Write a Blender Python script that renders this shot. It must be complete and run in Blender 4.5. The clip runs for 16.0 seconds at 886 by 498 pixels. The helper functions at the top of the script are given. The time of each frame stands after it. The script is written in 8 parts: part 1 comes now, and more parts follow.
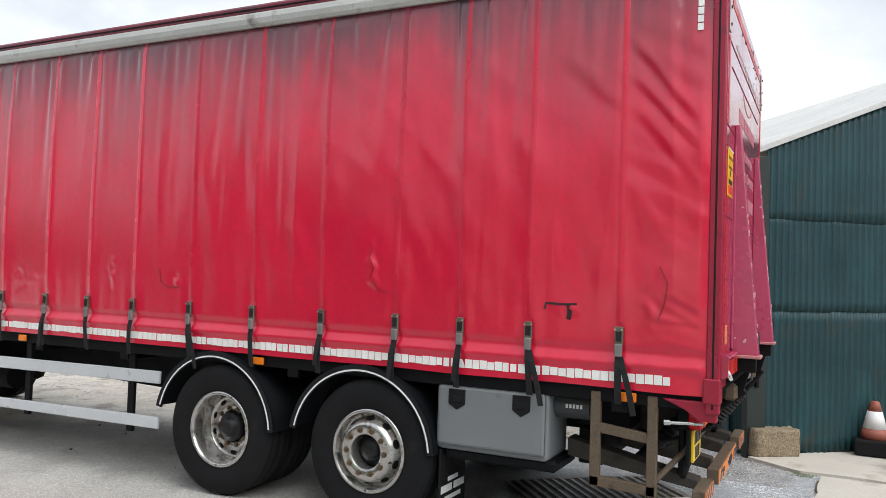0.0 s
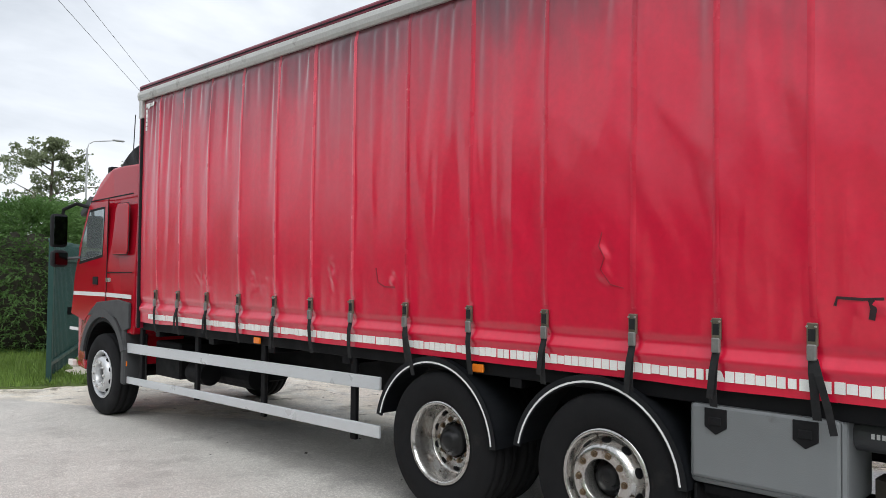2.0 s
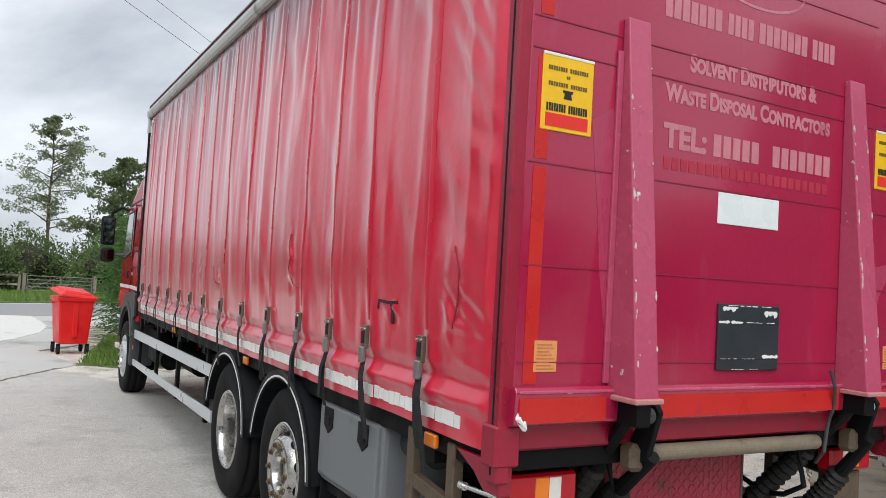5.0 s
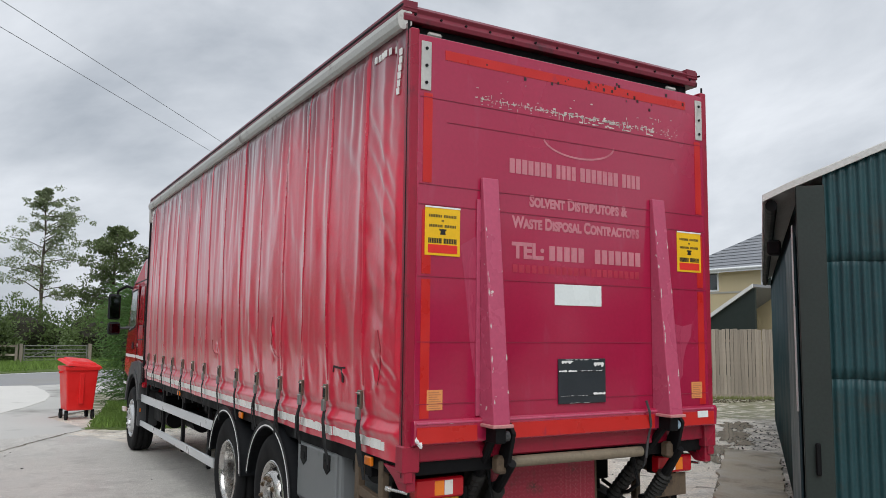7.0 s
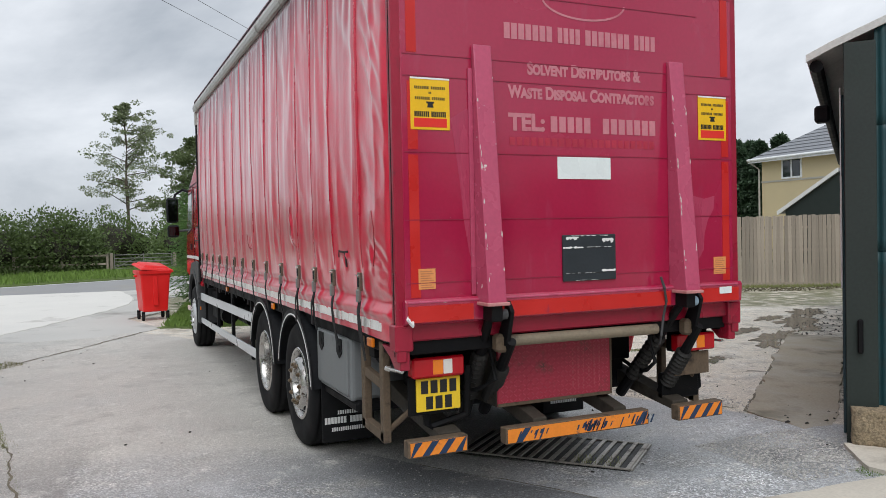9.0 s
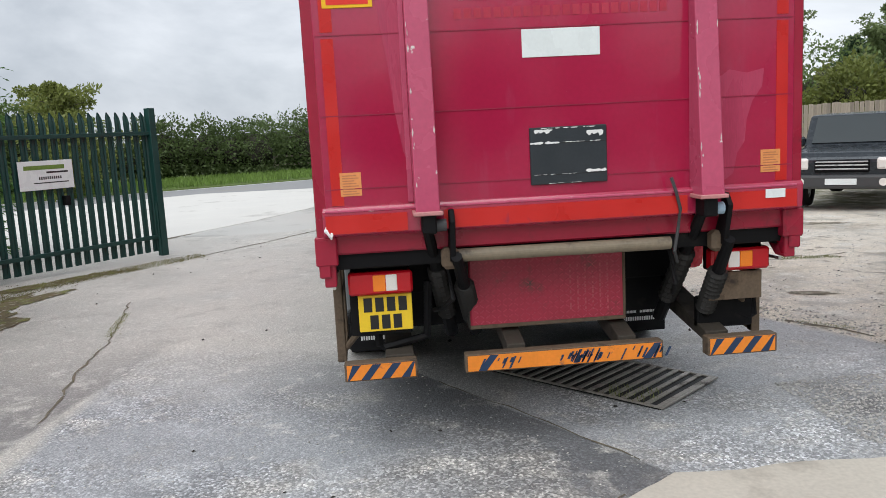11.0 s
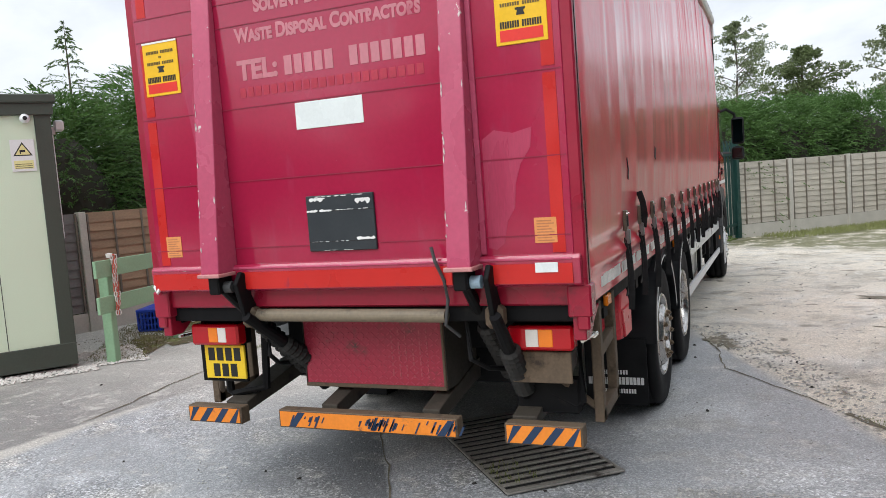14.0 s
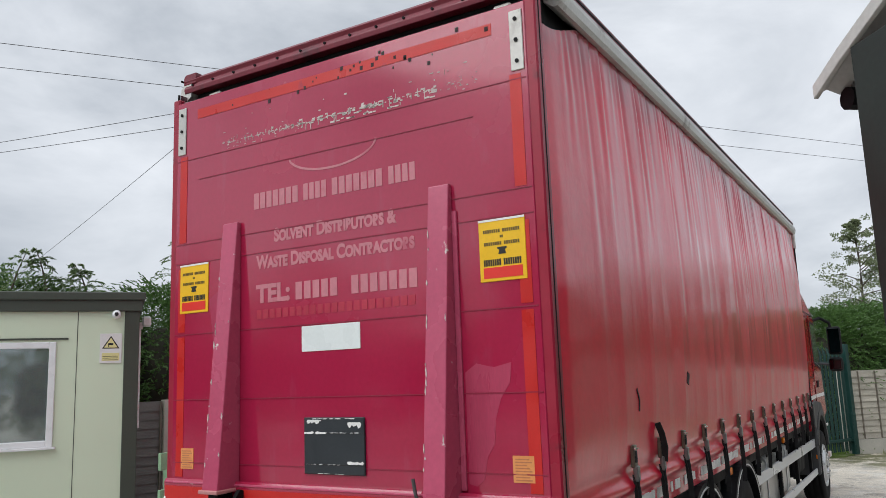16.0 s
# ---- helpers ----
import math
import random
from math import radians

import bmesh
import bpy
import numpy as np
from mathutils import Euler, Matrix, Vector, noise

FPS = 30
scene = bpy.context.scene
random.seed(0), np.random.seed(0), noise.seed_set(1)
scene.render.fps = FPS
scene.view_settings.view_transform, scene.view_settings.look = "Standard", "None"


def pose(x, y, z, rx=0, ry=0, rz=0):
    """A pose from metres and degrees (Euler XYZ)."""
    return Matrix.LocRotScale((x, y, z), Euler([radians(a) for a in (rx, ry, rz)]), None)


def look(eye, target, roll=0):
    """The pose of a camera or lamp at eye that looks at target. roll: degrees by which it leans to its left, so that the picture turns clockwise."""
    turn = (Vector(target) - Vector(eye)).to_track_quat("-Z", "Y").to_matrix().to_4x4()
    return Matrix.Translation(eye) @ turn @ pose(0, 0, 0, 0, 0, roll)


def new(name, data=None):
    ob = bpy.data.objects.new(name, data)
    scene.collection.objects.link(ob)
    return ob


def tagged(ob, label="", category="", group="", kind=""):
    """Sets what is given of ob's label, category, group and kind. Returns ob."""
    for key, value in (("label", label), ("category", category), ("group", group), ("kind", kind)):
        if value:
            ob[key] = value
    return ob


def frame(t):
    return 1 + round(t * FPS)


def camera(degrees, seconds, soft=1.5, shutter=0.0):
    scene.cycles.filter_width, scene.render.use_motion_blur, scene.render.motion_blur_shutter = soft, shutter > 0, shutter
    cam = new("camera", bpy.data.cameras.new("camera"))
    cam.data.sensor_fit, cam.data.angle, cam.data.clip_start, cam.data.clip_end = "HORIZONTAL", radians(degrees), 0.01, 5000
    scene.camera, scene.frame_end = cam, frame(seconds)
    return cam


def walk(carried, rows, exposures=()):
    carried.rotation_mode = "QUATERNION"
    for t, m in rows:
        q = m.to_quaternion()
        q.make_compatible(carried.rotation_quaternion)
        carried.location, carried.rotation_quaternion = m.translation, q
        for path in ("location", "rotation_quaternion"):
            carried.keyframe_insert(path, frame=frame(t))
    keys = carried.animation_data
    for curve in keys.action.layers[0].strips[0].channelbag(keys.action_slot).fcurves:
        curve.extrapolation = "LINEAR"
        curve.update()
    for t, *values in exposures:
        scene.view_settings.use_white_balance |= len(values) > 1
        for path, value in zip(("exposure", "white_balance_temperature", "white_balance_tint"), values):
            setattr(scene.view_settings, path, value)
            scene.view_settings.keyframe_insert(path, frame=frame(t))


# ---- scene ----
# ---- camera ----
cam = camera(59.1, 16.0, 0.5)
PATH = [
    (0, (0.561, -6.067, 1.847), (-0.328, -4.276, 1.917), 1.9),
    (0.5, (0.611, -6.025, 1.854), (-0.413, -4.314, 2.013), 2.8),
    (1, (0.529, -5.872, 1.893), (-0.645, -4.26, 2.046), 2.4),
    (1.5, (0.322, -5.675, 1.863), (-0.967, -4.149, 1.967), 1.3),
    (2, (0.207, -5.266, 1.801), (-1.194, -3.84, 1.861), 0.6),
    (2.5, (0.168, -4.774, 1.732), (-1.339, -3.46, 1.756), 0.1),
    (3, (0.365, -4.268, 1.665), (-1.279, -3.131, 1.734), 0.5),
    (3.5, (0.743, -3.804, 1.668), (-0.956, -2.756, 1.8), 2.9),
    (4, (1.25, -3.349, 1.697), (-0.393, -2.219, 1.852), 3.0),
    (4.5, (1.852, -3.065, 1.749), (0.184, -1.968, 1.862), 3.5),
    (5, (2.336, -2.831, 1.803), (0.592, -1.855, 1.888), 3.3),
    (5.2, (2.582, -2.793, 1.808), (0.826, -1.839, 1.874), 1.6),
    (7.3, (4.07, -3.398, 1.957), (2.349, -2.402, 2.178), 0.4),
    (7.5, (4.106, -3.428, 1.948), (2.386, -2.43, 2.162), -0.0),
    (8, (4.133, -3.314, 1.915), (2.398, -2.33, 2.073), -0.7),
    (8.5, (4.128, -3.121, 1.871), (2.356, -2.196, 1.934), -1.0),
    (9, (4.047, -2.776, 1.814), (2.222, -1.959, 1.771), -1.2),
    (9.5, (3.984, -2.364, 1.779), (2.107, -1.686, 1.645), -1.6),
    (9.7, (3.99, -2.183, 1.779), (2.093, -1.571, 1.614), -1.8),
    (11.8, (3.811, -0.065, 1.777), (1.839, -0.145, 1.451), -3.6),
    (12, (3.827, 0.175, 1.766), (1.859, 0.043, 1.436), -3.7),
    (12.5, (3.807, 0.72, 1.747), (1.853, 0.463, 1.407), -3.9),
    (13, (3.693, 1.238, 1.767), (1.768, 0.822, 1.42), -4.6),
    (13.3, (3.69, 1.484, 1.789), (1.791, 0.951, 1.455), -5.0),
    (13.5, (3.592, 1.707, 1.769), (1.718, 1.073, 1.47), -5.2),
    (14, (3.419, 2.044, 1.798), (1.59, 1.253, 1.63), -4.3),
    (14.5, (3.321, 2.352, 1.836), (1.533, 1.457, 1.802), -4.0),
    (15, (3.272, 2.562, 1.878), (1.521, 1.6, 1.969), -3.8),
    (15.5, (3.241, 2.616, 1.929), (1.519, 1.622, 2.147), -3.0),
    (16, (3.196, 2.62, 1.968), (1.503, 1.605, 2.289), -2.1),
]
EXPOSURES = [(t, e, 6200, 10) for t, e in ((0.0, 0.57), (1.5, 0.46), (2.5, 0.46), (3.0, 0.48), (3.5, 0.37), (4.5, 0.42), (5.0, 0.40), (7.5, 0.1), (9.0, 0.2), (9.7, 0.2), (12.0, 0.5), (13.5, 0.58), (14.5, 0.58), (15.0, 0.58), (16.0, 0.19))]
walk(cam, [(t, look(eye, target, roll)) for t, eye, target, roll in PATH], EXPOSURES)

# ---- sky and sun: overcast, with broken grey cloud ----
SUN_EL, SUN_AZ = 51.0, 112.0
world = bpy.data.worlds.new("sky")
scene.world = world
world.use_nodes = True
wn, wl = world.node_tree.nodes, world.node_tree.links
wn.clear()
w_out = wn.new("ShaderNodeOutputWorld")
w_bg = wn.new("ShaderNodeBackground")
w_sky = wn.new("ShaderNodeTexSky")
w_sky.sky_type = "NISHITA"
w_sky.sun_disc = False
w_sky.sun_elevation = radians(SUN_EL)
w_sky.sun_rotation = radians(SUN_AZ)
w_sky.air_density, w_sky.dust_density = 1.0, 2.0
w_co = wn.new("ShaderNodeTexCoord")
w_map = wn.new("ShaderNodeMapping")
w_map.inputs["Scale"].default_value = (1.0, 1.0, 2.2)
w_n1 = wn.new("ShaderNodeTexNoise")
w_n1.inputs["Scale"].default_value = 1.8
w_n1.inputs["Detail"].default_value = 7.0
w_n1.inputs["Roughness"].default_value = 0.55
w_n1.inputs["Distortion"].default_value = 0.35
w_ramp = wn.new("ShaderNodeValToRGB")
w_ramp.color_ramp.elements[0].position, w_ramp.color_ramp.elements[0].color = 0.30, (3.3, 3.65, 4.05, 1)
w_ramp.color_ramp.elements[1].position, w_ramp.color_ramp.elements[1].color = 0.66, (9.3, 9.4, 9.5, 1)
w_mix = wn.new("ShaderNodeMixRGB")
w_mix.inputs[0].default_value = 0.94
wl.new(w_co.outputs["Generated"], w_map.inputs["Vector"])
wl.new(w_map.outputs["Vector"], w_n1.inputs["Vector"])
wl.new(w_n1.outputs["Fac"], w_ramp.inputs["Fac"])
wl.new(w_sky.outputs["Color"], w_mix.inputs[1])
wl.new(w_ramp.outputs["Color"], w_mix.inputs[2])
wl.new(w_mix.outputs["Color"], w_bg.inputs["Color"])
w_bg.inputs["Strength"].default_value = 0.09
wl.new(w_bg.outputs["Background"], w_out.inputs["Surface"])

sun = new("sun", bpy.data.lights.new("sun", "SUN"))
sun.data.energy, sun.data.angle, sun.data.color = 1.85, radians(60), (1.0, 0.97, 0.92)
sun.matrix_world = look((0, 0, 0), (-math.sin(radians(SUN_AZ)) * math.cos(radians(SUN_EL)), -math.cos(radians(SUN_AZ)) * math.cos(radians(SUN_EL)), -math.sin(radians(SUN_EL))))


# ---- materials ----
def mat(name, color, rough=0.6, metal=0.0, var=0.18, scale=6.0, fine=60.0, bump=0.15, dirt=None, dirt_amount=0.0, dirt_scale=3.0, coords="Object", stretch=(1, 1, 1), spec=0.5, rough_var=0.12, bump_dist=0.004, island=0.0):
    """A surface with a base colour varied at two scales, stains, and fine relief."""
    m = bpy.data.materials.new(name)
    m.use_nodes = True
    n, l = m.node_tree.nodes, m.node_tree.links
    b = n["Principled BSDF"]
    co = n.new("ShaderNodeTexCoord")
    mp = n.new("ShaderNodeMapping")
    mp.inputs["Scale"].default_value = stretch
    l.new(co.outputs[coords], mp.inputs["Vector"])
    big = n.new("ShaderNodeTexNoise")
    big.inputs["Scale"].default_value, big.inputs["Detail"].default_value = scale, 5
    small = n.new("ShaderNodeTexNoise")
    small.inputs["Scale"].default_value, small.inputs["Detail"].default_value = fine, 4
    l.new(mp.outputs[0], big.inputs["Vector"])
    l.new(mp.outputs[0], small.inputs["Vector"])
    add = n.new("ShaderNodeMath")
    add.operation = "ADD"
    l.new(big.outputs["Fac"], add.inputs[0])
    l.new(small.outputs["Fac"], add.inputs[1])
    rng = n.new("ShaderNodeMapRange")
    rng.inputs["From Min"].default_value, rng.inputs["From Max"].default_value = 0.6, 1.4
    rng.inputs["To Min"].default_value, rng.inputs["To Max"].default_value = 1 - var, 1 + var
    l.new(add.outputs[0], rng.inputs["Value"])
    val = rng.outputs[0]
    if island:
        g = n.new("ShaderNodeObjectInfo")
        g2 = n.new("ShaderNodeNewGeometry")
        s = n.new("ShaderNodeMath")
        s.operation = "ADD"
        l.new(g.outputs["Random"], s.inputs[0])
        l.new(g2.outputs["Random Per Island"], s.inputs[1])
        r2 = n.new("ShaderNodeMapRange")
        r2.inputs["From Max"].default_value = 2.0
        r2.inputs["To Min"].default_value, r2.inputs["To Max"].default_value = 1 - island, 1 + island
        l.new(s.outputs[0], r2.inputs["Value"])
        mu = n.new("ShaderNodeMath")
        mu.operation = "MULTIPLY"
        l.new(val, mu.inputs[0])
        l.new(r2.outputs[0], mu.inputs[1])
        val = mu.outputs[0]
    hsv = n.new("ShaderNodeHueSaturation")
    hsv.inputs["Color"].default_value = (*color, 1)
    l.new(val, hsv.inputs["Value"])
    col = hsv.outputs[0]
    if dirt:
        dn = n.new("ShaderNodeTexNoise")
        dn.inputs["Scale"].default_value, dn.inputs["Detail"].default_value, dn.inputs["Roughness"].default_value = dirt_scale, 8, 0.65
        l.new(mp.outputs[0], dn.inputs["Vector"])
        dr = n.new("ShaderNodeMapRange")
        dr.inputs["From Min"].default_value, dr.inputs["From Max"].default_value = 0.62 - 0.3 * dirt_amount, 0.78 - 0.3 * dirt_amount
        l.new(dn.outputs["Fac"], dr.inputs["Value"])
        mx = n.new("ShaderNodeMixRGB")
        mx.inputs[2].default_value = (*dirt, 1)
        l.new(dr.outputs[0], mx.inputs[0])
        l.new(col, mx.inputs[1])
        col = mx.outputs[0]
    l.new(col, b.inputs["Base Color"])
    rr = n.new("ShaderNodeMapRange")
    rr.inputs["From Min"].default_value, rr.inputs["From Max"].default_value = 0.3, 0.7
    rr.inputs["To Min"].default_value, rr.inputs["To Max"].default_value = max(0.02, rough - rough_var), min(1.0, rough + rough_var)
    l.new(big.outputs["Fac"], rr.inputs["Value"])
    l.new(rr.outputs[0], b.inputs["Roughness"])
    b.inputs["Metallic"].default_value = metal
    b.inputs["Specular IOR Level"].default_value = spec
    if bump:
        bp = n.new("ShaderNodeBump")
        bp.inputs["Strength"].default_value, bp.inputs["Distance"].default_value = bump, bump_dist
        l.new(small.outputs["Fac"], bp.inputs["Height"])
        l.new(bp.outputs[0], b.inputs["Normal"])
    return m


def tools(m):
    return m.node_tree.nodes, m.node_tree.links, m.node_tree.nodes["Principled BSDF"]


def base_link(m):
    b = tools(m)[2]
    return b.inputs["Base Color"].links[0].from_socket


def overlay(m, color, scale, low, high, stretch=(1, 1, 1), detail=8, z_fade=None, coords="Object", dist=0.0):
    """Blends a second colour over m where a noise passes a threshold; z_fade (z_none, z_full) makes it grow along z."""
    n, l, b = tools(m)
    co, mp, tn, rg, mx = n.new("ShaderNodeTexCoord"), n.new("ShaderNodeMapping"), n.new("ShaderNodeTexNoise"), n.new("ShaderNodeMapRange"), n.new("ShaderNodeMixRGB")
    mp.inputs["Scale"].default_value = stretch
    tn.inputs["Scale"].default_value, tn.inputs["Detail"].default_value, tn.inputs["Roughness"].default_value, tn.inputs["Distortion"].default_value = scale, detail, 0.62, dist
    l.new(co.outputs[coords], mp.inputs["Vector"])
    l.new(mp.outputs[0], tn.inputs["Vector"])
    fac = tn.outputs["Fac"]
    if z_fade:
        sp, zr, ad = n.new("ShaderNodeSeparateXYZ"), n.new("ShaderNodeMapRange"), n.new("ShaderNodeMath")
        l.new(co.outputs[coords], sp.inputs[0])
        l.new(sp.outputs["Z"], zr.inputs["Value"])
        zr.inputs["From Min"].default_value, zr.inputs["From Max"].default_value = z_fade
        zr.inputs["To Min"].default_value, zr.inputs["To Max"].default_value = -0.5, 0.25
        ad.operation = "ADD"
        l.new(fac, ad.inputs[0])
        l.new(zr.outputs[0], ad.inputs[1])
        fac = ad.outputs[0]
    rg.inputs["From Min"].default_value, rg.inputs["From Max"].default_value = low, high
    l.new(fac, rg.inputs["Value"])
    l.new(rg.outputs[0], mx.inputs[0])
    l.new(base_link(m), mx.inputs[1])
    mx.inputs[2].default_value = (*color, 1)
    l.new(mx.outputs[0], b.inputs["Base Color"])
    return m


def curtain_pvc(name, color, soot, gloss, dust, ior, spec):
    """Coated cloth; soot says how far the grime runs down from the top, dust how far it pales at a low angle."""
    m = mat(name, color, rough=0.38, var=0.10, scale=1.3, fine=25, bump=0.05, spec=spec, rough_var=0.07)
    b = m.node_tree.nodes["Principled BSDF"]
    b.inputs["Coat Weight"].default_value, b.inputs["Coat Roughness"].default_value, b.inputs["Coat IOR"].default_value = 1.0, gloss, ior
    b.inputs["Sheen Weight"].default_value, b.inputs["Sheen Roughness"].default_value = dust, 0.3
    n, l = m.node_tree.nodes, m.node_tree.links
    co, mp, wr, bp = n.new("ShaderNodeTexCoord"), n.new("ShaderNodeMapping"), n.new("ShaderNodeTexNoise"), n.new("ShaderNodeBump")
    mp.inputs["Scale"].default_value = (1.0, 1.0, 0.55)
    wr.inputs["Scale"].default_value, wr.inputs["Detail"].default_value, wr.inputs["Roughness"].default_value, wr.inputs["Distortion"].default_value = 4.5, 6, 0.55, 0.6
    l.new(co.outputs["Object"], mp.inputs["Vector"])
    l.new(mp.outputs[0], wr.inputs["Vector"])
    l.new(wr.outputs["Fac"], bp.inputs["Height"])
    bp.inputs["Strength"].default_value, bp.inputs["Distance"].default_value = 0.28, 0.012
    l.new(b.inputs["Normal"].links[0].from_socket, bp.inputs["Normal"])
    l.new(bp.outputs[0], b.inputs["Normal"])
    l.new(bp.outputs[0], b.inputs["Coat Normal"])
    overlay(m, (color[0] * 0.92, 0.035, 0.07), 0.9, 0.52, 0.85, stretch=(1, 1, 1.2), detail=4)
    overlay(m, (0.15, 0.045, 0.062), 1.0, 0.48 - soot * 0.24, 1.12 - soot * 0.24, stretch=(1.8, 1, 0.45), z_fade=(2.3, 3.9))
    overlay(m, (0.07, 0.03, 0.04), 1.0, 0.55 - soot * 0.20, 1.02 - soot * 0.20, stretch=(2.6, 1, 0.9), z_fade=(2.8, 3.95))
    return m


PVC = curtain_pvc("red_pvc", (0.66, 0.006, 0.042), 1.0, 0.19, 0.42, 1.58, 0.25)
PVC_FAR = curtain_pvc("red_pvc_far", (0.74, 0.008, 0.045), 0.35, 0.16, 0.07, 1.55, 0.10)
PVC_WELD = mat("red_pvc_weld", (0.62, 0.018, 0.05), rough=0.28, var=0.10, scale=3, fine=30, bump=0.06)
overlay(PVC_WELD, (0.15, 0.045, 0.062), 1.0, 0.36, 0.95, stretch=(2, 1, 0.6), z_fade=(2.6, 3.9))
PVC_SEAM = mat("red_pvc_seam", (0.76, 0.085, 0.125), rough=0.3, var=0.10, scale=3, fine=30, bump=0.06)
overlay(PVC_SEAM, (0.16, 0.06, 0.075), 1.0, 0.42, 1.0, stretch=(2, 1, 0.6), z_fade=(2.8, 3.9))
MAROON = mat("maroon_paint", (0.37, 0.012, 0.056), rough=0.2, var=0.10, scale=1.5, fine=40, bump=0.05, spec=0.38)
overlay(MAROON, (0.40, 0.055, 0.115), 2.2, 0.58, 0.82, stretch=(1, 2.2, 0.5))
overlay(MAROON, (0.62, 0.55, 0.52), 26.0, 0.765, 0.78, detail=4)
_mb = tools(MAROON)[2]
_mb.inputs["Coat Weight"].default_value, _mb.inputs["Coat Roughness"].default_value, _mb.inputs["Coat IOR"].default_value = 0.8, 0.09, 1.6
FADED_PAINT = mat("faded_maroon_paint", (0.40, 0.045, 0.10), rough=0.27, var=0.16, scale=2.5, fine=40, bump=0.05, stretch=(1, 3, 0.5))
RIB_RED = mat("worn_rib_paint", (0.46, 0.075, 0.145), rough=0.26, var=0.12, scale=2.5, fine=40, bump=0.08)
overlay(RIB_RED, (0.66, 0.60, 0.58), 14.0, 0.66, 0.69, detail=6)
FRAME_RED = mat("frame_red_paint", (0.30, 0.010, 0.034), rough=0.32, var=0.1, scale=3, fine=40, bump=0.05, dirt=(0.05, 0.02, 0.025), dirt_amount=0.1, dirt_scale=4)
TAPE_RED = mat("red_reflective_tape", (0.52, 0.016, 0.013), rough=0.35, var=0.1, scale=5, fine=200, bump=0.05)
overlay(TAPE_RED, (0.34, 0.02, 0.05), 9.0, 0.62, 0.70, stretch=(1, 1, 0.6))
CAB_RED = mat("cab_red_gloss", (0.40, 0.006, 0.018), rough=0.14, var=0.05, scale=2, fine=30, bump=0.0, spec=0.6, rough_var=0.04)
TAPE_WHITE = mat("white_reflective_tape", (0.84, 0.83, 0.80), rough=0.45, var=0.12, scale=20, fine=90, bump=0.05, dirt=(0.10, 0.08, 0.07), dirt_amount=0.08, dirt_scale=16, island=0.12)
ALU = mat("dull_aluminium", (0.55, 0.54, 0.51), rough=0.45, metal=0.35, var=0.12, scale=3, fine=60, bump=0.05, dirt=(0.16, 0.13, 0.11), dirt_amount=0.12, dirt_scale=3)
RAIL = mat("pale_aluminium_rail", (0.66, 0.68, 0.70), rough=0.35, metal=0.25, var=0.08, scale=4, fine=80, bump=0.03)
STEEL = mat("bright_steel", (0.72, 0.72, 0.70), rough=0.25, metal=0.9, var=0.15, scale=12, fine=90, bump=0.08)
RIM = mat("silver_rim", (0.52, 0.51, 0.49), rough=0.2, metal=0.85, var=0.22, scale=6, fine=60, bump=0.1, dirt=(0.12, 0.06, 0.025), dirt_amount=0.24, dirt_scale=9)
overlay(RIM, (0.05, 0.03, 0.02), 16.0, 0.61, 0.66)
RIM_CLEAN = mat("front_rim", (0.62, 0.63, 0.64), rough=0.34, metal=0.5, var=0.1, scale=6, fine=60, bump=0.05)
HUB_DARK = mat("greasy_hub", (0.012, 0.012, 0.013), rough=0.35, var=0.2, scale=12, fine=60, spec=0.4)
NUT = mat("bronzed_nut", (0.20, 0.15, 0.10), rough=0.35, metal=0.8, var=0.3, scale=40, fine=90)
TYRE = mat("tyre_rubber", (0.009, 0.009, 0.010), rough=0.85, var=0.25, scale=5, fine=80, bump=0.2, dirt=(0.022, 0.021, 0.02), dirt_amount=0.14, dirt_scale=4, spec=0.25)
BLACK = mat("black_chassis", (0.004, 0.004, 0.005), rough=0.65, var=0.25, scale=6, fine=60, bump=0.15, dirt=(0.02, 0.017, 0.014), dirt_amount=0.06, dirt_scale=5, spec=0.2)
GUARD = mat("mudguard_plastic", (0.007, 0.008, 0.010), rough=0.5, spec=0.3, var=0.2, scale=4, fine=50, bump=0.08)
RUBBER = mat("black_rubber", (0.007, 0.007, 0.008), rough=0.7, spec=0.25, var=0.15, scale=8, fine=60, bump=0.1)
BELLOWS = mat("dusty_rubber_bellows", (0.022, 0.021, 0.020), rough=0.6, spec=0.35, var=0.3, scale=9, fine=60, bump=0.15)
WEB = mat("strap_webbing", (0.010, 0.010, 0.011), rough=0.85, var=0.2, scale=20, fine=300, bump=0.3)
BUCKLE = mat("steel_buckle", (0.20, 0.18, 0.14), rough=0.42, metal=0.8, var=0.2, scale=30, fine=90, bump=0.1)
BUCKLE_PAD = mat("grey_buckle_lever", (0.24, 0.24, 0.23), rough=0.45, metal=0.5, var=0.15, scale=30, fine=90)
BOXGREY = mat("grey_box_plastic", (0.19, 0.20, 0.205), rough=0.55, var=0.12, scale=2.5, fine=180, bump=0.25, dirt=(0.10, 0.10, 0.10), dirt_amount=0.05, dirt_scale=5)
RUSTY = mat("rusty_brown_frame", (0.12, 0.085, 0.055), rough=0.75, var=0.25, scale=8, fine=60, bump=0.35, dirt=(0.04, 0.028, 0.02), dirt_amount=0.25, dirt_scale=8)
TUBE = mat("muddy_tube", (0.20, 0.165, 0.115), rough=0.6, var=0.2, scale=5, fine=50, bump=0.2, dirt=(0.05, 0.04, 0.03), dirt_amount=0.15, dirt_scale=7)
ARM_DARK = mat("mottled_dark_steel", (0.045, 0.037, 0.028), rough=0.75, var=0.3, scale=8, fine=60, bump=0.3, dirt=(0.018, 0.014, 0.011), dirt_amount=0.3, dirt_scale=7)
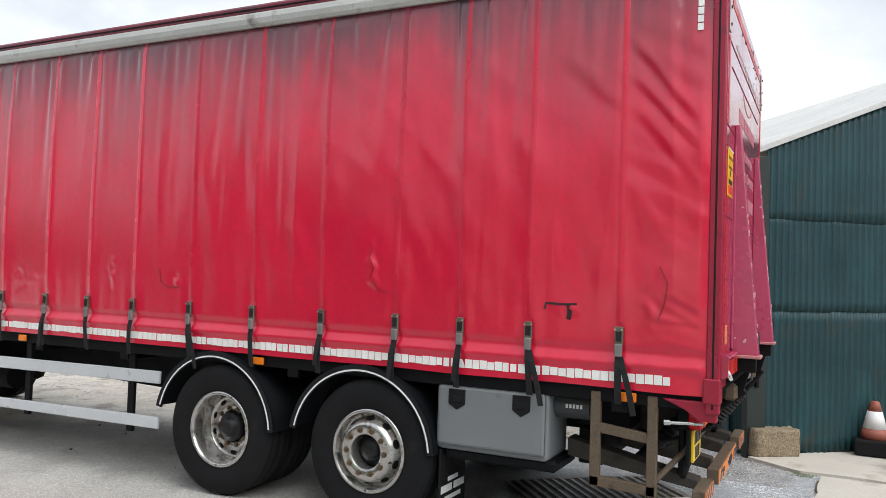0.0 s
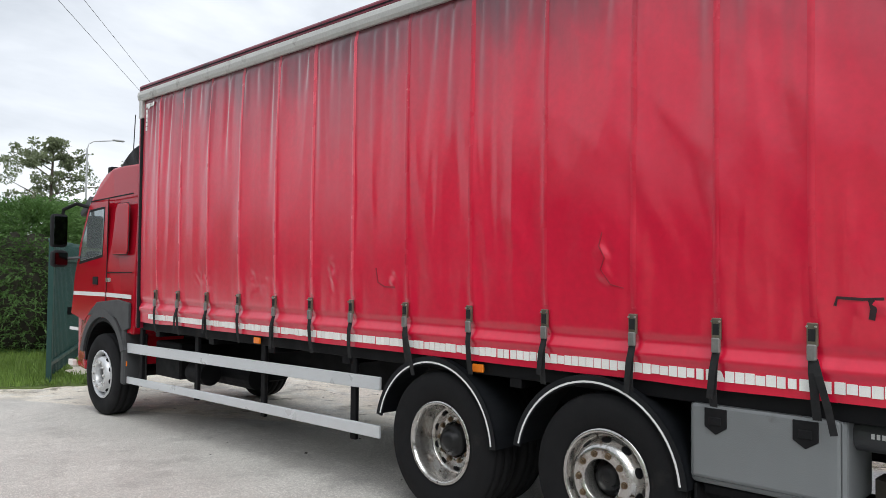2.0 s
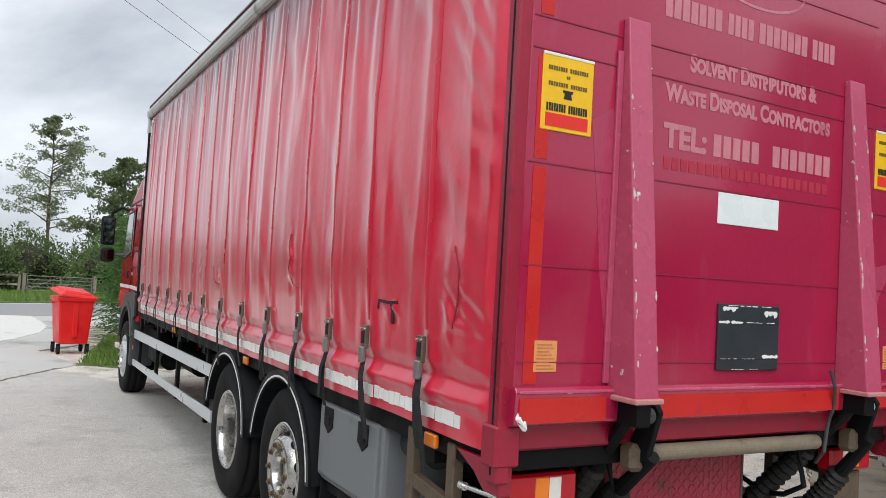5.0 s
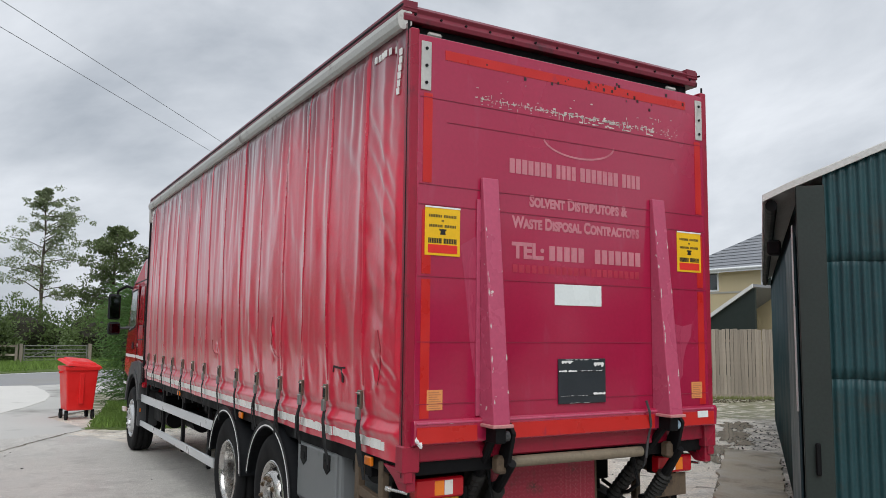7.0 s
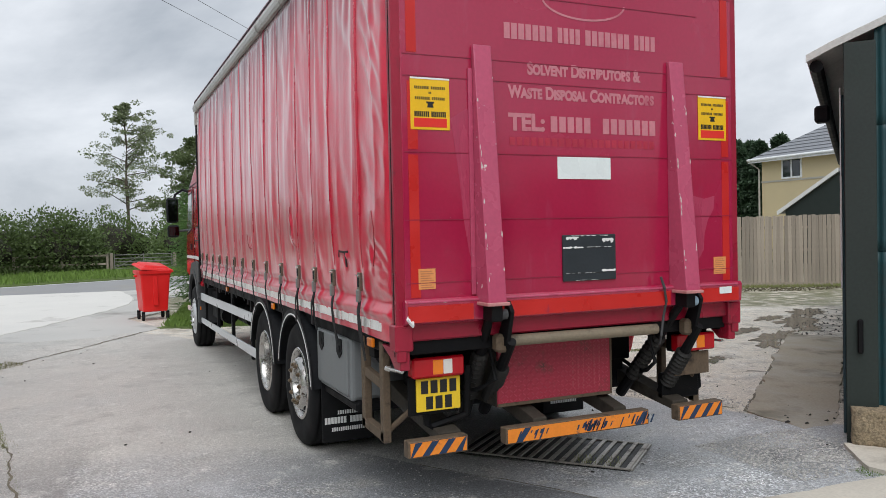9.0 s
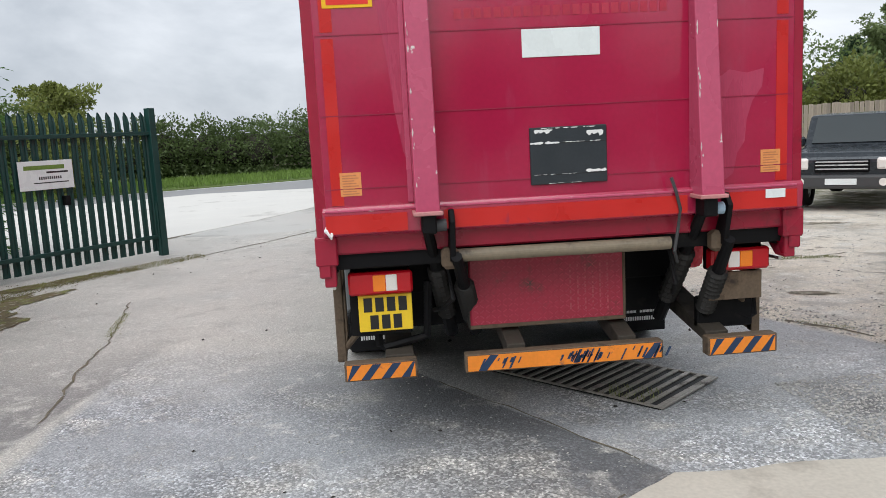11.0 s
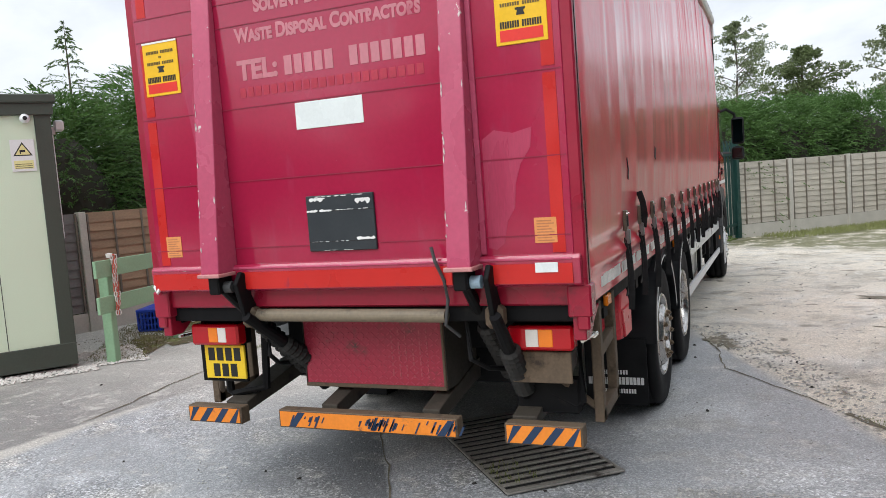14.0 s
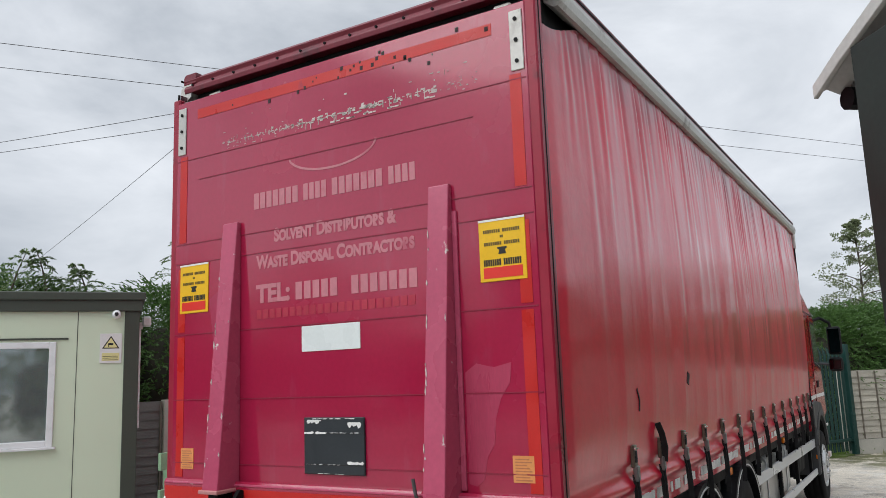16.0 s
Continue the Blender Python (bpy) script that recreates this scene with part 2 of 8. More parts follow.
LIFTBOX = mat("chequer_red_box", (0.38, 0.024, 0.055), rough=0.42, var=0.15, scale=4, fine=40, bump=0.1, dirt=(0.08, 0.05, 0.04), dirt_amount=0.12, dirt_scale=6)
TREAD_RED = mat("worn_tread_paint", (0.45, 0.05, 0.09), rough=0.4, var=0.2, scale=9, fine=50)
DRIP_RED = mat("drip_red", (0.46, 0.10, 0.12), rough=0.5, var=0.2)
PALE_RED = mat("scuffed_pale_red", (0.50, 0.22, 0.22), rough=0.5, var=0.2, scale=14, fine=70)
LENS_RED = mat("red_lens", (0.46, 0.004, 0.012), rough=0.12, var=0.06, scale=20, fine=150, bump=0.25)
LENS_AMBER = mat("amber_lens", (0.85, 0.22, 0.015), rough=0.15, var=0.06, scale=20, fine=150, bump=0.25)
LENS_WHITE = mat("clear_lens", (0.78, 0.74, 0.70), rough=0.15, var=0.06, scale=20, fine=150, bump=0.25)
PLATE = mat("plate_yellow", (0.85, 0.58, 0.02), rough=0.35, var=0.06, scale=6, fine=90)
DARK_BATTEN = mat("dark_batten", (0.15, 0.13, 0.105), rough=0.85, var=0.25, scale=4, fine=40)
INK_BROWN = mat("faded_sign_ink", (0.13, 0.085, 0.015), rough=0.5, var=0.1)
INK = mat("black_ink", (0.012, 0.012, 0.012), rough=0.5, var=0.1)
SIGN_YELLOW = mat("sign_yellow", (0.84, 0.50, 0.008), rough=0.4, var=0.07, scale=5, fine=60)
SIGN_ORANGE = mat("sticker_orange", (0.72, 0.30, 0.10), rough=0.45, var=0.1, scale=12, fine=60)
INK_ORANGE = mat("sticker_faded_ink", (0.50, 0.19, 0.08), rough=0.5)
SIGN_WHITE = mat("sign_white", (0.74, 0.79, 0.79), rough=0.3, var=0.05, scale=6, fine=60)
SIGN_PALE = mat("sun_faded_yellow", (0.78, 0.72, 0.33), rough=0.45, var=0.07, scale=5, fine=60)
SIGN_RED = mat("sign_red", (0.72, 0.03, 0.02), rough=0.4, var=0.06)
CHIPPED_BLACK = mat("chipped_black_panel", (0.022, 0.028, 0.034), rough=0.45, var=0.1, scale=6, fine=60)
overlay(CHIPPED_BLACK, (0.66, 0.66, 0.64), 22.0, 0.72, 0.73, stretch=(1, 0.8, 1.6), detail=6)
BAR_ORANGE = mat("underrun_orange", (0.80, 0.24, 0.02), rough=0.45, var=0.1, scale=9, fine=60, dirt=(0.05, 0.05, 0.07), dirt_amount=0.04, dirt_scale=14)
BAR_BLUE = mat("underrun_navy", (0.012, 0.036, 0.09), rough=0.45, var=0.15, scale=9, fine=60)
FADED_TEXT = mat("ghost_lettering", (0.52, 0.19, 0.23), rough=0.5, var=0.12, scale=5, fine=40, bump=0.0)
overlay(FADED_TEXT, (0.40, 0.05, 0.10), 3.0, 0.55, 0.68)
RED_TEXT = mat("red_ghost_lettering", (0.40, 0.026, 0.055), rough=0.4, var=0.2, scale=4)
CHIP_PALE = mat("bare_paint_chips", (0.62, 0.55, 0.53), rough=0.6, var=0.1)
SCRATCH_DARK = mat("dark_tear", (0.03, 0.012, 0.015), rough=0.7, var=0.2)
# darker red that paints crease shade and a hook mark on the curtain
CREASE = mat("dark_crease_red", (0.30, 0.016, 0.03), rough=0.5, var=0.2)
WHITE_PAINT = mat("white_paint_line", (0.78, 0.78, 0.77), rough=0.4, var=0.05)
GLASS = mat("tinted_glass", (0.02, 0.028, 0.03), rough=0.04, var=0.02, bump=0.0, spec=0.9, rough_var=0.0)
MIRROR = mat("mirror_glass", (0.07, 0.08, 0.08), rough=0.03, metal=1.0, var=0.0, bump=0.0, rough_var=0.0)
CAB_DARK = mat("cab_grey_plastic", (0.05, 0.052, 0.055), rough=0.55, var=0.12, scale=5, fine=120, bump=0.12)
BLUE_CAP = mat("pale_blue_grease_cap", (0.30, 0.42, 0.52), rough=0.4)
SEAM_LINE = mat("panel_seam", (0.27, 0.009, 0.042), rough=0.5, var=0.1)
TOP_RAIL = mat("grimy_top_rail", (0.17, 0.012, 0.028), rough=0.4, var=0.15, scale=4, fine=50, bump=0.1, dirt=(0.04, 0.015, 0.02), dirt_amount=0.25, dirt_scale=5)
CAB_WINDOW = mat("sky_reflecting_glass", (0.42, 0.47, 0.47), rough=0.05, metal=0.75, var=0.03, bump=0.0, rough_var=0.0)
CRACK = mat("dirt_filled_crack", (0.15, 0.13, 0.095), rough=0.95, var=0.4, scale=9, fine=60)
YARD_DIRT = mat("dark_yard_dirt", (0.19, 0.165, 0.12), rough=0.9, var=0.45, scale=7, fine=50, bump=0.8, bump_dist=0.01)
overlay(YARD_DIRT, (0.46, 0.42, 0.35), 9.0, 0.50, 0.60)
MOSS_MAT = mat("brown_moss_mat", (0.13, 0.105, 0.055), rough=0.95, var=0.45, scale=9, fine=60, bump=0.9, bump_dist=0.012)
overlay(MOSS_MAT, (0.17, 0.18, 0.055), 5.0, 0.50, 0.60)
overlay(MOSS_MAT, (0.34, 0.31, 0.25), 11.0, 0.58, 0.64)
PUDDLE = mat("wet_patch", (0.10, 0.095, 0.085), rough=0.07, var=0.15, scale=2, fine=20, bump=0.0, rough_var=0.05)

# ---- builders ----
def mesh_of(name, bm):
    me = bpy.data.meshes.new(name)
    bmesh.ops.recalc_face_normals(bm, faces=bm.faces)
    bm.to_mesh(me)
    bm.free()
    return me


def part(name, bm, material, parent, label="", smooth=False, m=None):
    """Links a bmesh as one mesh object under a thing or a part."""
    me = bm if isinstance(bm, bpy.types.Mesh) else mesh_of(name, bm)
    if not me.materials:
        me.materials.append(material)
    if smooth:
        me.polygons.foreach_set("use_smooth", [True] * len(me.polygons))
    ob = new(name, me)
    if parent:
        ob.parent = parent
        if parent.type == "MESH" or parent.parent:
            ob.matrix_parent_inverse = Matrix.Identity(4)
    if m is not None:
        ob.matrix_basis = m
    if label:
        ob["label"] = label
    return ob


def thing(name, label, category, m=None, group="", kind=""):
    ob = new(name)
    ob.empty_display_size = 0.1
    if m is not None:
        ob.matrix_basis = m
    return tagged(ob, label, category, group, kind)


def solo(name, bm, material, label, category, m=None, group="", kind="", smooth=False):
    ob = part(name, bm, material, None, "", smooth, m)
    return tagged(ob, label, category, group, kind)


def box(x0, x1, y0, y1, z0, z1, bevel=0.0, bm=None, seg=1):
    b = bmesh.new()
    bmesh.ops.create_cube(b, size=1)
    for v in b.verts:
        v.co = Vector(((x0 + x1) / 2 + v.co.x * (x1 - x0), (y0 + y1) / 2 + v.co.y * (y1 - y0), (z0 + z1) / 2 + v.co.z * (z1 - z0)))
    if bevel:
        bmesh.ops.bevel(b, geom=list(b.edges), offset=bevel, segments=seg, affect="EDGES", profile=0.5)
    return merge(bm, b) if bm is not None else b


def merge(bm, other):
    me = bpy.data.meshes.new("tmp")
    other.to_mesh(me)
    other.free()
    bm.from_mesh(me)
    bpy.data.meshes.remove(me)
    return bm


def move(bm, m):
    bm.transform(m)
    return bm


def rod(p0, p1, r, seg=12, r1=None, bm=None, caps=True):
    b = bm if bm is not None else bmesh.new()
    p0, p1 = Vector(p0), Vector(p1)
    d = p1 - p0
    turn = d.to_track_quat("Z", "Y").to_matrix().to_4x4()
    bmesh.ops.create_cone(b, cap_ends=caps, cap_tris=False, segments=seg, radius1=r, radius2=r if r1 is None else r1, depth=d.length, matrix=Matrix.Translation((p0 + p1) / 2) @ turn)
    return b


def pipe(points, r, seg=8, bm=None):
    """A tube along a bent line."""
    b = bm if bm is not None else bmesh.new()
    pts = [Vector(p) for p in points]
    rings = []
    for i, p in enumerate(pts):
        d = (pts[min(i + 1, len(pts) - 1)] - pts[max(i - 1, 0)]).normalized()
        side = d.cross(Vector((0, 0, 1)))
        if side.length < 0.01:
            side = d.cross(Vector((0, 1, 0)))
        side.normalize()
        up = side.cross(d)
        rr = r[i] if isinstance(r, (list, tuple)) else r
        rings.append([b.verts.new(p + side * math.cos(a) * rr + up * math.sin(a) * rr) for a in (2 * math.pi * k / seg for k in range(seg))])
    for a, c in zip(rings, rings[1:]):
        for k in range(seg):
            b.faces.new((a[k], a[(k + 1) % seg], c[(k + 1) % seg], c[k]))
    b.faces.new(rings[0])
    b.faces.new(reversed(rings[-1]))
    return b


def lathe(profile, seg=40, bm=None, axis="Y", closed=False, caps=True):
    """Turns (radius, along) pairs about an axis."""
    b = bm if bm is not None else bmesh.new()
    rings = []
    for r, h in profile:
        ring = []
        for k in range(seg):
            a = 2 * math.pi * k / seg
            c, s = r * math.cos(a), r * math.sin(a)
            co = (c, h, s) if axis == "Y" else ((c, s, h) if axis == "Z" else (h, c, s))
            ring.append(b.verts.new(co))
        rings.append(ring)
    pairs = list(zip(rings, rings[1:])) + ([(rings[-1], rings[0])] if closed else [])
    for a, c in pairs:
        for k in range(seg):
            b.faces.new((a[k], a[(k + 1) % seg], c[(k + 1) % seg], c[k]))
    if caps and not closed:
        for ring in (rings[0], rings[-1]):
            if (ring[0].co - ring[1].co).length > 1e-4:
                b.faces.new(ring)
    return b


def prism(points, y0, y1, bevel=0.0, plane="XZ", bm=None, seg=2):
    """A flat outline given thickness: XZ outline along y, XY along z, YZ along x."""
    b = bmesh.new()
    def at(p, d):
        return {"XZ": (p[0], d, p[1]), "XY": (p[0], p[1], d), "YZ": (d, p[0], p[1])}[plane]
    lo = [b.verts.new(at(p, y0)) for p in points]
    hi = [b.verts.new(at(p, y1)) for p in points]
    b.faces.new(lo)
    b.faces.new(list(reversed(hi)))
    for i in range(len(points)):
        j = (i + 1) % len(points)
        b.faces.new((lo[i], lo[j], hi[j], hi[i]))
    bmesh.ops.recalc_face_normals(b, faces=b.faces)
    if bevel:
        bmesh.ops.bevel(b, geom=list(b.edges), offset=bevel, segments=seg, affect="EDGES", profile=0.5)
    return merge(bm, b) if bm is not None else b


def band(points, width, thick, normal_axis="Y"):
    """A strap: a flat strip along a line, width across it."""
    b = bmesh.new()
    pts = [Vector(p) for p in points]
    n = {"X": Vector((1, 0, 0)), "Y": Vector((0, 1, 0)), "Z": Vector((0, 0, 1))}[normal_axis]
    rows = []
    for i, p in enumerate(pts):
        d = (pts[min(i + 1, len(pts) - 1)] - pts[max(i - 1, 0)]).normalized()
        w = d.cross(n)
        w.normalize()
        nn = w.cross(d).normalized()
        rows.append([b.verts.new(p + w * (width / 2 * s) + nn * (thick / 2 * q)) for s, q in ((-1, -1), (1, -1), (1, 1), (-1, 1))])
    for a, c in zip(rows, rows[1:]):
        for k in range(4):
            b.faces.new((a[k], a[(k + 1) % 4], c[(k + 1) % 4], c[k]))
    b.faces.new(rows[0])
    b.faces.new(reversed(rows[-1]))
    return b


def sheet(nx, nz, fn):
    """A grid surface from fn(u, v) with u, v in 0..1."""
    vs = [fn(i / nx, j / nz) for j in range(nz + 1) for i in range(nx + 1)]
    fs = [(j * (nx + 1) + i, j * (nx + 1) + i + 1, (j + 1) * (nx + 1) + i + 1, (j + 1) * (nx + 1) + i) for j in range(nz) for i in range(nx)]
    me = bpy.data.meshes.new("sheet")
    me.from_pydata(vs, [], fs)
    me.update()
    return me


def thicken(me, depth):
    b = bmesh.new()
    b.from_mesh(me)
    bpy.data.meshes.remove(me)
    bmesh.ops.recalc_face_normals(b, faces=b.faces)
    bmesh.ops.solidify(b, geom=list(b.faces), thickness=depth)
    return b


def text_part(name, body, size, material, parent, m, label="", depth=0.002, width=None, heavy=0.016, small_caps=False):
    """Lettering as a mesh; width squeezes it to a given length."""
    cu = bpy.data.curves.new(name, "FONT")
    cu.offset = size * heavy
    cu.body, cu.size, cu.extrude, cu.align_x, cu.align_y = body, size, depth, "CENTER", "CENTER"
    if small_caps:
        cu.small_caps_scale = 0.8
        for ch in cu.body_format:
            ch.use_small_caps = True
    ob = bpy.data.objects.new("tmp_text", cu)
    scene.collection.objects.link(ob)
    dg = bpy.context.evaluated_depsgraph_get()
    dg.update()
    me = bpy.data.meshes.new_from_object(ob.evaluated_get(dg))
    bpy.data.objects.remove(ob)
    if width:
        xs = [v.co.x for v in me.vertices]
        k = width / (max(xs) - min(xs))
        for v in me.vertices:
            v.co.x *= k
    me.materials.clear()
    return part(name, me, material, parent, label, m=m)


def sstep(a, b, x):
    t = min(1.0, max(0.0, (x - a) / (b - a)))
    return t * t * (3 - 2 * t)


def fbm(x, y, z=0.0, octaves=3):
    return sum(noise.noise((x * 2 ** i, y * 2 ** i, z + 7.3 * i)) / 2 ** i for i in range(octaves))


def ground_z(x, y):
    """The yard falls slightly towards the road."""
    return 0.1 + 0.0125 * min(0.0, max(-15.0, x))

# ---- ground ----
def ground_material():
    m = mat("yard_surface", (0.50, 0.48, 0.445), rough=0.66, var=0.16, scale=0.9, fine=55, bump=0.5, bump_dist=0.008, coords="Object", rough_var=0.22)
    n, l, b = tools(m)
    co = n.new("ShaderNodeTexCoord")
    sp = n.new("ShaderNodeSeparateXYZ")
    wob = n.new("ShaderNodeTexNoise")
    wob.inputs["Scale"].default_value, wob.inputs["Detail"].default_value = 1.1, 6
    l.new(co.outputs["Object"], wob.inputs["Vector"])
    l.new(co.outputs["Object"], sp.inputs[0])

    def half(ax, ay, c, soft, wobble):
        """1 where ax*x + ay*y > c, with a ragged edge."""
        mx, my, ad, wb, rg = (n.new("ShaderNodeMath"), n.new("ShaderNodeMath"), n.new("ShaderNodeMath"), n.new("ShaderNodeMath"), n.new("ShaderNodeMapRange"))
        mx.operation = my.operation = "MULTIPLY"
        mx.inputs[1].default_value, my.inputs[1].default_value = ax, ay
        l.new(sp.outputs["X"], mx.inputs[0])
        l.new(sp.outputs["Y"], my.inputs[0])
        ad.operation = "ADD"
        l.new(mx.outputs[0], ad.inputs[0])
        l.new(my.outputs[0], ad.inputs[1])
        wb.operation = "MULTIPLY_ADD"
        wb.inputs[1].default_value = wobble
        l.new(wob.outputs["Fac"], wb.inputs[0])
        l.new(ad.outputs[0], wb.inputs[2])
        rg.inputs["From Min"].default_value, rg.inputs["From Max"].default_value = c + wobble / 2 - soft, c + wobble / 2 + soft
        l.new(wb.outputs[0], rg.inputs["Value"])
        return rg.outputs[0]

    def times(*sockets):
        out = sockets[0]
        for s in sockets[1:]:
            mu = n.new("ShaderNodeMath")
            mu.operation = "MULTIPLY"
            l.new(out, mu.inputs[0])
            l.new(s, mu.inputs[1])
            out = mu.outputs[0]
        return out

    def lay(fac, color, strength=1.0, grain=None, low=0.4, high=0.6, gscale=3.0):
        mx = n.new("ShaderNodeMixRGB")
        f = fac
        if grain is not None:
            tn, rg = n.new("ShaderNodeTexNoise"), n.new("ShaderNodeMapRange")
            tn.inputs["Scale"].default_value, tn.inputs["Detail"].default_value, tn.inputs["Roughness"].default_value = gscale, 9, 0.65
            l.new(co.outputs["Object"], tn.inputs["Vector"])
            rg.inputs["From Min"].default_value, rg.inputs["From Max"].default_value = low, high
            rg.inputs["To Max"].default_value = strength
            l.new(tn.outputs["Fac"], rg.inputs["Value"])
            f = times(fac, rg.outputs[0]) if fac is not None else rg.outputs[0]
        l.new(f, mx.inputs[0])
        l.new(base_link(m), mx.inputs[1])
        mx.inputs[2].default_value = (*color, 1)
        l.new(mx.outputs[0], b.inputs["Base Color"])

    tarmac = times(half(1, -0.25, -1.35, 0.9, 1.2), half(0, 1, -3.0, 0.05, 0.2), half(0.387, -0.922, -3.05, 0.04, 0.45))
    lay(tarmac, (0.345, 0.355, 0.372))
    lay(tarmac, (0.51, 0.525, 0.545), 0.62, True, 0.50, 0.64, 1.6)
    lay(tarmac, (0.20, 0.205, 0.215), 0.7, True, 0.52, 0.66, 0.9)
    corner = times(half(1, 2.6, -1.9, 0.5, 0.8), half(0, 1, 0.2, 0.3, 0.2), half(0.387, -0.922, -3.05, 0.04, 0.45))
    lay(corner, (0.40, 0.41, 0.425), 0.9, True, 0.25, 0.45, 1.4)
    lay(corner, (0.58, 0.59, 0.60), 0.75, True, 0.52, 0.64, 1.1)
    # a smoother, darker strip of newer tarmac beside the drain, and the lane along the cabin
    newer = times(half(0.488, -0.873, -0.143, 0.012, 0.05), half(-0.488, 0.873, -0.65, 0.5, 0.6), half(1, 0, -1.9, 0.5, 0.3), half(-1, 0, -1.1, 0.2, 0.2))
    lay(newer, (0.165, 0.17, 0.178))
    lane = times(half(-0.14, -0.99, 3.23, 0.03, 0.08), half(0, 1, -5.2, 0.1, 0.2), half(1, 0, -2.6, 1.2, 0.8), half(-1, 0, -3.5, 0.5, 0.3))
    lay(lane, (0.235, 0.225, 0.22))
    # a scoured, darker patch where the binder has gone
    scour = times(half(1, 0, -0.72, 0.15, 0.5), half(-1, 0, -0.22, 0.12, 0.5), half(0, 1, 1.60, 0.15, 0.4), half(0, -1, -2.55, 0.1, 0.3))
    lay(scour, (0.15, 0.15, 0.15), 0.9, True, 0.40, 0.56, 2.0)
    yard = half(-0.387, 0.922, 3.05, 0.04, 0.45)
    lay(yard, (0.68, 0.62, 0.525))
    lay(yard, (0.30, 0.265, 0.215), 0.8, True, 0.55, 0.64, 1.3)
    lay(yard, (0.38, 0.33, 0.26), 0.7, True, 0.54, 0.60, 0.55)
    lay(yard, (0.15, 0.13, 0.09), 0.85, True, 0.585, 0.64, 3.2)
    lay(yard, (0.72, 0.69, 0.63), 0.8, True, 0.52, 0.62, 2.2)
    lay(None, (0.56, 0.54, 0.505), 0.45, True, 0.5, 0.7, 0.6)
    lay(None, (0.37, 0.355, 0.33), 0.6, True, 0.52, 0.64, 2.3)
    lay(None, (0.64, 0.62, 0.58), 0.5, True, 0.56, 0.66, 5.0)
    # damp, dirty ground along the workshop
    damp = times(half(0.76, 0.65, 1.15, 0.35, 1.0), half(0, 1, 2.7, 0.2, 0.3))
    lay(damp, (0.17, 0.15, 0.115), 0.9, True, 0.44, 0.60, 1.6)
    lay(damp, (0.075, 0.07, 0.045), 0.8, True, 0.58, 0.64, 5.0)
    # mossy, littered foot of the fences
    foot = half(-0.863, 0.508, 13.4, 0.35, 1.6)
    lay(foot, (0.15, 0.15, 0.07), 0.9, True, 0.38, 0.52, 2.5)
    foot = times(half(-0.742, -0.671, 10.4, 0.3, 1.2), half(0, 1, 1.0, 0.4, 0.5))
    lay(foot, (0.15, 0.15, 0.07), 0.9, True, 0.38, 0.52, 2.5)
    # stones of the surface: each its own shade, proud of the binder, coarser on the tarmac
    def stones(scale, lo, hi, mask, bump_strength, bump_dist):
        vo = n.new("ShaderNodeTexVoronoi")
        vo.inputs["Scale"].default_value = scale
        l.new(co.outputs["Object"], vo.inputs["Vector"])
        sx, rg, mx = n.new("ShaderNodeSeparateColor"), n.new("ShaderNodeMapRange"), n.new("ShaderNodeMixRGB")
        l.new(vo.outputs["Color"], sx.inputs[0])
        rg.inputs["To Min"].default_value, rg.inputs["To Max"].default_value = lo, hi
        pw = n.new("ShaderNodeMath")
        pw.operation = "POWER"
        pw.inputs[1].default_value = 2.2
        l.new(sx.outputs[0], pw.inputs[0])
        l.new(pw.outputs[0], rg.inputs["Value"])
        mx.blend_type = "MULTIPLY"
        mx.inputs[0].default_value = 1.0
        if mask is not None:
            l.new(mask, mx.inputs[0])
        l.new(base_link(m), mx.inputs[1])
        l.new(rg.outputs[0], mx.inputs[2])
        l.new(mx.outputs[0], b.inputs["Base Color"])
        bp = n.new("ShaderNodeBump")
        bp.invert = True
        bp.inputs["Strength"].default_value, bp.inputs["Distance"].default_value = bump_strength, bump_dist
        l.new(vo.outputs["Distance"], bp.inputs["Height"])
        l.new(b.inputs["Normal"].links[0].from_socket, bp.inputs["Normal"])
        l.new(bp.outputs[0], b.inputs["Normal"])

    stones(110, 0.80, 1.34, None, 0.25, 0.004)
    pn, pr = n.new("ShaderNodeTexNoise"), n.new("ShaderNodeMapRange")
    pn.inputs["Scale"].default_value, pn.inputs["Detail"].default_value = 1.1, 6
    l.new(co.outputs["Object"], pn.inputs["Vector"])
    pr.inputs["From Min"].default_value, pr.inputs["From Max"].default_value = 0.42, 0.58
    pr.inputs["To Min"].default_value = 0.25
    l.new(pn.outputs["Fac"], pr.inputs["Value"])
    stones(72, 0.60, 1.95, times(tarmac, pr.outputs[0]), 0.45, 0.006)
    return m


GROUND = ground_material()
ROAD = mat("road_tarmac", (0.28, 0.28, 0.285), rough=0.75, var=0.15, scale=0.7, fine=40, bump=0.3, dirt=(0.30, 0.29, 0.27), dirt_amount=0.3, dirt_scale=0.4)
CONCRETE = mat("pale_concrete", (0.56, 0.52, 0.45), rough=0.85, var=0.14, scale=1.6, fine=45, bump=0.4, dirt=(0.25, 0.22, 0.18), dirt_amount=0.25, dirt_scale=1.2)
APRON = mat("drive_concrete", (0.50, 0.49, 0.465), rough=0.8, var=0.1, scale=0.8, fine=50, bump=0.3, dirt=(0.28, 0.27, 0.25), dirt_amount=0.3, dirt_scale=0.5)
APRON_PALE = mat("pale_drive_concrete", (0.66, 0.645, 0.61), rough=0.8, var=0.08, scale=0.8, fine=50, bump=0.3, dirt=(0.40, 0.38, 0.35), dirt_amount=0.12, dirt_scale=0.7)
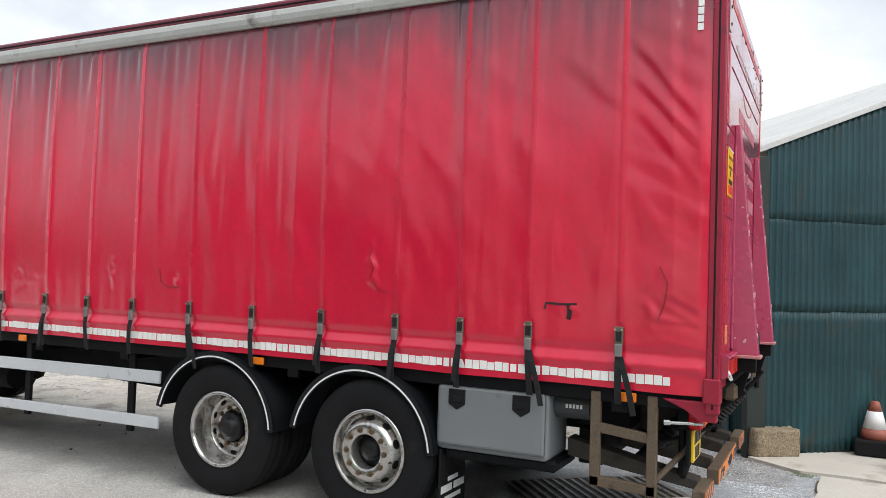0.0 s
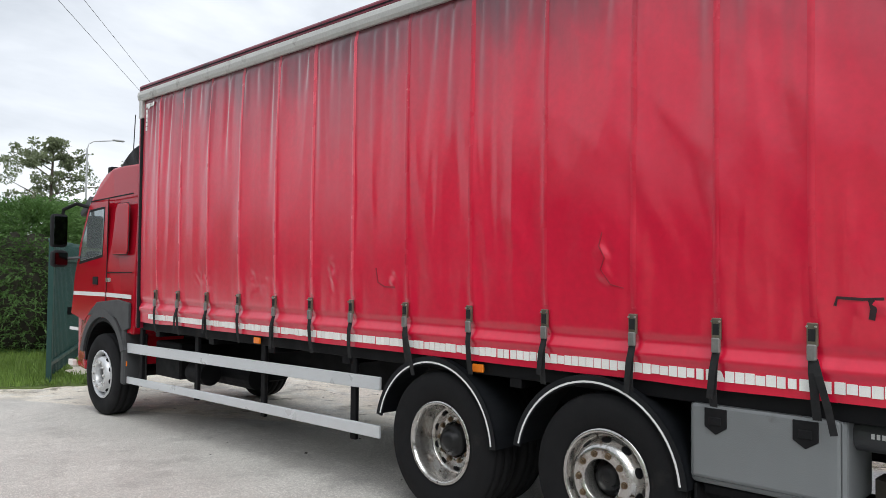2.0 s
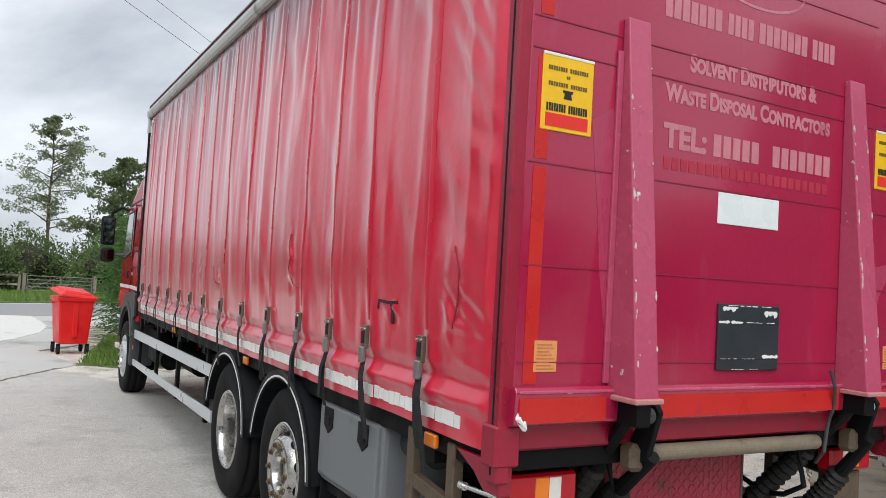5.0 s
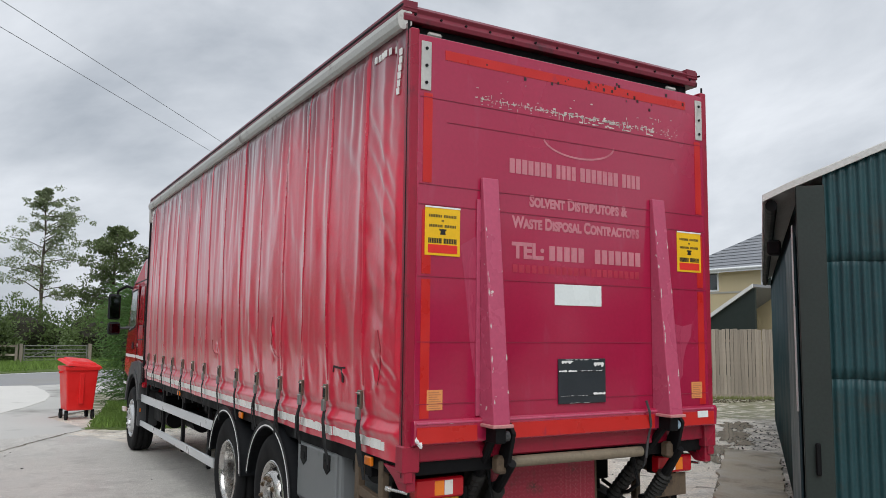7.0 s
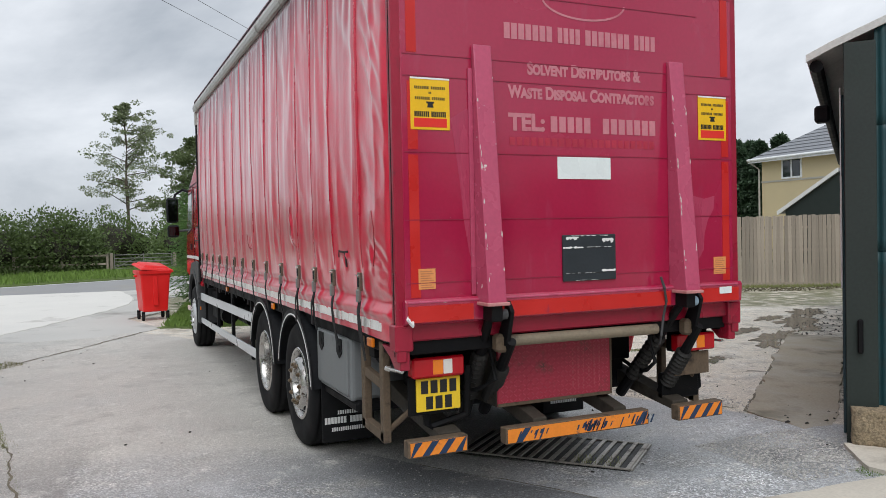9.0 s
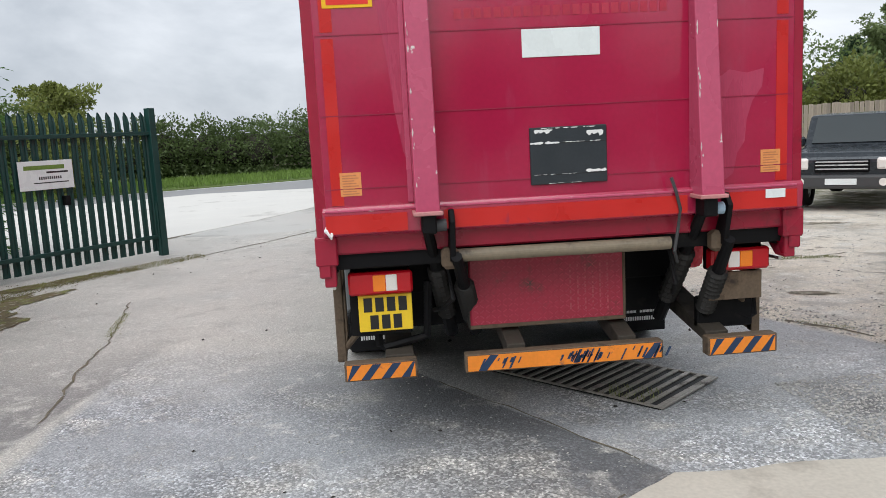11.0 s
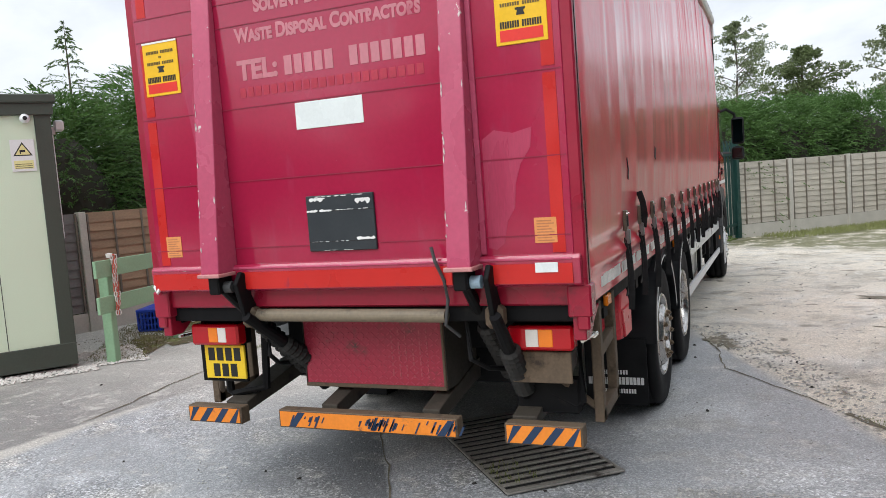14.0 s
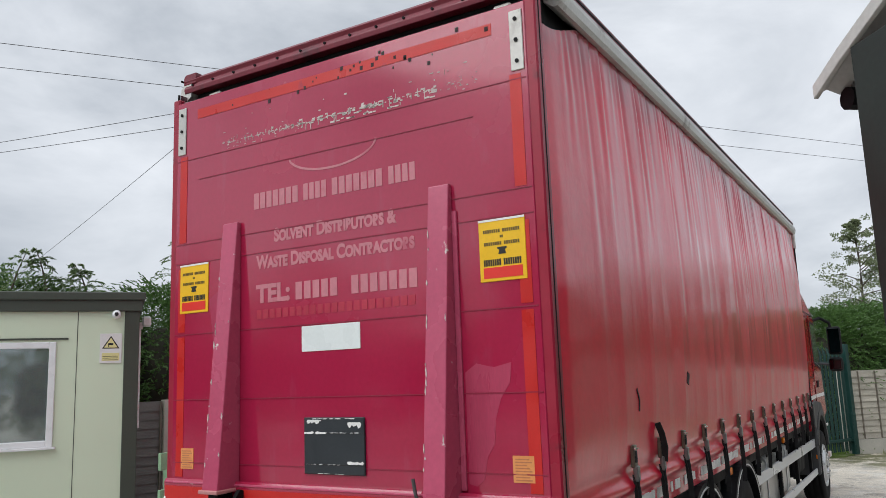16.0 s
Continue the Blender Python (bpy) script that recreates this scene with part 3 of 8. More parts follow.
SLAB_BROWN = mat("stained_concrete", (0.36, 0.31, 0.23), rough=0.6, var=0.2, scale=1.6, fine=45, bump=0.4, dirt=(0.15, 0.13, 0.085), dirt_amount=0.35, dirt_scale=1.3, rough_var=0.25)
EARTH = mat("field_ground", (0.11, 0.155, 0.04), rough=0.95, var=0.35, scale=0.3, fine=8, bump=0.5)
MOSS_BROWN = mat("brown_green_moss", (0.15, 0.145, 0.05), rough=0.95, var=0.35, scale=3, fine=40, bump=0.4, island=0.35)
GRASS = mat("grass_blades", (0.125, 0.205, 0.035), rough=0.7, var=0.3, scale=2, fine=20, bump=0.0, island=0.35)
MOSS = mat("moss_and_weeds", (0.21, 0.23, 0.085), rough=0.95, var=0.35, scale=8, fine=60, bump=0.6, island=0.2)


def build_ground():
    xs = [-900, -400, -200, -100, -60] + [-45 + 0.5 * i for i in range(0, 60)] + [-15 + 0.25 * i for i in range(0, 105)] + [12, 16, 25, 60, 200, 900]
    ys = [-900, -300, -100, -50, -30] + [-20 + 0.5 * i for i in range(0, 24)] + [-8 + 0.25 * i for i in range(0, 64)] + [8 + 0.5 * i for i in range(0, 30)] + [24, 30, 50, 120, 400, 900]
    vs = []
    for y in ys:
        for x in xs:
            z = ground_z(x, y)
            if abs(x) < 40 and abs(y) < 25:
                z += 0.012 * fbm(x * 0.5, y * 0.5)
            elif x < -45:
                z -= 0.0
            vs.append((x, y, z))
    nx = len(xs)
    fs = [(j * nx + i, j * nx + i + 1, (j + 1) * nx + i + 1, (j + 1) * nx + i) for j in range(len(ys) - 1) for i in range(nx - 1)]
    me = bpy.data.meshes.new("ground")
    me.from_pydata(vs, [], fs)
    me.update()
    solo("ground", me, GROUND, "worn grey tarmac yard with pale dusty patches", "ground", kind="structure", smooth=True)


build_ground()


def broken(pts, amount):
    """An outline with its near edges worn uneven."""
    out = []
    for (ax, ay), (bx, by) in zip(pts, pts[1:] + pts[:1]):
        n = max(1, int(min(60, math.dist((ax, ay), (bx, by)) / 0.05)))
        for i in range(n):
            t = i / n
            x, y = ax + (bx - ax) * t, ay + (by - ay) * t
            out.append((x + amount * fbm(x * 2.3, y * 2.3, 1), y + amount * fbm(x * 2.3, y * 2.3, 9)))
    return out


def strip(name, pts, z, material, label, category, thick=0.05, ragged=0.0):
    """A flat slab from an outline in plan."""
    if ragged:
        pts = broken(pts, ragged)
    b = prism(pts, z - thick, z, 0.0, "XY")
    return solo(name, b, material, label, category, kind="structure")


# the road runs past the entrance; d is its heading, e its normal towards the yard
RD = Vector((-0.46, 0.888, 0))
RE = Vector((0.888, 0.46, 0))
R0 = Vector((-34.4, -2.3, 0))          # far edge of the carriageway


def road_pt(s, w):
    p = R0 + RD * s + RE * w
    return (p.x, p.y)


ZR = -0.075
strip("road", [road_pt(-150, 0), road_pt(150, 0), road_pt(150, 7.5), road_pt(-150, 7.5)], ZR + 0.012, ROAD, "grey tarmac road passing the yard entrance", "road")
strip("road_edge_line", [road_pt(-150, 0.25), road_pt(150, 0.25), road_pt(150, 0.4), road_pt(-150, 0.4)], ZR + 0.018, WHITE_PAINT, "worn white edge line on the road", "road marking", 0.004)
strip("verge", [road_pt(-150, -14), road_pt(150, -14), road_pt(150, -0.0), road_pt(-150, -0.0)], ZR + 0.05, EARTH, "grass verge beyond the road", "verge", 0.2)
strip("field", [road_pt(-400, -400), road_pt(400, -400), road_pt(400, -14), road_pt(-400, -14)], ZR + 0.04, EARTH, "rough green field behind the hedges", "field", 0.2)
# pale concrete mouth of the drive
strip("drive_apron", [road_pt(-16, 7.5), road_pt(6, 7.5), (-21.5, -0.9), (-17.2, -1.05), (-15.6, -2.1), (-13.2, -1.55), (-11.2, -2.7), (-8.9, -4.0), (-9.6, -7.5), (-14, -14)], -0.055, APRON, "pale concrete drive running out to the road", "drive", 0.03)
strip("drive_patch", [(-26.9, -7.6), (-26.2, -1.95), (-24.0, -1.75), (-22.5, -1.66), (-21.0, -1.75), (-19.8, -1.95), (-18.2, -2.45), (-15.0, -3.85), (-12.6, -5.1), (-11.2, -6.4), (-14, -14), (-22, -14)], -0.048, APRON_PALE, "paler concrete bay of the drive with a rounded end", "drive", 0.03, 0.05)
# workshop slab in front of the doors
strip("concrete_slab_1", [(0.46, 0.38), (0.50, 1.98), (3.2, 2.1), (9, 2.2), (9, -4.6), (3.4, -4.0), (1.55, -1.35), (0.70, 0.0)], 0.128, CONCRETE, "worn pale concrete slab laid on the tarmac", "slab", 0.08, 0.03)
strip("concrete_slab_2", [(0.35, 2.06), (-0.15, 2.45), (0.6, 3.3), (2.4, 5.2), (9, 9), (9, 2.28), (3.2, 2.17)], 0.135, CONCRETE, "worn pale concrete slab beside the workshop", "slab", 0.08, 0.03)
strip("concrete_slab_3", [(-1.42, 2.73), (-0.50, 2.62), (-0.36, 2.62), (-3.42, 6.5), (-4.3, 7.6), (-5.0, 7.2), (-3.92, 5.88)], 0.095, SLAB_BROWN, "broken concrete strip along the workshop foot", "slab", 0.06, 0.06)


def crack(pts, width, seed):
    """A ragged dirt-filled crack lying on the ground."""
    r = random.Random(seed)
    fine = []
    for a, c in zip(pts, pts[1:]):
        n = max(2, int(math.dist(a, c) / 0.12))
        for i in range(n):
            t = i / n
            fine.append((a[0] + (c[0] - a[0]) * t + r.gauss(0, 0.011), a[1] + (c[1] - a[1]) * t + r.gauss(0, 0.011)))
    b = bmesh.new()
    prev = None
    for i, (x, y) in enumerate(fine):
        j = min(i + 1, len(fine) - 1)
        k = max(i - 1, 0)
        d = Vector((fine[j][0] - fine[k][0], fine[j][1] - fine[k][1]))
        d.normalize()
        w = width * r.uniform(0.3, 1.3) / 2
        z = ground_z(x, y) + 0.012 * fbm(x * 0.5, y * 0.5) + 0.005
        row = (b.verts.new((x - d.y * w, y + d.x * w, z)), b.verts.new((x + d.y * w, y - d.x * w, z)))
        if prev:
            b.faces.new((prev[0], prev[1], row[1], row[0]))
        prev = row
    solo("ground_crack", b, CRACK, "dark dirt-filled crack in the yard surface", "crack", kind="structure")


for i, (pts, w) in enumerate((
        ([(-1.45, 2.75), (-3.95, 5.9), (-5.1, 7.2)], 0.03), ([(-5.0, 1.25), (-4.3, 1.45), (-3.47, 1.58), (-2.85, 2.05), (-2.3, 2.42)], 0.016), ([(-2.3, 2.42), (-1.88, 2.68), (-1.45, 2.80)], 0.045), ([(-10.1, 4.6), (-9.8, 5.3), (-9.5, 6.2)], 0.09), ([(-7.3, 3.3), (-7.1, 3.7), (-7.0, 4.1)], 0.07), ([(-5.4, 2.9), (-5.2, 3.6), (-5.2, 4.3), (-5.4, 5.0)], 0.03),
        
        ([(-1.05, -3.14), (-2.29, -3.36), (-3.5, -3.48), (-5.4, -3.9)], 0.018), ([(-1.33, -0.6), (-0.5, -0.1), (0.35, 0.34)], 0.014),
        ([(-8.6, -4.2), (-10.6, -3.0), (-12.9, -1.75)], 0.05), ([(-12.2, -5.25), (-15.0, -3.87), (-18.2, -2.5), (-20.2, -1.85)], 0.16), ([(0.6, 0.1), (1.5, -1.3)], 0.012), ([(0.46, 0.36), (0.49, 2.0)], 0.02))):
    crack(pts, w, i)


def puddle(cx, cy, rx, ry, turn, seed, name="puddle", material=PUDDLE, label="shallow wet patch on the yard"):
    b = bmesh.new()
    vs = []
    for i in range(110):
        a = 2 * math.pi * i / 110
        k = max(0.25, 1 + 0.75 * fbm(math.cos(a) * 2.2 + seed, math.sin(a) * 2.2, seed, 4))
        x, y = rx * k * math.cos(a), ry * k * math.sin(a)
        c, s = math.cos(radians(turn)), math.sin(radians(turn))
        px, py = cx + x * c - y * s, cy + x * s + y * c
        vs.append(b.verts.new((px, py, ground_z(px, py) + 0.012 * fbm(px * 0.5, py * 0.5) + 0.008)))
    b.faces.new(vs)
    solo(name, b, material, label, "puddle" if name == "puddle" else "dirt", kind="structure")


for px, py, rx, ry, turn in ((-6.5, 9.1, 0.9, 0.30, 128), (-5.2, 7.2, 0.7, 0.24, 122), (-7.6, 10.6, 0.8, 0.3, 120), (-5.6, 8.4, 0.45, 0.16, 130), (-6.0, 7.3, 0.5, 0.14, 118), (-4.6, 6.4, 0.4, 0.15, 130), (-7.2, 9.2, 0.5, 0.18, 112), (-3.9, 4.7, 0.3, 0.10, 125)):
    puddle(px, py, rx, ry, turn, px * 3.1 + py)
for px, py, rx, ry, turn in ((-7.2, 3.55, 0.55, 0.16, 70), (-5.5, 3.6, 0.62, 0.10, 76), (-4.55, 1.50, 0.30, 0.12, 25), (-9.7, 5.3, 0.75, 0.20, 70), (-3.2, 3.2, 0.22, 0.08, 60), (-8.3, 6.2, 0.5, 0.12, 66)):
    puddle(px, py, rx, ry, turn, px * 2.3 + py, "dirt_hollow", YARD_DIRT, "dark dirt gathered in a hollow of the yard")
for px, py, rx, ry, turn in ((-4.3, -5.25, 0.85, 0.42, 12), (-5.6, -5.45, 0.8, 0.35, -25), (-7.3, -5.2, 1.1, 0.22, -37)):
    puddle(px, py, rx, ry, turn, px * 1.7 + py, "moss_mat", MOSS_MAT, "brown moss and leaf mould along the gate foot")


def pebbles(name, spots, size, material, label, seed, kind="stuff"):
    """Loose stones, each a squashed, uneven eight-sided lump."""
    r = np.random.default_rng(seed)
    k = len(spots)
    s = size * r.uniform(0.4, 1.5, (k, 1, 1)) * np.stack([r.uniform(0.7, 1.3, k), r.uniform(0.7, 1.3, k), r.uniform(0.4, 0.8, k)], 1)[:, None, :]
    unit = np.array([(1, 0, 0), (0, 1, 0), (-1, 0, 0), (0, -1, 0), (0.1, 0.1, 1), (0, 0, -0.6)], float)[None] + r.normal(0, 0.16, (k, 6, 3))
    v = (np.array(spots)[:, None, :] + unit * s * 0.5).reshape(-1, 3)
    tri = np.array([(0, 1, 4), (1, 2, 4), (2, 3, 4), (3, 0, 4), (1, 0, 5), (2, 1, 5), (3, 2, 5), (0, 3, 5)])
    f = (tri[None] + 6 * np.arange(k)[:, None, None]).reshape(-1, 3)
    me = bpy.data.meshes.new(name)
    me.from_pydata(v.tolist(), [], f.tolist())
    me.update()
    return solo(name, me, material, label, "stones", kind=kind)


def scatter(n, seed, x0, x1, y0, y1, lift=0.004, keep=None):
    r = np.random.default_rng(seed)
    out = []
    while len(out) < n:
        x, y = r.uniform(x0, x1), r.uniform(y0, y1)
        if keep is None or keep(x, y):
            out.append((x, y, ground_z(x, y) + 0.012 * fbm(x * 0.5, y * 0.5) + lift))
    return out


GRAVEL = mat("white_gravel", (0.66, 0.64, 0.60), rough=0.9, var=0.25, scale=20, fine=90, bump=0.6, island=0.3)
STONE_GREY = mat("loose_grit_stone", (0.42, 0.41, 0.39), rough=0.85, var=0.3, scale=30, fine=90, bump=0.2, island=0.6)
STONE_DARK = mat("dark_crumb", (0.05, 0.045, 0.04), rough=0.9, var=0.3, scale=30, fine=90, bump=0.2, island=0.4)
pebbles("loose_grit", scatter(5200, 61, -3.5, 1.4, -4.2, 3.2), 0.011, STONE_GREY, "loose pale grit on the worn tarmac", 62)
pebbles("yard_grit", scatter(3000, 63, -11.0, -1.0, 1.8, 9.0), 0.016, STONE_GREY, "loose grit over the dusty yard", 64)
pebbles("scoured_stones", scatter(2600, 81, -0.75, 0.3, 1.5, 2.5), 0.017, STONE_GREY, "bare stones where the tarmac has scoured away", 82)
pebbles("edge_rubble", scatter(900, 83, -5.4, -1.4, 1.1, 3.6, 0.004, lambda x, y: 0.0 < -0.387 * x + 0.922 * y - 3.05 < 0.5), 0.022, STONE_GREY, "broken stones along the tarmac edge", 84)
pebbles("workshop_rubble", scatter(1500, 75, -9.5, -0.8, 2.7, 11.5, 0.006, lambda x, y: 0.76 * x + 0.65 * y > 1.0), 0.035, STONE_DARK, "dirt and rubble on the damp ground by the workshop", 76)
pebbles("dark_crumbs", scatter(150, 65, -11.0, 0.5, -4.5, 9.0), 0.026, STONE_DARK, "dark crumbs and bits of litter on the yard", 66)
def by_cabin(x, y):
    """Within reach of the cabin's foot or round the barrier posts."""
    q = (Vector((x + 2.75, y + 5.13)))
    a = radians(-36)
    u, w = q.x * math.cos(a) + q.y * math.sin(a), -q.x * math.sin(a) + q.y * math.cos(a)
    edge = 0.34 + 0.10 * fbm(x * 2, y * 2)
    return (-0.2 < u < 5.5 and -0.1 < w < edge) or (-0.75 < u < 0.1 and -1.0 < w < 0.12 + 0.15 * fbm(x * 2, y * 2))


pebbles("white_gravel", scatter(5200, 67, -4.6, 2.2, -8.6, -3.8, 0.012, by_cabin), 0.034, GRAVEL, "white gravel strip along the foot of the cabin", 68)

# ---- yard surroundings ----
SHEETGREEN = mat("workshop_green_sheet", (0.009, 0.046, 0.054), rough=0.5, var=0.25, scale=1.6, fine=30, bump=0.12, dirt=(0.035, 0.04, 0.035), dirt_amount=0.2, dirt_scale=2.0)
overlay(SHEETGREEN, (0.016, 0.074, 0.084), 2.2, 0.52, 0.78, stretch=(1, 1, 0.4))
DARKPOST = mat("dark_door_post", (0.017, 0.026, 0.023), rough=0.6, var=0.25, scale=3, fine=40, bump=0.12)
DOOR_TEAL = mat("dull_teal_door", (0.035, 0.07, 0.085), rough=0.5, var=0.2, scale=2, fine=40, bump=0.08, dirt=(0.06, 0.065, 0.06), dirt_amount=0.15)
ROOFSHEET = mat("pale_roof_sheet", (0.55, 0.55, 0.53), rough=0.7, var=0.15, scale=2, fine=40, bump=0.2)
PALISADE = mat("palisade_green", (0.007, 0.045, 0.038), rough=0.5, var=0.2, scale=4, fine=60, bump=0.08, island=0.1)
CABGREEN = mat("cabin_sage_panel", (0.675, 0.775, 0.59), rough=0.55, var=0.05, scale=1.2, fine=80, bump=0.05)
CABTRIM = mat("cabin_dark_trim", (0.055, 0.065, 0.05), rough=0.5, var=0.12, scale=3, fine=60)
UPVC = mat("white_upvc", (0.82, 0.84, 0.85), rough=0.3, var=0.03)
TIMBER_GREEN = mat("green_painted_timber", (0.27, 0.44, 0.27), rough=0.65, var=0.15, scale=5, fine=50, bump=0.2, stretch=(1, 1, 1))
FENCE_WOOD = mat("weathered_board", (0.29, 0.25, 0.20), rough=0.85, var=0.35, scale=2.5, fine=30, bump=0.3, stretch=(6, 6, 0.6), island=0.45)
PANEL_WOOD = mat("grey_panel_lath", (0.40, 0.37, 0.315), rough=0.85, var=0.28, scale=2.5, fine=25, bump=0.3, stretch=(1, 1, 5), island=0.25)
POST_CONC = mat("concrete_post", (0.46, 0.44, 0.39), rough=0.85, var=0.15, scale=4, fine=40, bump=0.3)
BROWN_PANEL = mat("brown_panel_lath", (0.28, 0.19, 0.12), rough=0.85, var=0.25, scale=2.5, fine=25, bump=0.3, stretch=(1, 1, 5), island=0.25)
# weathered grey lath, its colour darkened for the shade beside the cabin
SHADED_PANEL = mat("shaded_weathered_lath", (0.13, 0.125, 0.12), rough=0.85, var=0.25, scale=2.5, fine=25, bump=0.3, stretch=(1, 1, 5), island=0.2)
BIN_RED = mat("red_bin_plastic", (0.70, 0.012, 0.012), rough=0.42, var=0.06, scale=3, fine=80, bump=0.08)
CRATE_BLUE = mat("blue_crate_plastic", (0.012, 0.05, 0.42), rough=0.4, var=0.06)
AGGREGATE = mat("pebbled_concrete", (0.27, 0.215, 0.14), rough=0.9, var=0.5, scale=30, fine=60, bump=0.8, bump_dist=0.02)
CONE_RED = mat("faded_cone", (0.30, 0.09, 0.06), rough=0.6, var=0.2, scale=8, fine=60)
RENDER_CREAM = mat("cream_render", (0.62, 0.52, 0.32), rough=0.85, var=0.07, scale=1, fine=30, bump=0.2)
SLATE = mat("grey_slate", (0.22, 0.23, 0.25), rough=0.6, var=0.2, scale=2, fine=20, bump=0.3, island=0.15)
BARK = mat("bark", (0.10, 0.08, 0.06), rough=0.9, var=0.3, scale=8, fine=40, bump=0.5, stretch=(1, 1, 0.3))
def leaf_mat(name, color):
    """Leaves let part of the light through."""
    m = mat(name, color, rough=0.55, var=0.22, scale=1.3, fine=9, bump=0.0, island=0.4)
    n, l, b = tools(m)
    tr, mx = n.new("ShaderNodeBsdfTranslucent"), n.new("ShaderNodeMixShader")
    mx.inputs[0].default_value = 0.4
    l.new(base_link(m), tr.inputs["Color"])
    l.new(b.outputs[0], mx.inputs[1])
    l.new(tr.outputs[0], mx.inputs[2])
    l.new(mx.outputs[0], n["Material Output"].inputs["Surface"])
    return m


# LEAF_A and LEAF_E are paled: distance haze is put into the leaf colour
LEAF_A = leaf_mat("ash_leaves", (0.165, 0.215, 0.085))
LEAF_B = leaf_mat("hedge_leaves", (0.12, 0.175, 0.055))
LEAF_C = leaf_mat("conifer_sprays", (0.085, 0.17, 0.04))
LEAF_H = leaf_mat("bright_conifer_sprays", (0.08, 0.155, 0.04))
# near-black colour that stands in for the shade deep inside foliage
FOLIAGE_CORE = mat("foliage_shade_core", (0.030, 0.028, 0.018), rough=0.95, var=0.3, scale=6, fine=40, bump=0.4)
LEAF_F = leaf_mat("spruce_needles", (0.055, 0.095, 0.05))
LITTER = mat("leaf_litter", (0.10, 0.085, 0.045), rough=0.9, var=0.35, scale=9, fine=50, island=0.6)
LEAF_G = leaf_mat("pale_conifer_shoots", (0.15, 0.22, 0.09))
LEAF_E = leaf_mat("hazed_pale_leaves", (0.20, 0.235, 0.13))
LEAF_D = leaf_mat("yellow_green_leaves", (0.19, 0.22, 0.055))
WIRE = mat("cable", (0.05, 0.05, 0.055), rough=0.6)
CHAIN_RED = mat("chain_red", (0.62, 0.13, 0.09), rough=0.5)
CHAIN_WHITE = mat("chain_white", (0.75, 0.72, 0.68), rough=0.5)
GALV = mat("galvanised", (0.42, 0.43, 0.43), rough=0.5, metal=0.4, var=0.1)


def frame_at(x, y, z, heading):
    """A local frame whose x runs along a heading in degrees, y to its left."""
    return pose(x, y, z, 0, 0, heading)


# -- workshop: gable wall of green sheets along heading WA, side wall along WB --
WC = Vector((-0.27, 2.51, 0.1))
WA, WB = 38.0, 128.0


def corrugated(length, z0, z1f, pitch=0.076, depth=0.011, thick=0.003, dent=0):
    nx = max(4, int(length / pitch * 6))
    def fn(u, v):
        x = u * length
        z = z0 + (z1f(x) - z0) * v
        push = 0.016 * max(0.0, fbm(x * 1.7 + dent * 3.1, z * 1.5, dent)) if dent else 0.0
        return (x, depth * math.sin(2 * math.pi * x / pitch) + push, z)
    return thicken(sheet(nx, 10 if dent else 2, fn), thick)


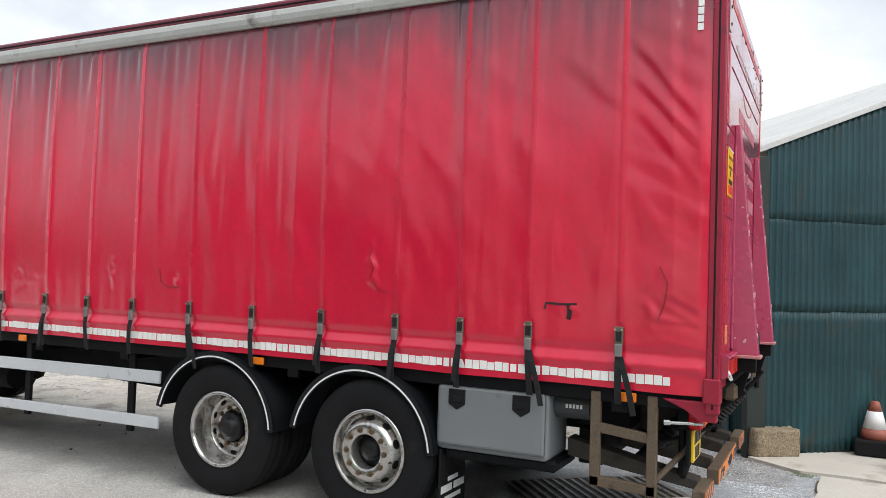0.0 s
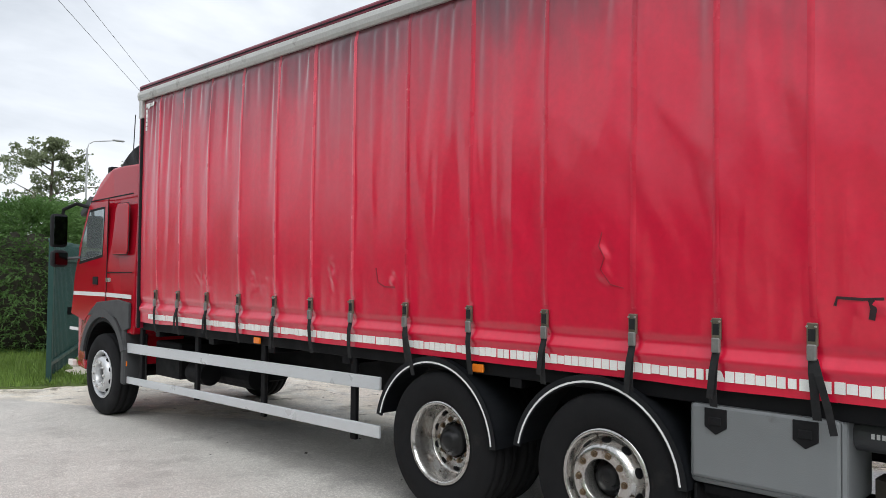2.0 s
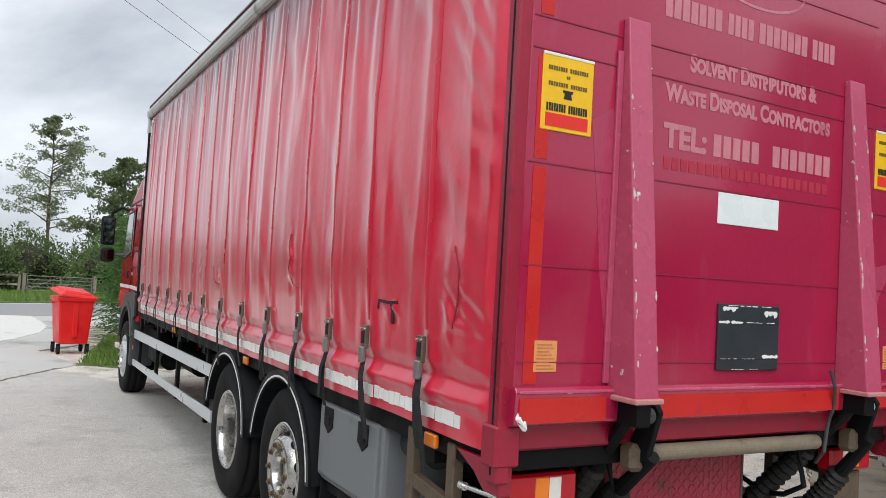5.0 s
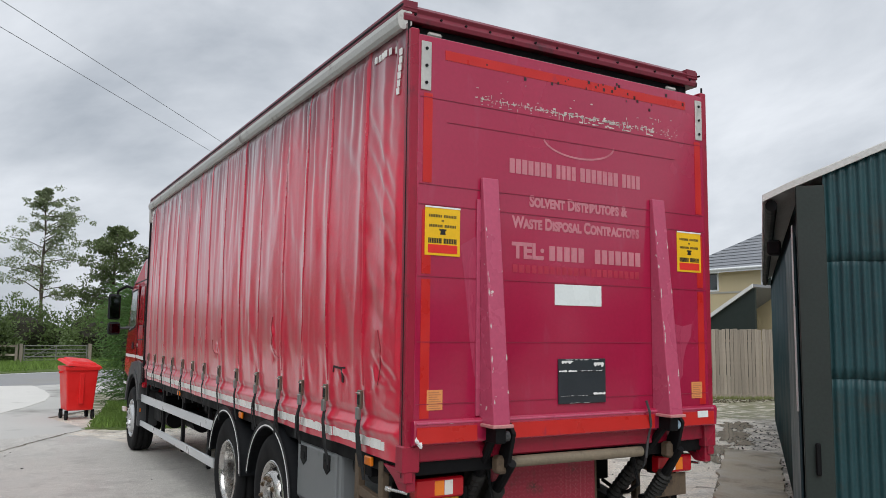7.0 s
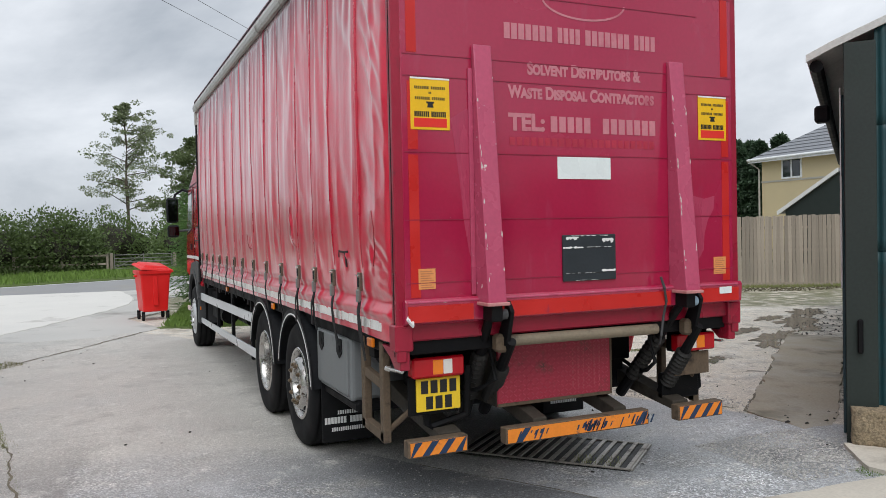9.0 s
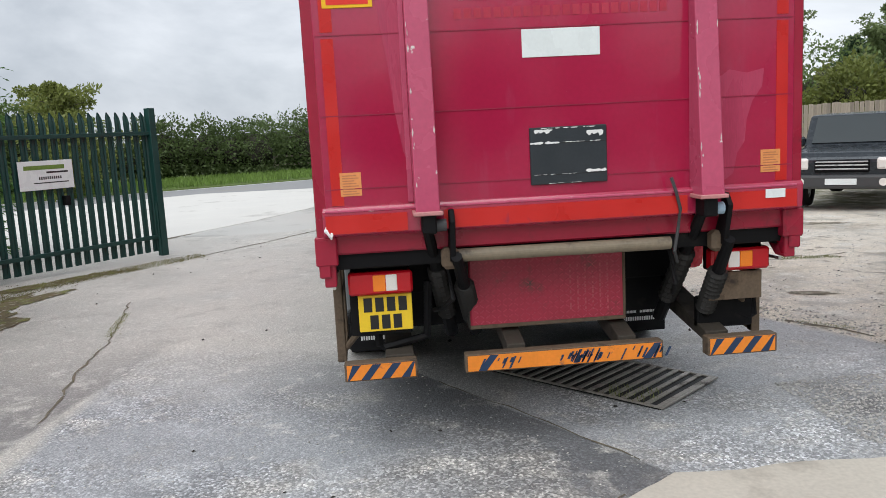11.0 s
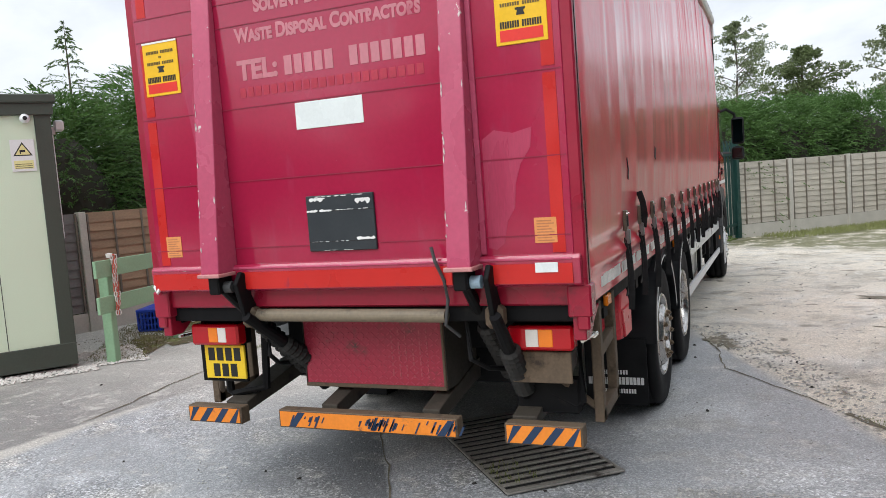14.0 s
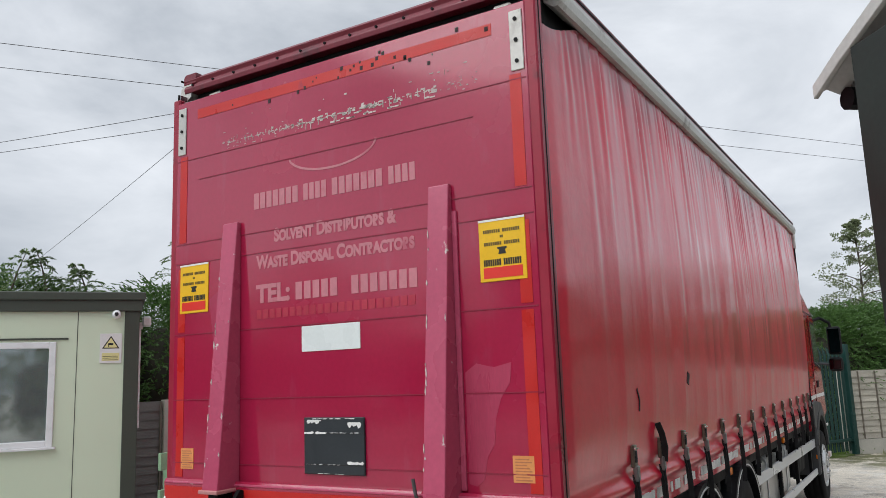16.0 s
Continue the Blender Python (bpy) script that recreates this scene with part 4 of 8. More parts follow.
def build_workshop():
    w = thing("workshop", "dark green corrugated metal workshop with a pale roof edge", "building", frame_at(WC.x, WC.y, 0.1, WA), kind="structure")
    roof_z = lambda x: 3.10 + 0.40 * x if x < 6 else 5.50 - 0.40 * (x - 6)
    # sheets overlap, each a piece of its own
    x = 0.28
    k = 0
    while x < 12:
        wd = 0.76
        for row, (za, zb) in enumerate(((0.02 + 0.03 * (k % 2), 1.55), (1.50 + 0.012 * (k % 3), 2.52), (2.46, 9.0))):
            if x < 5.5 or row == 0:
                top = (lambda q, x=x: roof_z(x + q)) if row == 2 or x >= 5.5 else (lambda q, zb=zb: zb)
                part("wall_sheet", move(corrugated(wd + 0.03, za, top, dent=1 + k * 3 + row), Matrix.Translation((x, 0.004 * (k % 2) - 0.0045 * row, 0))), SHEETGREEN, w, smooth=True)
        x += wd
        k += 1
    part("corner_post", box(0.07, 0.29, -0.05, 0.04, 0.0, 3.10, 0.006), DARKPOST, w, "dark weathered steel corner post")
    part("door_handle", box(0.15, 0.19, -0.09, -0.05, 0.72, 0.98, 0.01), BLACK, w)
    # side wall, set along local y
    b = corrugated(11.2, 0.02, lambda q: 3.0)
    part("side_wall", move(b, Matrix.Translation((0.09, 0.02, 0)) @ Matrix.Rotation(radians(90.46), 4, "Z")), SHEETGREEN, w, smooth=True)
    part("side_door", box(0.045, 0.068, 0.25, 2.4, 0.02, 2.75, 0.006), DOOR_TEAL, w, "flat green sliding door")
    part("door_edge", box(0.035, 0.05, 0.22, 0.28, 1.2, 2.1, 0.004), WHITE_PAINT, w, "bare scraped door edge")
    part("torn_flashing", prism([(0.20, 2.05), (0.27, 2.12), (0.30, 2.45), (0.26, 2.78), (0.20, 2.80)], 0.036, 0.046, 0, "YZ"), WHITE_PAINT, w, "torn white flashing above the door edge")
    part("back_wall", box(0.1, 12, 11.1, 11.2, 0, 3.0), SHEETGREEN, w)
    part("end_wall", box(11.9, 12, 0.1, 11.1, 0, 3.0), SHEETGREEN, w)
    # roof slopes overhang both walls
    for x0, x1 in ((-0.19, 6.0), (6.0, 12.2)):
        def fn(u, v, x0=x0, x1=x1):
            q = x0 + (x1 - x0) * u
            z = (3.13 + 0.40 * q if q < 6 else 5.53 - 0.40 * (q - 6))
            if q < -0.05:
                z -= 0.25 * (-0.05 - q)
            return (q, -0.03 + 11.3 * v, z + 0.014 * math.sin(2 * math.pi * 11.3 * v / 0.15))
        part("roof", thicken(sheet(24, 300, fn), 0.012), ROOFSHEET, w, "pale corrugated roof sheets")
    part("bargeboard", prism([(-0.19, 3.04), (0.0, 3.13), (6.0, 5.53), (6.0, 5.47), (0.0, 3.07), (-0.19, 2.98)], -0.055, -0.032, 0.004), ROOFSHEET, w, "pale folded roof edge")
    part("gutter", rod((-0.12, 0.05, 2.96), (-0.12, 11.2, 2.96), 0.05, 10), BLACK, w)
    part("floodlight", box(-0.16, -0.04, 0.55, 0.70, 2.58, 2.72, 0.02), BLACK, w)


build_workshop()


def build_block():
    b = bmesh.new()
    bmesh.ops.create_cube(b, size=1)
    bmesh.ops.subdivide_edges(b, edges=list(b.edges), cuts=9, use_grid_fill=True)
    for v in b.verts:
        c = v.co
        p = Vector((c.x * 0.52, c.y * 0.3, (c.z + 0.5) * 0.28))
        k = 1 - 0.18 * max(0, c.length - 0.55)
        p.x *= k
        p.y *= k
        p += Vector((fbm(p.x * 9, p.y * 9, p.z * 9 + 3), fbm(p.x * 9, p.y * 9 + 5, p.z * 9), fbm(p.x * 9 + 9, p.y * 9, p.z * 9) * (p.z > 0.02))) * 0.02
        v.co = p
    solo("concrete_block", b, AGGREGATE, "rough pebbly concrete lump at the workshop corner", "block", frame_at(0.02, 2.72, 0.128, WA), smooth=True)


build_block()


def build_cone():
    c = thing("traffic_cone", "faded red and white traffic cone beside the workshop", "cone", pose(1.0, 3.35, 0.14))
    part("base", prism([(-0.19, -0.19), (0.19, -0.19), (0.19, 0.19), (-0.19, 0.19)], 0, 0.16, 0.02, "XY"), TYRE, c, "dark heavy square base")
    part("body", lathe([(0.14, 0.16), (0.115, 0.27)], 24, axis="Z"), CONE_RED, c, smooth=True)
    part("white_band", lathe([(0.116, 0.27), (0.07, 0.45)], 24, axis="Z"), WHITE_PAINT, c, smooth=True)
    part("tip", lathe([(0.07, 0.45), (0.045, 0.54), (0.03, 0.55)], 24, axis="Z"), CONE_RED, c, smooth=True)


build_cone()

# ---- the curtain-sided lorry: rear at x = 0, front towards -x ----
lorry = thing("lorry", "red three-axle curtain-sided lorry with a closed tail lift", "lorry")
STRAPS = [-8.222, -7.70, -7.084, -6.473, -5.857, -5.308, -4.752, -4.109, -3.458, -2.808, -2.176, -1.672, -1.184, -0.595]
STRAPS_OFF = [-0.93, -1.42, -1.95, -2.5, -3.08, -3.7, -4.3, -4.9, -5.5, -6.1, -6.7, -7.3, -7.9, -8.35]
CX0, CX1, CZ0, CZ1, CY = -8.66, -0.10, 1.192, 3.80, 1.238


_rf = random.Random(77)
# creases that hang from the pelmet: x, length, lean, depth
NEAR_CREASE = [(CX0 + 0.15 + 0.205 * i + _rf.uniform(-0.08, 0.08), _rf.uniform(0.4, 1.5), _rf.uniform(-0.10, 0.02), _rf.uniform(0.008, 0.019)) for i in range(41)]
OFF_CREASE = [(CX0 + 0.1 + 0.165 * i + _rf.uniform(-0.07, 0.07), _rf.uniform(0.4, 1.9), _rf.uniform(-0.06, 0.06), _rf.uniform(0.008, 0.020)) for i in range(51)]
# taut creases: from (x, z) to (x, z), half width, height; the first fan out of the rear pole, the rest lean down the slack bays
TAUT = [(-0.56, 3.39, -0.14, 2.83, 0.034, 0.008), (-0.52, 3.12, -0.13, 2.67, 0.030, 0.007), (-0.97, 3.32, -0.62, 2.96, 0.06, 0.006), (-0.58, 2.52, -0.33, 2.12, 0.06, 0.005), (-0.36, 1.82, -0.12, 1.69, 0.022, 0.0045), (-0.38, 1.75, -0.13, 1.61, 0.022, 0.004), (-0.42, 1.64, -0.12, 1.61, 0.018, 0.004), (-0.36, 1.51, -0.10, 1.46, 0.016, 0.004), (-0.50, 2.92, -0.13, 2.45, 0.034, 0.005)]
for _i in range(15):
    _x, _z = -4.8 + 0.28 * _i + _rf.uniform(-0.1, 0.1), _rf.uniform(2.3, 3.6)
    _l = _rf.uniform(0.5, 1.2)
    TAUT.append((_x, _z, _x + _l * _rf.uniform(0.12, 0.4), max(1.65, _z - _l), _rf.uniform(0.05, 0.09), _rf.uniform(0.003, 0.0065)))
DENTS = [(-2.37, 1.87, 0.05, 0.15, 0.012), (-5.03, 1.77, 0.06, 0.14, 0.006), (-0.40, 1.70, 0.06, 0.16, 0.006), (-0.92, 1.66, 0.07, 0.06, 0.008), (-4.3, 1.73, 0.08, 0.08, 0.008), (-7.2, 1.75, 0.2, 0.1, 0.003), (-6.2, 1.72, 0.2, 0.1, 0.003)]


def near_depth(x, z):
    """How far the near curtain stands out of its plane."""
    t = (z - CZ0) / (CZ1 - CZ0)
    h = CZ1 - z
    d = 0.022 * math.sin(math.pi * min(1, t * 1.1)) * (0.6 + 0.4 * noise.noise((x * 0.5, 3, 0)))
    low = sstep(0.06, 0.25, t)
    for s in STRAPS:
        q = abs(x - s)
        if q < 0.45:
            # the stiff weld stands proud between slack bays
            d += (1.0 if s < -4.6 else 0.5) * (0.010 * math.exp(-(q / 0.13) ** 2) + 0.006 * math.exp(-(q / 0.026) ** 2)) * low
            # short fans of folds over each buckle
            d += 0.006 * math.sin((x - s) * 38) * math.exp(-((x - s) / 0.13) ** 2) * math.exp(-((t - 0.12) / 0.12) ** 2)
    for cx, ln, lean, dp in NEAR_CREASE:
        q = (x - cx - lean * h) / (0.028 + 0.02 * h)
        if abs(q) < 3 and h < ln:
            d -= dp * (math.exp(-q * q) - 0.7 * math.exp(-(q - 1.7) ** 2)) * (1 - h / ln) * sstep(0.0, 0.06, h + 0.02)
    # slack creases, stronger towards the rear, and soft upright folds
    rear = sstep(-6.0, -0.4, x)
    for k, (ang, fr, am) in enumerate(((0.55, 1.3, 0.015), (0.9, 2.6, 0.004), (-0.30, 1.1, 0.009))):
        q = x * fr + z * fr * ang + 0.9 * noise.noise((x * 0.7, z * 0.7, 5 + k))
        n = noise.noise((q, z * 0.30, k * 9.0))
        d += am * (1 - abs(n) * 2.2) * (0.15 + 0.85 * rear) * sstep(0.05, 0.3, t) * (1 - 0.6 * sstep(0.85, 1, t)) * (0.5 + noise.noise((x * 0.6, z * 0.8, 30 + k)))
    w = x + 0.06 * noise.noise((x * 0.9, z * 0.5, 14))
    for fr, am, sd in ((2.6, 0.016, 1), (5.2, 0.004, 2)):
        n = noise.noise((w * fr, z * 0.20, 21 * sd))
        d += am * (1 - 2.4 * abs(n)) * sstep(0.04, 0.3, t) * (0.6 + 0.4 * sstep(-6.0, -3.0, x))
    for ax, az, bx, bz, hw, ht in TAUT:
        if min(ax, bx) - 0.25 < x < max(ax, bx) + 0.25 and bz - 0.1 < z < az + 0.1:
            ux, uz = bx - ax, bz - az
            ln = math.hypot(ux, uz)
            a = ((x - ax) * ux + (z - az) * uz) / ln / ln
            if -0.15 < a < 1.15:
                q = ((x - ax) * uz - (z - az) * ux) / ln / hw
                d += ht * (math.exp(-q * q) - 0.75 * math.exp(-(q - 1.5) ** 2)) * sstep(-0.15, 0.35, a) * sstep(1.15, 0.75, a)
    for dx, dz, wx, wz, am in DENTS:
        e = ((x - dx) / wx) ** 2 + ((z - dz) / wz) ** 2
        if e < 6:
            d += am * math.exp(-e) * (0.3 + 2.2 * noise.noise((x * 16 + 5 * z, z * 14, dx)))
    # tight puckers at the rear pole
    d += (0.008 * noise.noise((x * 2.6, z * 3.5, 2)) + 0.006 * noise.noise(((z + 0.55 * x) * 8.0, (x - 0.4 * z) * 1.6, 6))) * sstep(-0.85, -0.25, x)
    # the hem: a tuck under the buckles then a stiff skirt
    d += 0.019 * math.exp(-((z - 1.345) / 0.030) ** 2) - 0.014 * math.exp(-((z - 1.42) / 0.03) ** 2)
    d += 0.007 * noise.noise((x * 3, z * 2, 8)) * (1 - sstep(0.0, 0.1, t))
    return d * (1 - 0.95 * sstep(3.66, 3.79, z)) * (1 - 0.9 * sstep(-0.14, -0.06, x))


def off_depth(x, z):
    """The far curtain hangs looser, in upright folds."""
    t = (z - CZ0) / (CZ1 - CZ0)
    h = CZ1 - z
    w = x + 0.05 * noise.noise((x * 0.8, z * 0.6, 4))
    d = 0.0
    for fr, am, sd in ((1.7, 0.010, 1), (3.4, 0.003, 2)):
        n = noise.noise((w * fr, z * 0.16, 11 * sd))
        d += am * (1 - 2.4 * abs(n))
    for cx, ln, lean, dp in OFF_CREASE:
        q = (x - cx - lean * h) / (0.025 + 0.014 * h)
        if abs(q) < 3 and h < ln:
            d -= dp * (math.exp(-q * q) - 0.6 * math.exp(-(q - 1.7) ** 2)) * (1 - h / ln)
    d *= sstep(0.02, 0.25, t) * (1 - 0.35 * sstep(0.9, 1, t))
    d += 0.042 * math.sin(math.pi * t)
    d += 0.023 * math.exp(-((z - 1.36) / 0.030) ** 2) - 0.012 * math.exp(-((z - 1.44) / 0.03) ** 2)
    rearsag = sstep(-0.9, -0.15, x)
    return d * (1 - 0.5 * rearsag) * (1 - 0.8 * sstep(-0.18, -0.06, x)) + 0.006 * noise.noise((x * 3, z * 4, 6)) * rearsag


def build_curtains():
    def near(u, v):
        x, z = CX0 + (CX1 + 0.05 - CX0) * u, CZ0 + (CZ1 - CZ0) * v
        zz = z + (0.01 * noise.noise((x * 1.5, 0, 0)) if v < 0.01 else 0)
        return (x, -CY - near_depth(x, z), zz)
    def off(u, v):
        x, z = CX0 + (CX1 + 0.055 - CX0) * u, CZ0 + (CZ1 - CZ0) * v
        # the top rear corner has dropped off its track
        drop = 0.17 * sstep(-0.75, -0.12, x) * v ** 7
        return (x, CY + off_depth(x, z), z - drop)
    part("near_curtain", sheet(700, 190, near), PVC, lorry, "tight red PVC side curtain, sooty along the top", smooth=True)
    part("far_curtain", sheet(700, 150, off), PVC_FAR, lorry, "loose red PVC side curtain hanging in folds", smooth=True)
    # welded bands up the curtain over each strap
    for s in STRAPS:
        def fn(u, v, s=s):
            z = 1.60 + (3.78 - 1.60) * v
            x = s + 0.036 * (u - 0.5)
            return (x, -CY - near_depth(x, z) - 0.0015 - 0.002 * math.sin(math.pi * u), z)
        part("weld_band", sheet(4, 60, fn), PVC_SEAM if s < -4.6 else PVC_WELD, lorry, smooth=True)


build_curtains()


def build_body():
    # pelmets: rolled aluminium rail with a red cap
    for s in (-1, 1):
        part("roof_cap", prism([(s * 1.16, 3.955), (s * 1.255, 3.955), (s * 1.272, 3.935), (s * 1.272, 3.885), (s * 1.16, 3.885)], -8.74, -0.10, 0.004, "YZ"), TOP_RAIL, lorry, "grimy red roof edge rail")
        prof = [(s * 1.20, 3.884), (s * 1.272, 3.884), (s * 1.292, 3.865), (s * 1.298, 3.83), (s * 1.29, 3.79), (s * 1.275, 3.765), (s * 1.25, 3.765), (s * 1.20, 3.80)]
        part("pelmet", prism(prof, -8.74, -0.10 if s < 0 else -0.24, 0.0, "YZ"), ALU, lorry, "pale aluminium curtain pelmet")
        part("pelmet_groove", box(-8.70, -0.08, min(s * 1.270, s * 1.276), max(s * 1.270, s * 1.276), 3.905, 3.917), BLACK, lorry)
    # black liner added to darken the gap at the dropped far corner
    part("curtain_track", box(-1.6, -0.14, 1.10, 1.19, 3.58, 3.88, 0.01), BLACK, lorry, "added black box that keeps the gap behind the curtain dark")
    part("roof", box(-8.72, -0.20, -1.17, 1.17, 3.91, 3.938, 0.008), ALU, lorry, "translucent grey roof skin")
    part("floor_deck", box(-8.68, -0.06, -1.195, 1.195, 1.12, 1.24, 0.006), BLACK, lorry)
    part("headboard", box(-8.74, -8.68, -1.265, 1.265, 1.12, 3.92, 0.01), FRAME_RED, lorry, "red front bulkhead of the body")
    for s in (-1, 1):
        part("front_pole", box(-8.70, -8.665, s * 1.252 - 0.018, s * 1.252 + 0.018, 1.12, 3.80, 0.008), RUBBER, lorry, "black curtain pole")
        part("corner_reflector", box(-8.735, -8.66, s * 1.25 - 0.03, s * 1.25 + 0.03, 3.56, 3.82, 0.01), ALU, lorry)
        # rear pillar with a black rubber seal and a chipped white edge
        part("rear_pillar", box(-0.085, -0.005, s * 1.222 - 0.030, s * 1.222 + 0.030, 1.09, 3.75, 0.008), FRAME_RED, lorry, "red rear corner pillar")
        part("curtain_pole", rod((-0.045, s * 1.247, 1.12), (-0.045, s * 1.247, 3.80), 0.008, 10), RUBBER, lorry)
        part("door_seal", box(-0.026, -0.008, s * 1.209 - 0.005, s * 1.209 + 0.005, 1.30, 3.72, 0.003), RUBBER, lorry)
        part("pillar_foot", box(-0.10, 0.0, s * 1.21 - 0.055, s * 1.21 + 0.055, 1.15, 1.30, 0.008), FRAME_RED, lorry)
        part("corner_casting", prism([(-0.34, 1.16), (-0.02, 1.16), (-0.02, 1.04), (-0.12, 1.04), (-0.2, 1.10)], s * 1.20 - 0.03, s * 1.20 + 0.03, 0.008), FRAME_RED, lorry)
        part("marker_stalk", rod((-0.10, s * 1.19, 1.022), (-0.30, s * 1.20, 1.012), 0.010, 10), STEEL, lorry, "bright steel pull handle")
        part("stalk_end", rod((-0.29, s * 1.20, 1.0125), (-0.325, s * 1.201, 1.011), 0.017, 10), STEEL, lorry)
    part("rear_sill", box(-0.14, -0.03, -1.18, 1.18, 1.20, 1.34, 0.01), FRAME_RED, lorry, "red rear cross member, scuffed")
    part("rear_header", box(-0.24, -0.15, -1.20, 1.20, 3.68, 3.83, 0.01), BLACK, lorry, "black header box set back over the door")
    part("rear_roof_rail", prism([(-0.24, 3.825), (-0.095, 3.825), (-0.09, 3.855), (-0.108, 3.885), (-0.095, 3.91), (-0.14, 3.945), (-0.24, 3.945)], -1.258, 1.258, 0.004), TOP_RAIL, lorry, "grimy rolled rear roof rail")
    for i in range(14):
        y = -1.18 + 2.36 * i / 13
        part("rivet", rod((-0.11, y, 3.87), (-0.088, y, 3.87), 0.008, 8), BLACK, lorry)
    for y in (-1.02, 1.02):
        part("marker_lamp", box(-0.155, -0.125, y - 0.05, y + 0.05, 3.77, 3.80, 0.01), LENS_WHITE, lorry)


build_body()


def build_platform():
    """The tail-lift platform folded up as the rear door."""
    p = part("tail_lift_platform", box(-0.03, 0.0, -1.20, 1.20, 1.43, 3.715, 0.004), MAROON, lorry, "maroon painted tail lift platform, scuffed and faded")
    for z, y0, y1 in ((3.335, -1.19, 1.19), (3.20, -1.0, 0.9), (2.81, -1.19, 1.19), (2.69, -1.19, 1.19), (2.265, -1.19, 1.19), (1.885, -1.19, 1.19), (1.53, -1.19, 1.19)):
        part("seam", box(-0.002, 0.0035, y0, y1, z - 0.0025, z + 0.0025), SEAM_LINE, p)
    # wedge ribs, thin at the top and deep at the hinge
    for y in (-0.705, 0.705):
        b = prism([(0.0, 2.885), (0.03, 2.885), (0.165, 1.40), (0.0, 1.40)], y - 0.058, y + 0.058, 0.006)
        part("rib", b, RIB_RED, p, "wedge-shaped platform arm with chipped paint")
        part("rib_flange", box(0.0, 0.014, y - 0.085 if y < 0 else y + 0.058, y - 0.058 if y < 0 else y + 0.085, 1.45, 2.75, 0.003), RIB_RED, p)
        part("rib_foot", box(0.0, 0.18, y - 0.072, y + 0.072, 1.392, 1.412, 0.004), PALE_RED, p)
    for out in ([(-0.772, 2.50), (-0.80, 2.52), (-0.90, 2.46), (-0.875, 2.28), (-0.85, 2.10), (-0.832, 1.90), (-0.80, 1.70), (-0.772, 1.62)], [(0.80, 1.98), (0.86, 2.02), (0.95, 2.0), (1.04, 2.02), (1.03, 1.93), (0.98, 1.86), (0.95, 1.77), (0.94, 1.66), (0.90, 1.60), (0.88, 1.50), (0.84, 1.47), (0.80, 1.48)]):
        part("faded_patch", prism(out, -0.001, 0.0012, 0, "YZ"), FADED_PAINT, p, "patch of faded, wiped paint")
    # bottom roll of the platform
    part("bottom_lip", prism([(-0.03, 1.43), (0.028, 1.445), (0.042, 1.425), (0.035, 1.31), (0.0, 1.295), (-0.03, 1.295)], -1.215, 1.235, 0.005), MAROON, p)
    for y0, y1 in ((-1.20, -0.80), (-0.62, 0.62), (0.80, 1.20)):
        part("red_band", box(0.034, 0.0445, y0, y1, 1.315, 1.405), TAPE_RED, p)
    part("lip_edge", box(0.028, 0.046, -1.2, 1.2, 1.418, 1.432, 0.004), RIB_RED, p, "worn pale edge")
    # reflective tape round the door
    for s in (-1, 1):
        for z0, z1 in ((1.45, 2.25), (2.28, 2.66), (2.82, 3.36)):
            part("red_tape", box(0.0, 0.0025, s * 1.135 - 0.03, s * 1.135 + 0.03, z0, z1), TAPE_RED, p)
    part("red_tape", box(0.0, 0.0025, -1.02, 1.02, 3.585, 3.645), TAPE_RED, p)
    for s in (-1, 1):
        b = part("hinge_plate", box(0.0, 0.008, s * 1.152 - 0.034, s * 1.152 + 0.034, 3.375, 3.675, 0.003), ALU, p, "pale bolted strap plate")
        for z in (3.42, 3.525, 3.63):
            part("bolt", rod((0.008, s * 1.152, z), (0.014, s * 1.152, z), 0.010, 8), BLACK, b)
    # scratches of bare paint near the top
    rnd = random.Random(5)
    b = bmesh.new()
    for i in range(300):
        y = rnd.uniform(-0.8, 0.95)
        q = abs(rnd.gauss(0, 1))
        z = 3.385 + 0.009 * rnd.gauss(0, 1) * (1 if rnd.random() < 0.75 else 7)
        z = max(3.35, z)
        w = rnd.uniform(0.003, 0.016) if q < 1.2 else 0.002
        h = rnd.uniform(0.0015, 0.005) if q < 1.2 else rnd.uniform(0.006, 0.025)
        k = 1 if abs(y - 0.25) < 0.45 else 0.6
        box(0.0005, 0.0022, y - w * k, y + w * k, z - h * k, z + h * k, bm=b)
    tagged(part("paint_scratch", b, CHIP_PALE, p), "bare patches scraped through the maroon paint", kind="stuff")
    b = bmesh.new()
    for i in range(26):
        y = rnd.gauss(0.15, 0.42)
        z = 3.60 + rnd.gauss(0, 0.035)
        r = rnd.uniform(0.003, 0.010)
        box(0.0005, 0.0032, y - r, y + r, z - r, z + r * 1.4, bm=b)
    tagged(part("rust_spot", b, SCRATCH_DARK, p), "dark rust spots along the top edge", kind="stuff")
    # upright plates
    part("blank_white_plate", box(0.0, 0.004, -0.193, 0.197, 2.122, 2.257, 0.0015), SIGN_WHITE, p, "blank pale number board")
    part("black_panel", box(0.0, 0.014, -0.172, 0.218, 1.497, 1.781, 0.003), CHIPPED_BLACK, p, "black panel with chipped white paint")
    bp = p.children[-1]
    for z in (1.70, 1.545):
        part("panel_groove", box(0.0135, 0.0146, -0.17, 0.216, z - 0.0018, z + 0.0018), INK, bp)
    b = bmesh.new()
